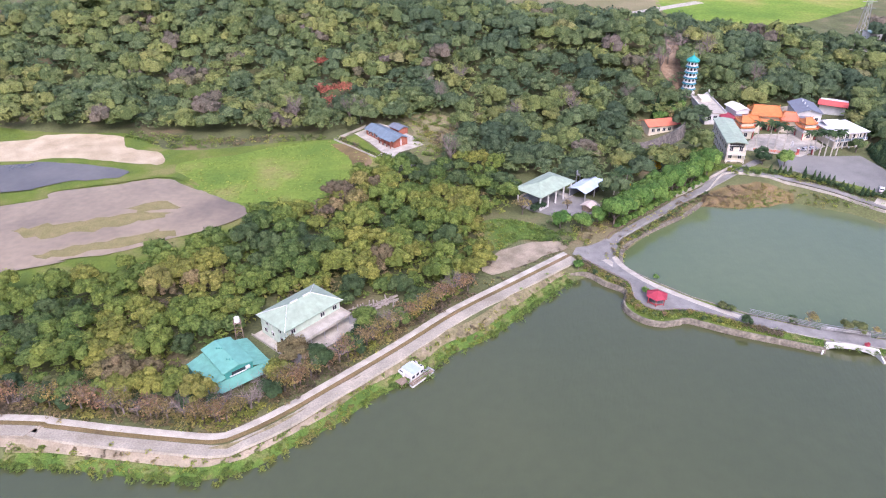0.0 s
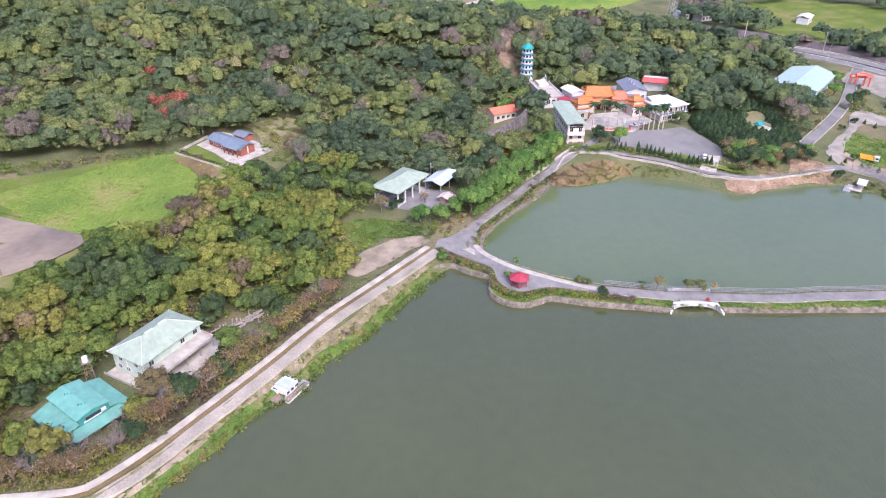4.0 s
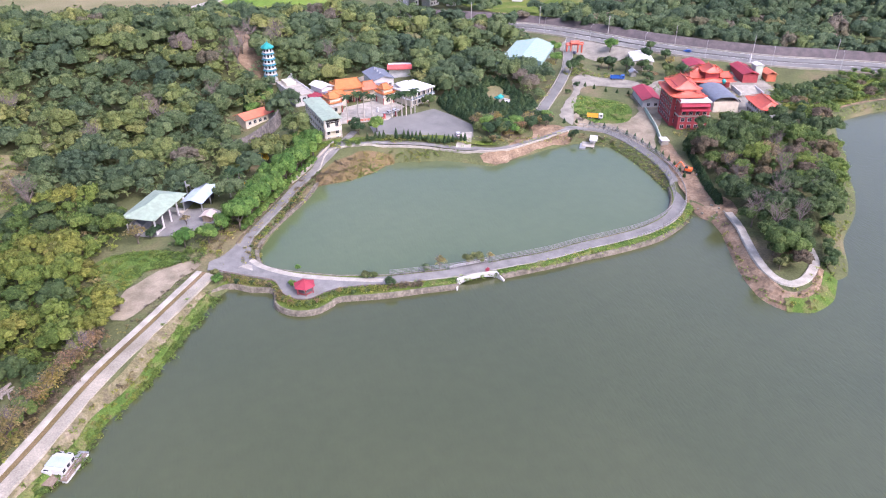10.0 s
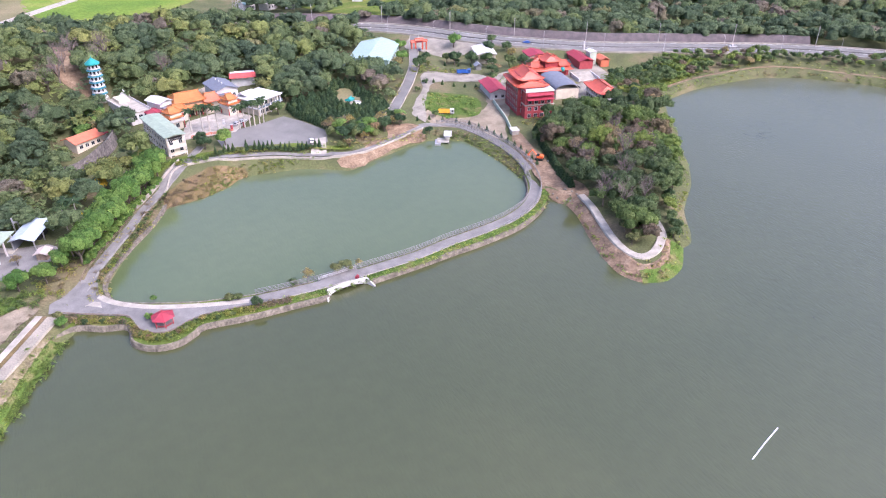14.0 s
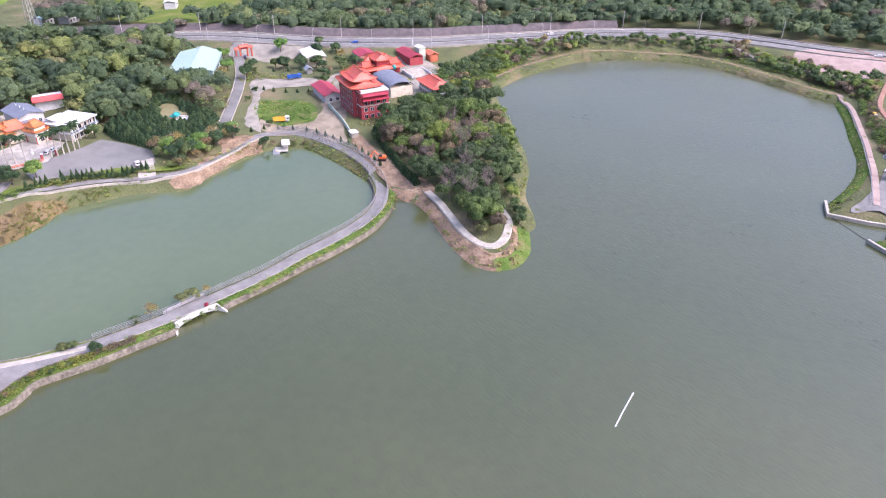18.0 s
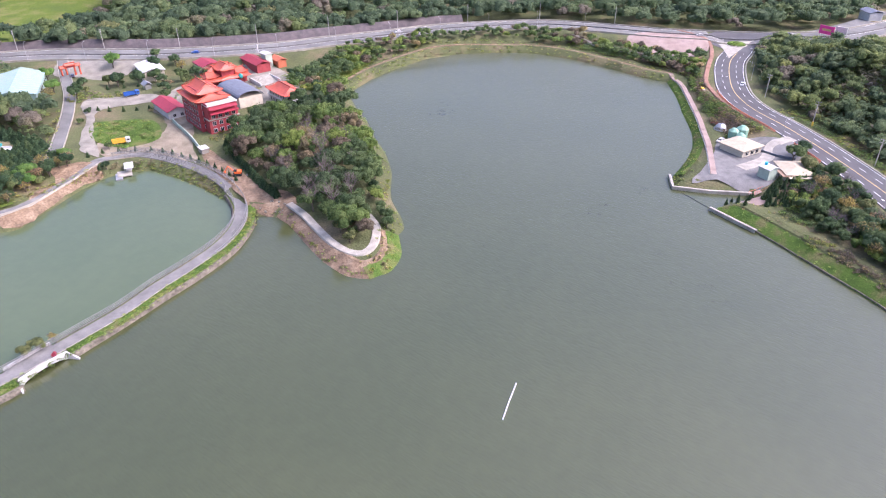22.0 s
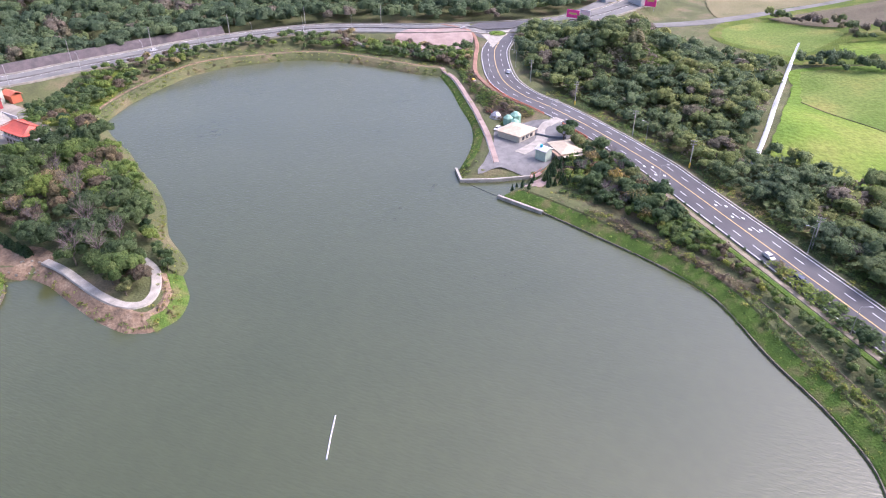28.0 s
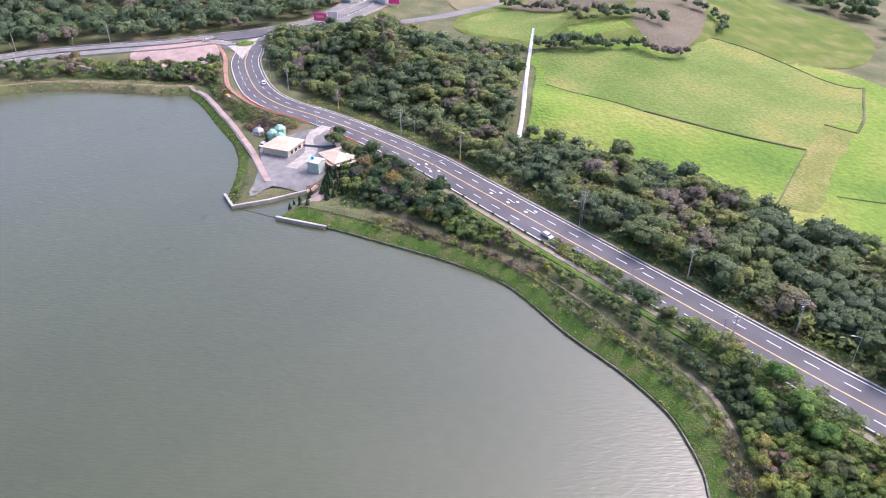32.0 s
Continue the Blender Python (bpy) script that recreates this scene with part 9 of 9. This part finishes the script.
me, _ = strip("boom_line", np.linspace((268.4, -2.2), (254.8, -15.4), 8), [(0.12, 0.0), (0.0, 0.12), (-0.12, 0.0)], 0.02)
tagged(part("boom_line", me, BLACK), "black floating boom across the cove", "boom", kind="structure")
t = site("restaurant", 306.7, -26.6, 48, "restaurant hall with a low buff sheet roof", "restaurant")
part("wall", box(11.4, 11.6, 3.8, 0, 0, -0.6), CREAM, t)
part("roof", hip_roof(12, 12.4, 3.2, 1.3, 0.5, 2.5), BUFF_ROOF, t)
window_row(t, span(4, 10), -5.8, 0.8, 1.6, 1.4, out=-1)
window_row(t, span(3, 9), -5.7, 0.8, 1.6, 1.4, "x", -1)
t = site("restaurant", 287, -44.7, 16, "restaurant with a buff roof and a dark open front", "restaurant")
part("wall", box(12, 9, 3.8, 0, 0, -0.6), CREAM, t)
part("roof", hip_roof(12.4, 9.6, 3.2, 1.4, 0.6), BUFF_ROOF, t)
part("porch_roof", box(6.4, 3.4, 0.2, -4, 5.2, 2.8), BUFF_PAVING, t)
# dark panel paints the unlit room behind the open side
part("open_front_shade", box(0.15, 7.6, 2.2, -6.05, 0, 0.2), DARK, t)
columns(t, [(-7.6, y) for y in span(4, 9)], 2.8, 0.12, STEEL)
part("awning", box(3.0, 9.4, 0.18, -7.2, 0, 2.7), BUFF_ROOF, t)
t = site("kiosk", 282, -35, 45, "green two storey kiosk with a white roof", "kiosk")
part("wall", box(5, 4.4, 5.4, 0, 0, -0.5), GREEN_WALL, t)
part("roof", gable_roof(5.4, 4.8, 4.8, 0.8, 0.3), WHITE, t)
window_row(t, (-1.2, 1.2), -2.2, 2.8, 1.2, 1.0, out=-1)
part("roof_tank", rod((1, 0.4, 5.2), (1, 0.4, 6.4), 0.6, 10), paint("cyan_tank", (0.05, 0.45, 0.6), 0.4), t)
part("counter", box(4, 0.8, 1.0, 0, -3.0, 0), WOOD, t)
for x, y, s in ((318.5, -24, 1.0), (320.5, -27.5, 1.15), (315.5, -26.8, 0.85)):
    t = site("silo", x, y, 30, "pale mint green tank house with a faceted top", "tank", group="mint green tanks")
    part("drum", rod((0, 0, -0.4), (0, 0, 4.2 * s), 2.2 * s, 8), MINT, t)
    part("cap", rod((0, 0, 4.2 * s), (0, 0, 5.4 * s), 2.25 * s, 8, 0.8 * s), MINT, t)
    part("hatch", box(0.9, 0.1, 1.6, 0, -2.1 * s, 0.2), GLASS, t)
t = site("greenhouse", 330, -19.5, 30, "small glazed dome shaped greenhouse", "greenhouse")
bm = bmesh.new()
bmesh.ops.create_icosphere(bm, subdivisions=2, radius=2.8)
bmesh.ops.delete(bm, geom=[v for v in bm.verts if v.co.z < -0.3], context="VERTS")
part("dome", bm, STEEL, t)
part("base", rod((0, 0, -0.4), (0, 0, 0.3), 3.0, 12), WHITE, t)
me, _ = strip("yard_wall", np.linspace((316, -22), (300, -47), 8), [(0.15, -0.5), (0.15, 1.3), (-0.15, 1.3), (-0.15, -0.5)], None)
tagged(part("yard_wall", me, SLATE), "dark yard wall between the restaurants", "wall", kind="structure")
road("yard_drive", smooth_line([(322, -48), (314, -40), (300, -36), (288, -26)], 2), 5, CONCRETE, "pale concrete drive down from the lake road", "drive", 0.45)
patch("garden_terrace", [(266, -33), (262, -24), (256, -20), (252, -24), (258, -33)], PINK_PAVING, "small pinkish paved garden terrace", "paving", 0.35)
for x, y in ((264, -22.5), (261, -20.5), (266, -25), (259, -24), (262, -28), (267, -29.5), (255, -26), (270, -35), (273, -37), (276, -39), (266, -36), (262, -34), (258, -36), (262, -40), (268, -42)):
    plant("cypress", x, y, 0.9, "dark green clipped conifer in the garden", "cypress", "conifers in the restaurant garden", tall=0.8)
t = thing("foot_bridge", pose(270.5, -31.5, 1.9, 0, 0, 140), "narrow red railed footbridge at the cove", "bridge")
part("deck", box(9, 1.8, 0.25, 0, 0, 0), PINK_PAVING, t)
for s in (-1, 1):
    for i in range(7):
        part("post", rod((-4.2 + 1.4 * i, s * 0.8, 0.2), (-4.2 + 1.4 * i, s * 0.8, 1.2), 0.06, 5), SALMON, t)
    part("hand_rail", rod((-4.4, s * 0.8, 1.2), (4.4, s * 0.8, 1.2), 0.06, 5), SALMON, t)
rail_run("promenade_rail", beside(PROMENADE, -1.6)[4:], height(*beside(PROMENADE, -1.6)[4:].T) + 0.4, "pale metal promenade railing", "", 1.0, 2.6, (0.5, 0.95), 0.06, 0, STEEL)
t = site("yellow_machine", 377, -12, 20, "small yellow roller machine on the bank", "machine")
part("drum", rod((0, -0.8, 0.6), (0, 0.8, 0.6), 0.65, 10), STEEL, t)
part("body", box(2.0, 1.3, 1.0, 1.3, 0, 0.6, 0.1), YELLOW_PAINT, t)
rail_run("east_fence", beside(EAST_PATH, -0.9)[14:], height(*beside(EAST_PATH, -0.9)[14:].T) + 0.3, "low grey path fence on the east bank", "", 0.7, 2.2, (0.35, 0.65), 0.05, 0, WOOD)
me, _ = strip("east_kerb", east_line[:-1], [(0.25, -1.5), (0.2, 0.55), (-0.25, 0.6), (-0.3, 0.0)], 0.0)
tagged(part("east_kerb", me, WET_STONE), "dark stone edging of the east shore", "kerb", kind="structure")

# ---- field boundaries and far houses ----
def dike(pts, w=1.2, h=0.4, mat=None):
    me, _ = strip("field_dike", smooth_line(pts, 3), [(w / 2, -0.1), (w / 4, h), (-w / 4, h), (-w / 2, -0.1)], None, lift=0.3)
    tagged(part("field_dike", me, mat or EARTH), "low weedy dike between fields", "dike", kind="structure")


patch("upper_field", [(346, -168), (329, -160), (313.5, -165.6), (293.4, -178.2), (281.2, -184.3), (261.7, -198.1), (245.3, -211.5), (229.1, -227.9), (248, -258), (249, -282), (282, -319), (298, -305), (314, -302), (335, -294), (353, -277), (340, -250), (333, -240), (346, -226), (360, -206), (372, -192), (374, -180)], OLD_PADDY, "dull green field above the long dike", "field", 0.42, curved=False, rough=1.0)
patch("yellow_strip", [(229, -228), (214, -208), (196, -182), (186, -190), (196, -206), (214, -226), (226, -248), (238, -264), (248, -258)], stuff_of("half_mown_field", (0.16, 0.19, 0.05), (0.28, 0.265, 0.10), 0.06, 0.7, 0.95, 0.6, spec=0.1, third=(0.21, 0.225, 0.06), grime=0.45), "yellowish half mown strip of field", "field", 0.4, curved=False, rough=1.2)
dike([(329.4, -160.3), (313.5, -165.6), (293.4, -178.2), (281.2, -184.3)], 0.8, 0.25)
dike([(281.2, -184.3), (261.7, -198.1), (245.3, -211.5), (229.1, -227.9)], 1.3, 0.5)
dike([(228.2, -227.1), (214.9, -208.2), (193.7, -178.8)], 0.8, 0.3)
dike([(193.7, -178.8), (185.9, -176.4), (172.2, -177.4)], 0.8, 0.3)
dike([(248.3, -257.5), (242, -261), (237.1, -264.7)], 1.1, 0.4)
dike([(237.1, -264.7), (248.9, -282.1), (265, -300), (282.2, -319.2)], 1.6, 0.5)
dike([(282.2, -319.2), (285, -311.5), (297.2, -305), (313.7, -302), (335.3, -294.2), (353.2, -277.4)], 1.2, 0.4)
dike([(194.4, -208.2), (190, -214), (184.7, -221.4)], 0.7, 0.25)
patch("canal_meadow", [(492, -187), (494, -218), (438, -232), (414, -211), (404, -190), (423, -184.5), (457, -172)], OLD_PADDY, "yellowish green meadow at the canal's head", "field", 0.45)
patch("far_green_plot", [(411, -217), (395, -243), (377, -240), (383, -205)], PADDY, "bright green plot behind the hedge", "field", 0.46, curved=False)
patch("far_brown_plot", [(508, -220), (448, -238), (421.5, -269), (388, -301), (459, -357), (503, -318), (515, -256)], FALLOW, "fallow grey brown plot beyond the canal", "field", 0.45, curved=False)
patch("near_brown_plot", [(418, -270), (387, -301), (356, -272), (334, -242), (350, -233), (388, -247)], FALLOW, "fallow grey brown plot beside the hedge", "field", 0.45, curved=False)
hedge_spots = np.vstack([smooth_line(p, 3.4) for p in ([(383, -186), (370, -194), (360, -206), (350.5, -222)], [(385, -190), (374, -199), (362, -212)], [(350, -224), (335, -231), (331, -242)], [(436, -231), (410, -241), (391, -253), (372, -260)], [(512, -222), (449, -239)], [(404, -296), (380, -303), (366, -296), (358, -286)], [(394, -243), (404, -232), (412, -222)])])
forest("field_hedges", hedge_spots + plant_rng.normal(0, 1.0, hedge_spots.shape), plant_rng.uniform(1.8, 3.6, len(hedge_spots)), blend_tints(len(hedge_spots), [(0.22, 0.08, 3), (0.45, 0.1, 1), (0.8, 0.04, 1.2)], 91), FAR_CROWNS, "dark hedges between the fields", "hedge", seed=92, tall=1.3, material=LEAF_HAZED)
far_wood = scatter([(540, -235), (700, -300), (620, -480), (420, -470), (330, -420), (390, -330), (440, -300)], 10, 95)
forest("far_wood", far_wood, plant_rng.uniform(4, 6.5, len(far_wood)), blend_tints(len(far_wood), [(0.15, 0.06, 3), (0.35, 0.08, 1)], 96), FAR_CROWNS, "far dark wood beyond the fields", seed=97)
for x, y, turn, sx, sy, h, roof, lab in ((432, -362, 30, 14, 9, 6, WHITE, "far white farmhouse beyond the fields"), (444, -352, 60, 8, 6, 5, SLATE, "far grey roofed farmhouse"), (309, 480, 20, 12, 8, 5, WHITE, "far white shed behind the hill"), (322, 470, 50, 9, 7, 5, SLATE, "far grey shed behind the hill"), (296, 488, 10, 10, 7, 5, CYAN_ROOF, "far pale roofed shed"), (377, 455, 40, 13, 8, 5, WHITE, "far white farm building"), (548, -142, 20, 16, 10, 6, WHITE, "white shop beyond the junction"), (560, -120, 20, 12, 9, 6, SLATE, "grey shop beyond the junction")):
    t = site("far_house", x, y, turn, lab, "house", group="far houses")
    part("wall", box(sx, sy, h + 1, 0, 0, -1), WHITE, t)
    part("roof", gable_roof(sx + 0.6, sy + 0.6, h, 1.4, 0.4), roof, t)
    window_row(t, span(3, sx - 2), -sy / 2, 1.6, 1.4, 1.4, out=-1)
for i in range(5):
    x, y = 317 - 7.5 * i * 0.55, 372 + 7.5 * i * 0.85
    t = site("site_fence_panel", x - 14 + 30, y + 6, 123, "pale teal construction hoarding beside the highway", "fence", group="hoarding panels")
    part("panel", box(7, 0.15, 2.2, 0, 0, 0), CYAN_ROOF, t)
    for s in (-3, 0, 3):
        part("stay", rod((s, 0.2, 0), (s, 0.2, 2.1), 0.06, 5), STEEL, t)
# lattice pylon on the far side of the hill
t = thing("pylon", pose(263, 446, ground_at(263, 446)), "grey lattice power pylon behind the hill", "pylon")
for a in (-1, 1):
    for b in (-1, 1):
        part("leg", rod((a * 3, b * 3, -1), (a * 0.6, b * 0.6, 34), 0.16, 4), STEEL, t)
for i in range(9):
    z0, z1 = 3.6 * i, 3.6 * (i + 1)
    w0, w1 = 3 - 2.4 * z0 / 34, 3 - 2.4 * z1 / 34
    for a, b, c, d in ((-1, -1, 1, -1), (1, -1, 1, 1), (1, 1, -1, 1), (-1, 1, -1, -1)):
        part("brace", rod((a * w0, b * w0, z0), (c * w1, d * w1, z1), 0.09, 4), STEEL, t)
for z in (24, 28, 32):
    part("crossarm", box(9, 0.3, 0.3, 0, 0, z), STEEL, t)
road("far_road", smooth_line([(-120, 680), (-36, 632), (-8, 612), (24, 588), (70, 578), (140, 570), (220, 620)], 5), 9, CONCRETE, "pale far road beyond the hill", "road", 0.5)
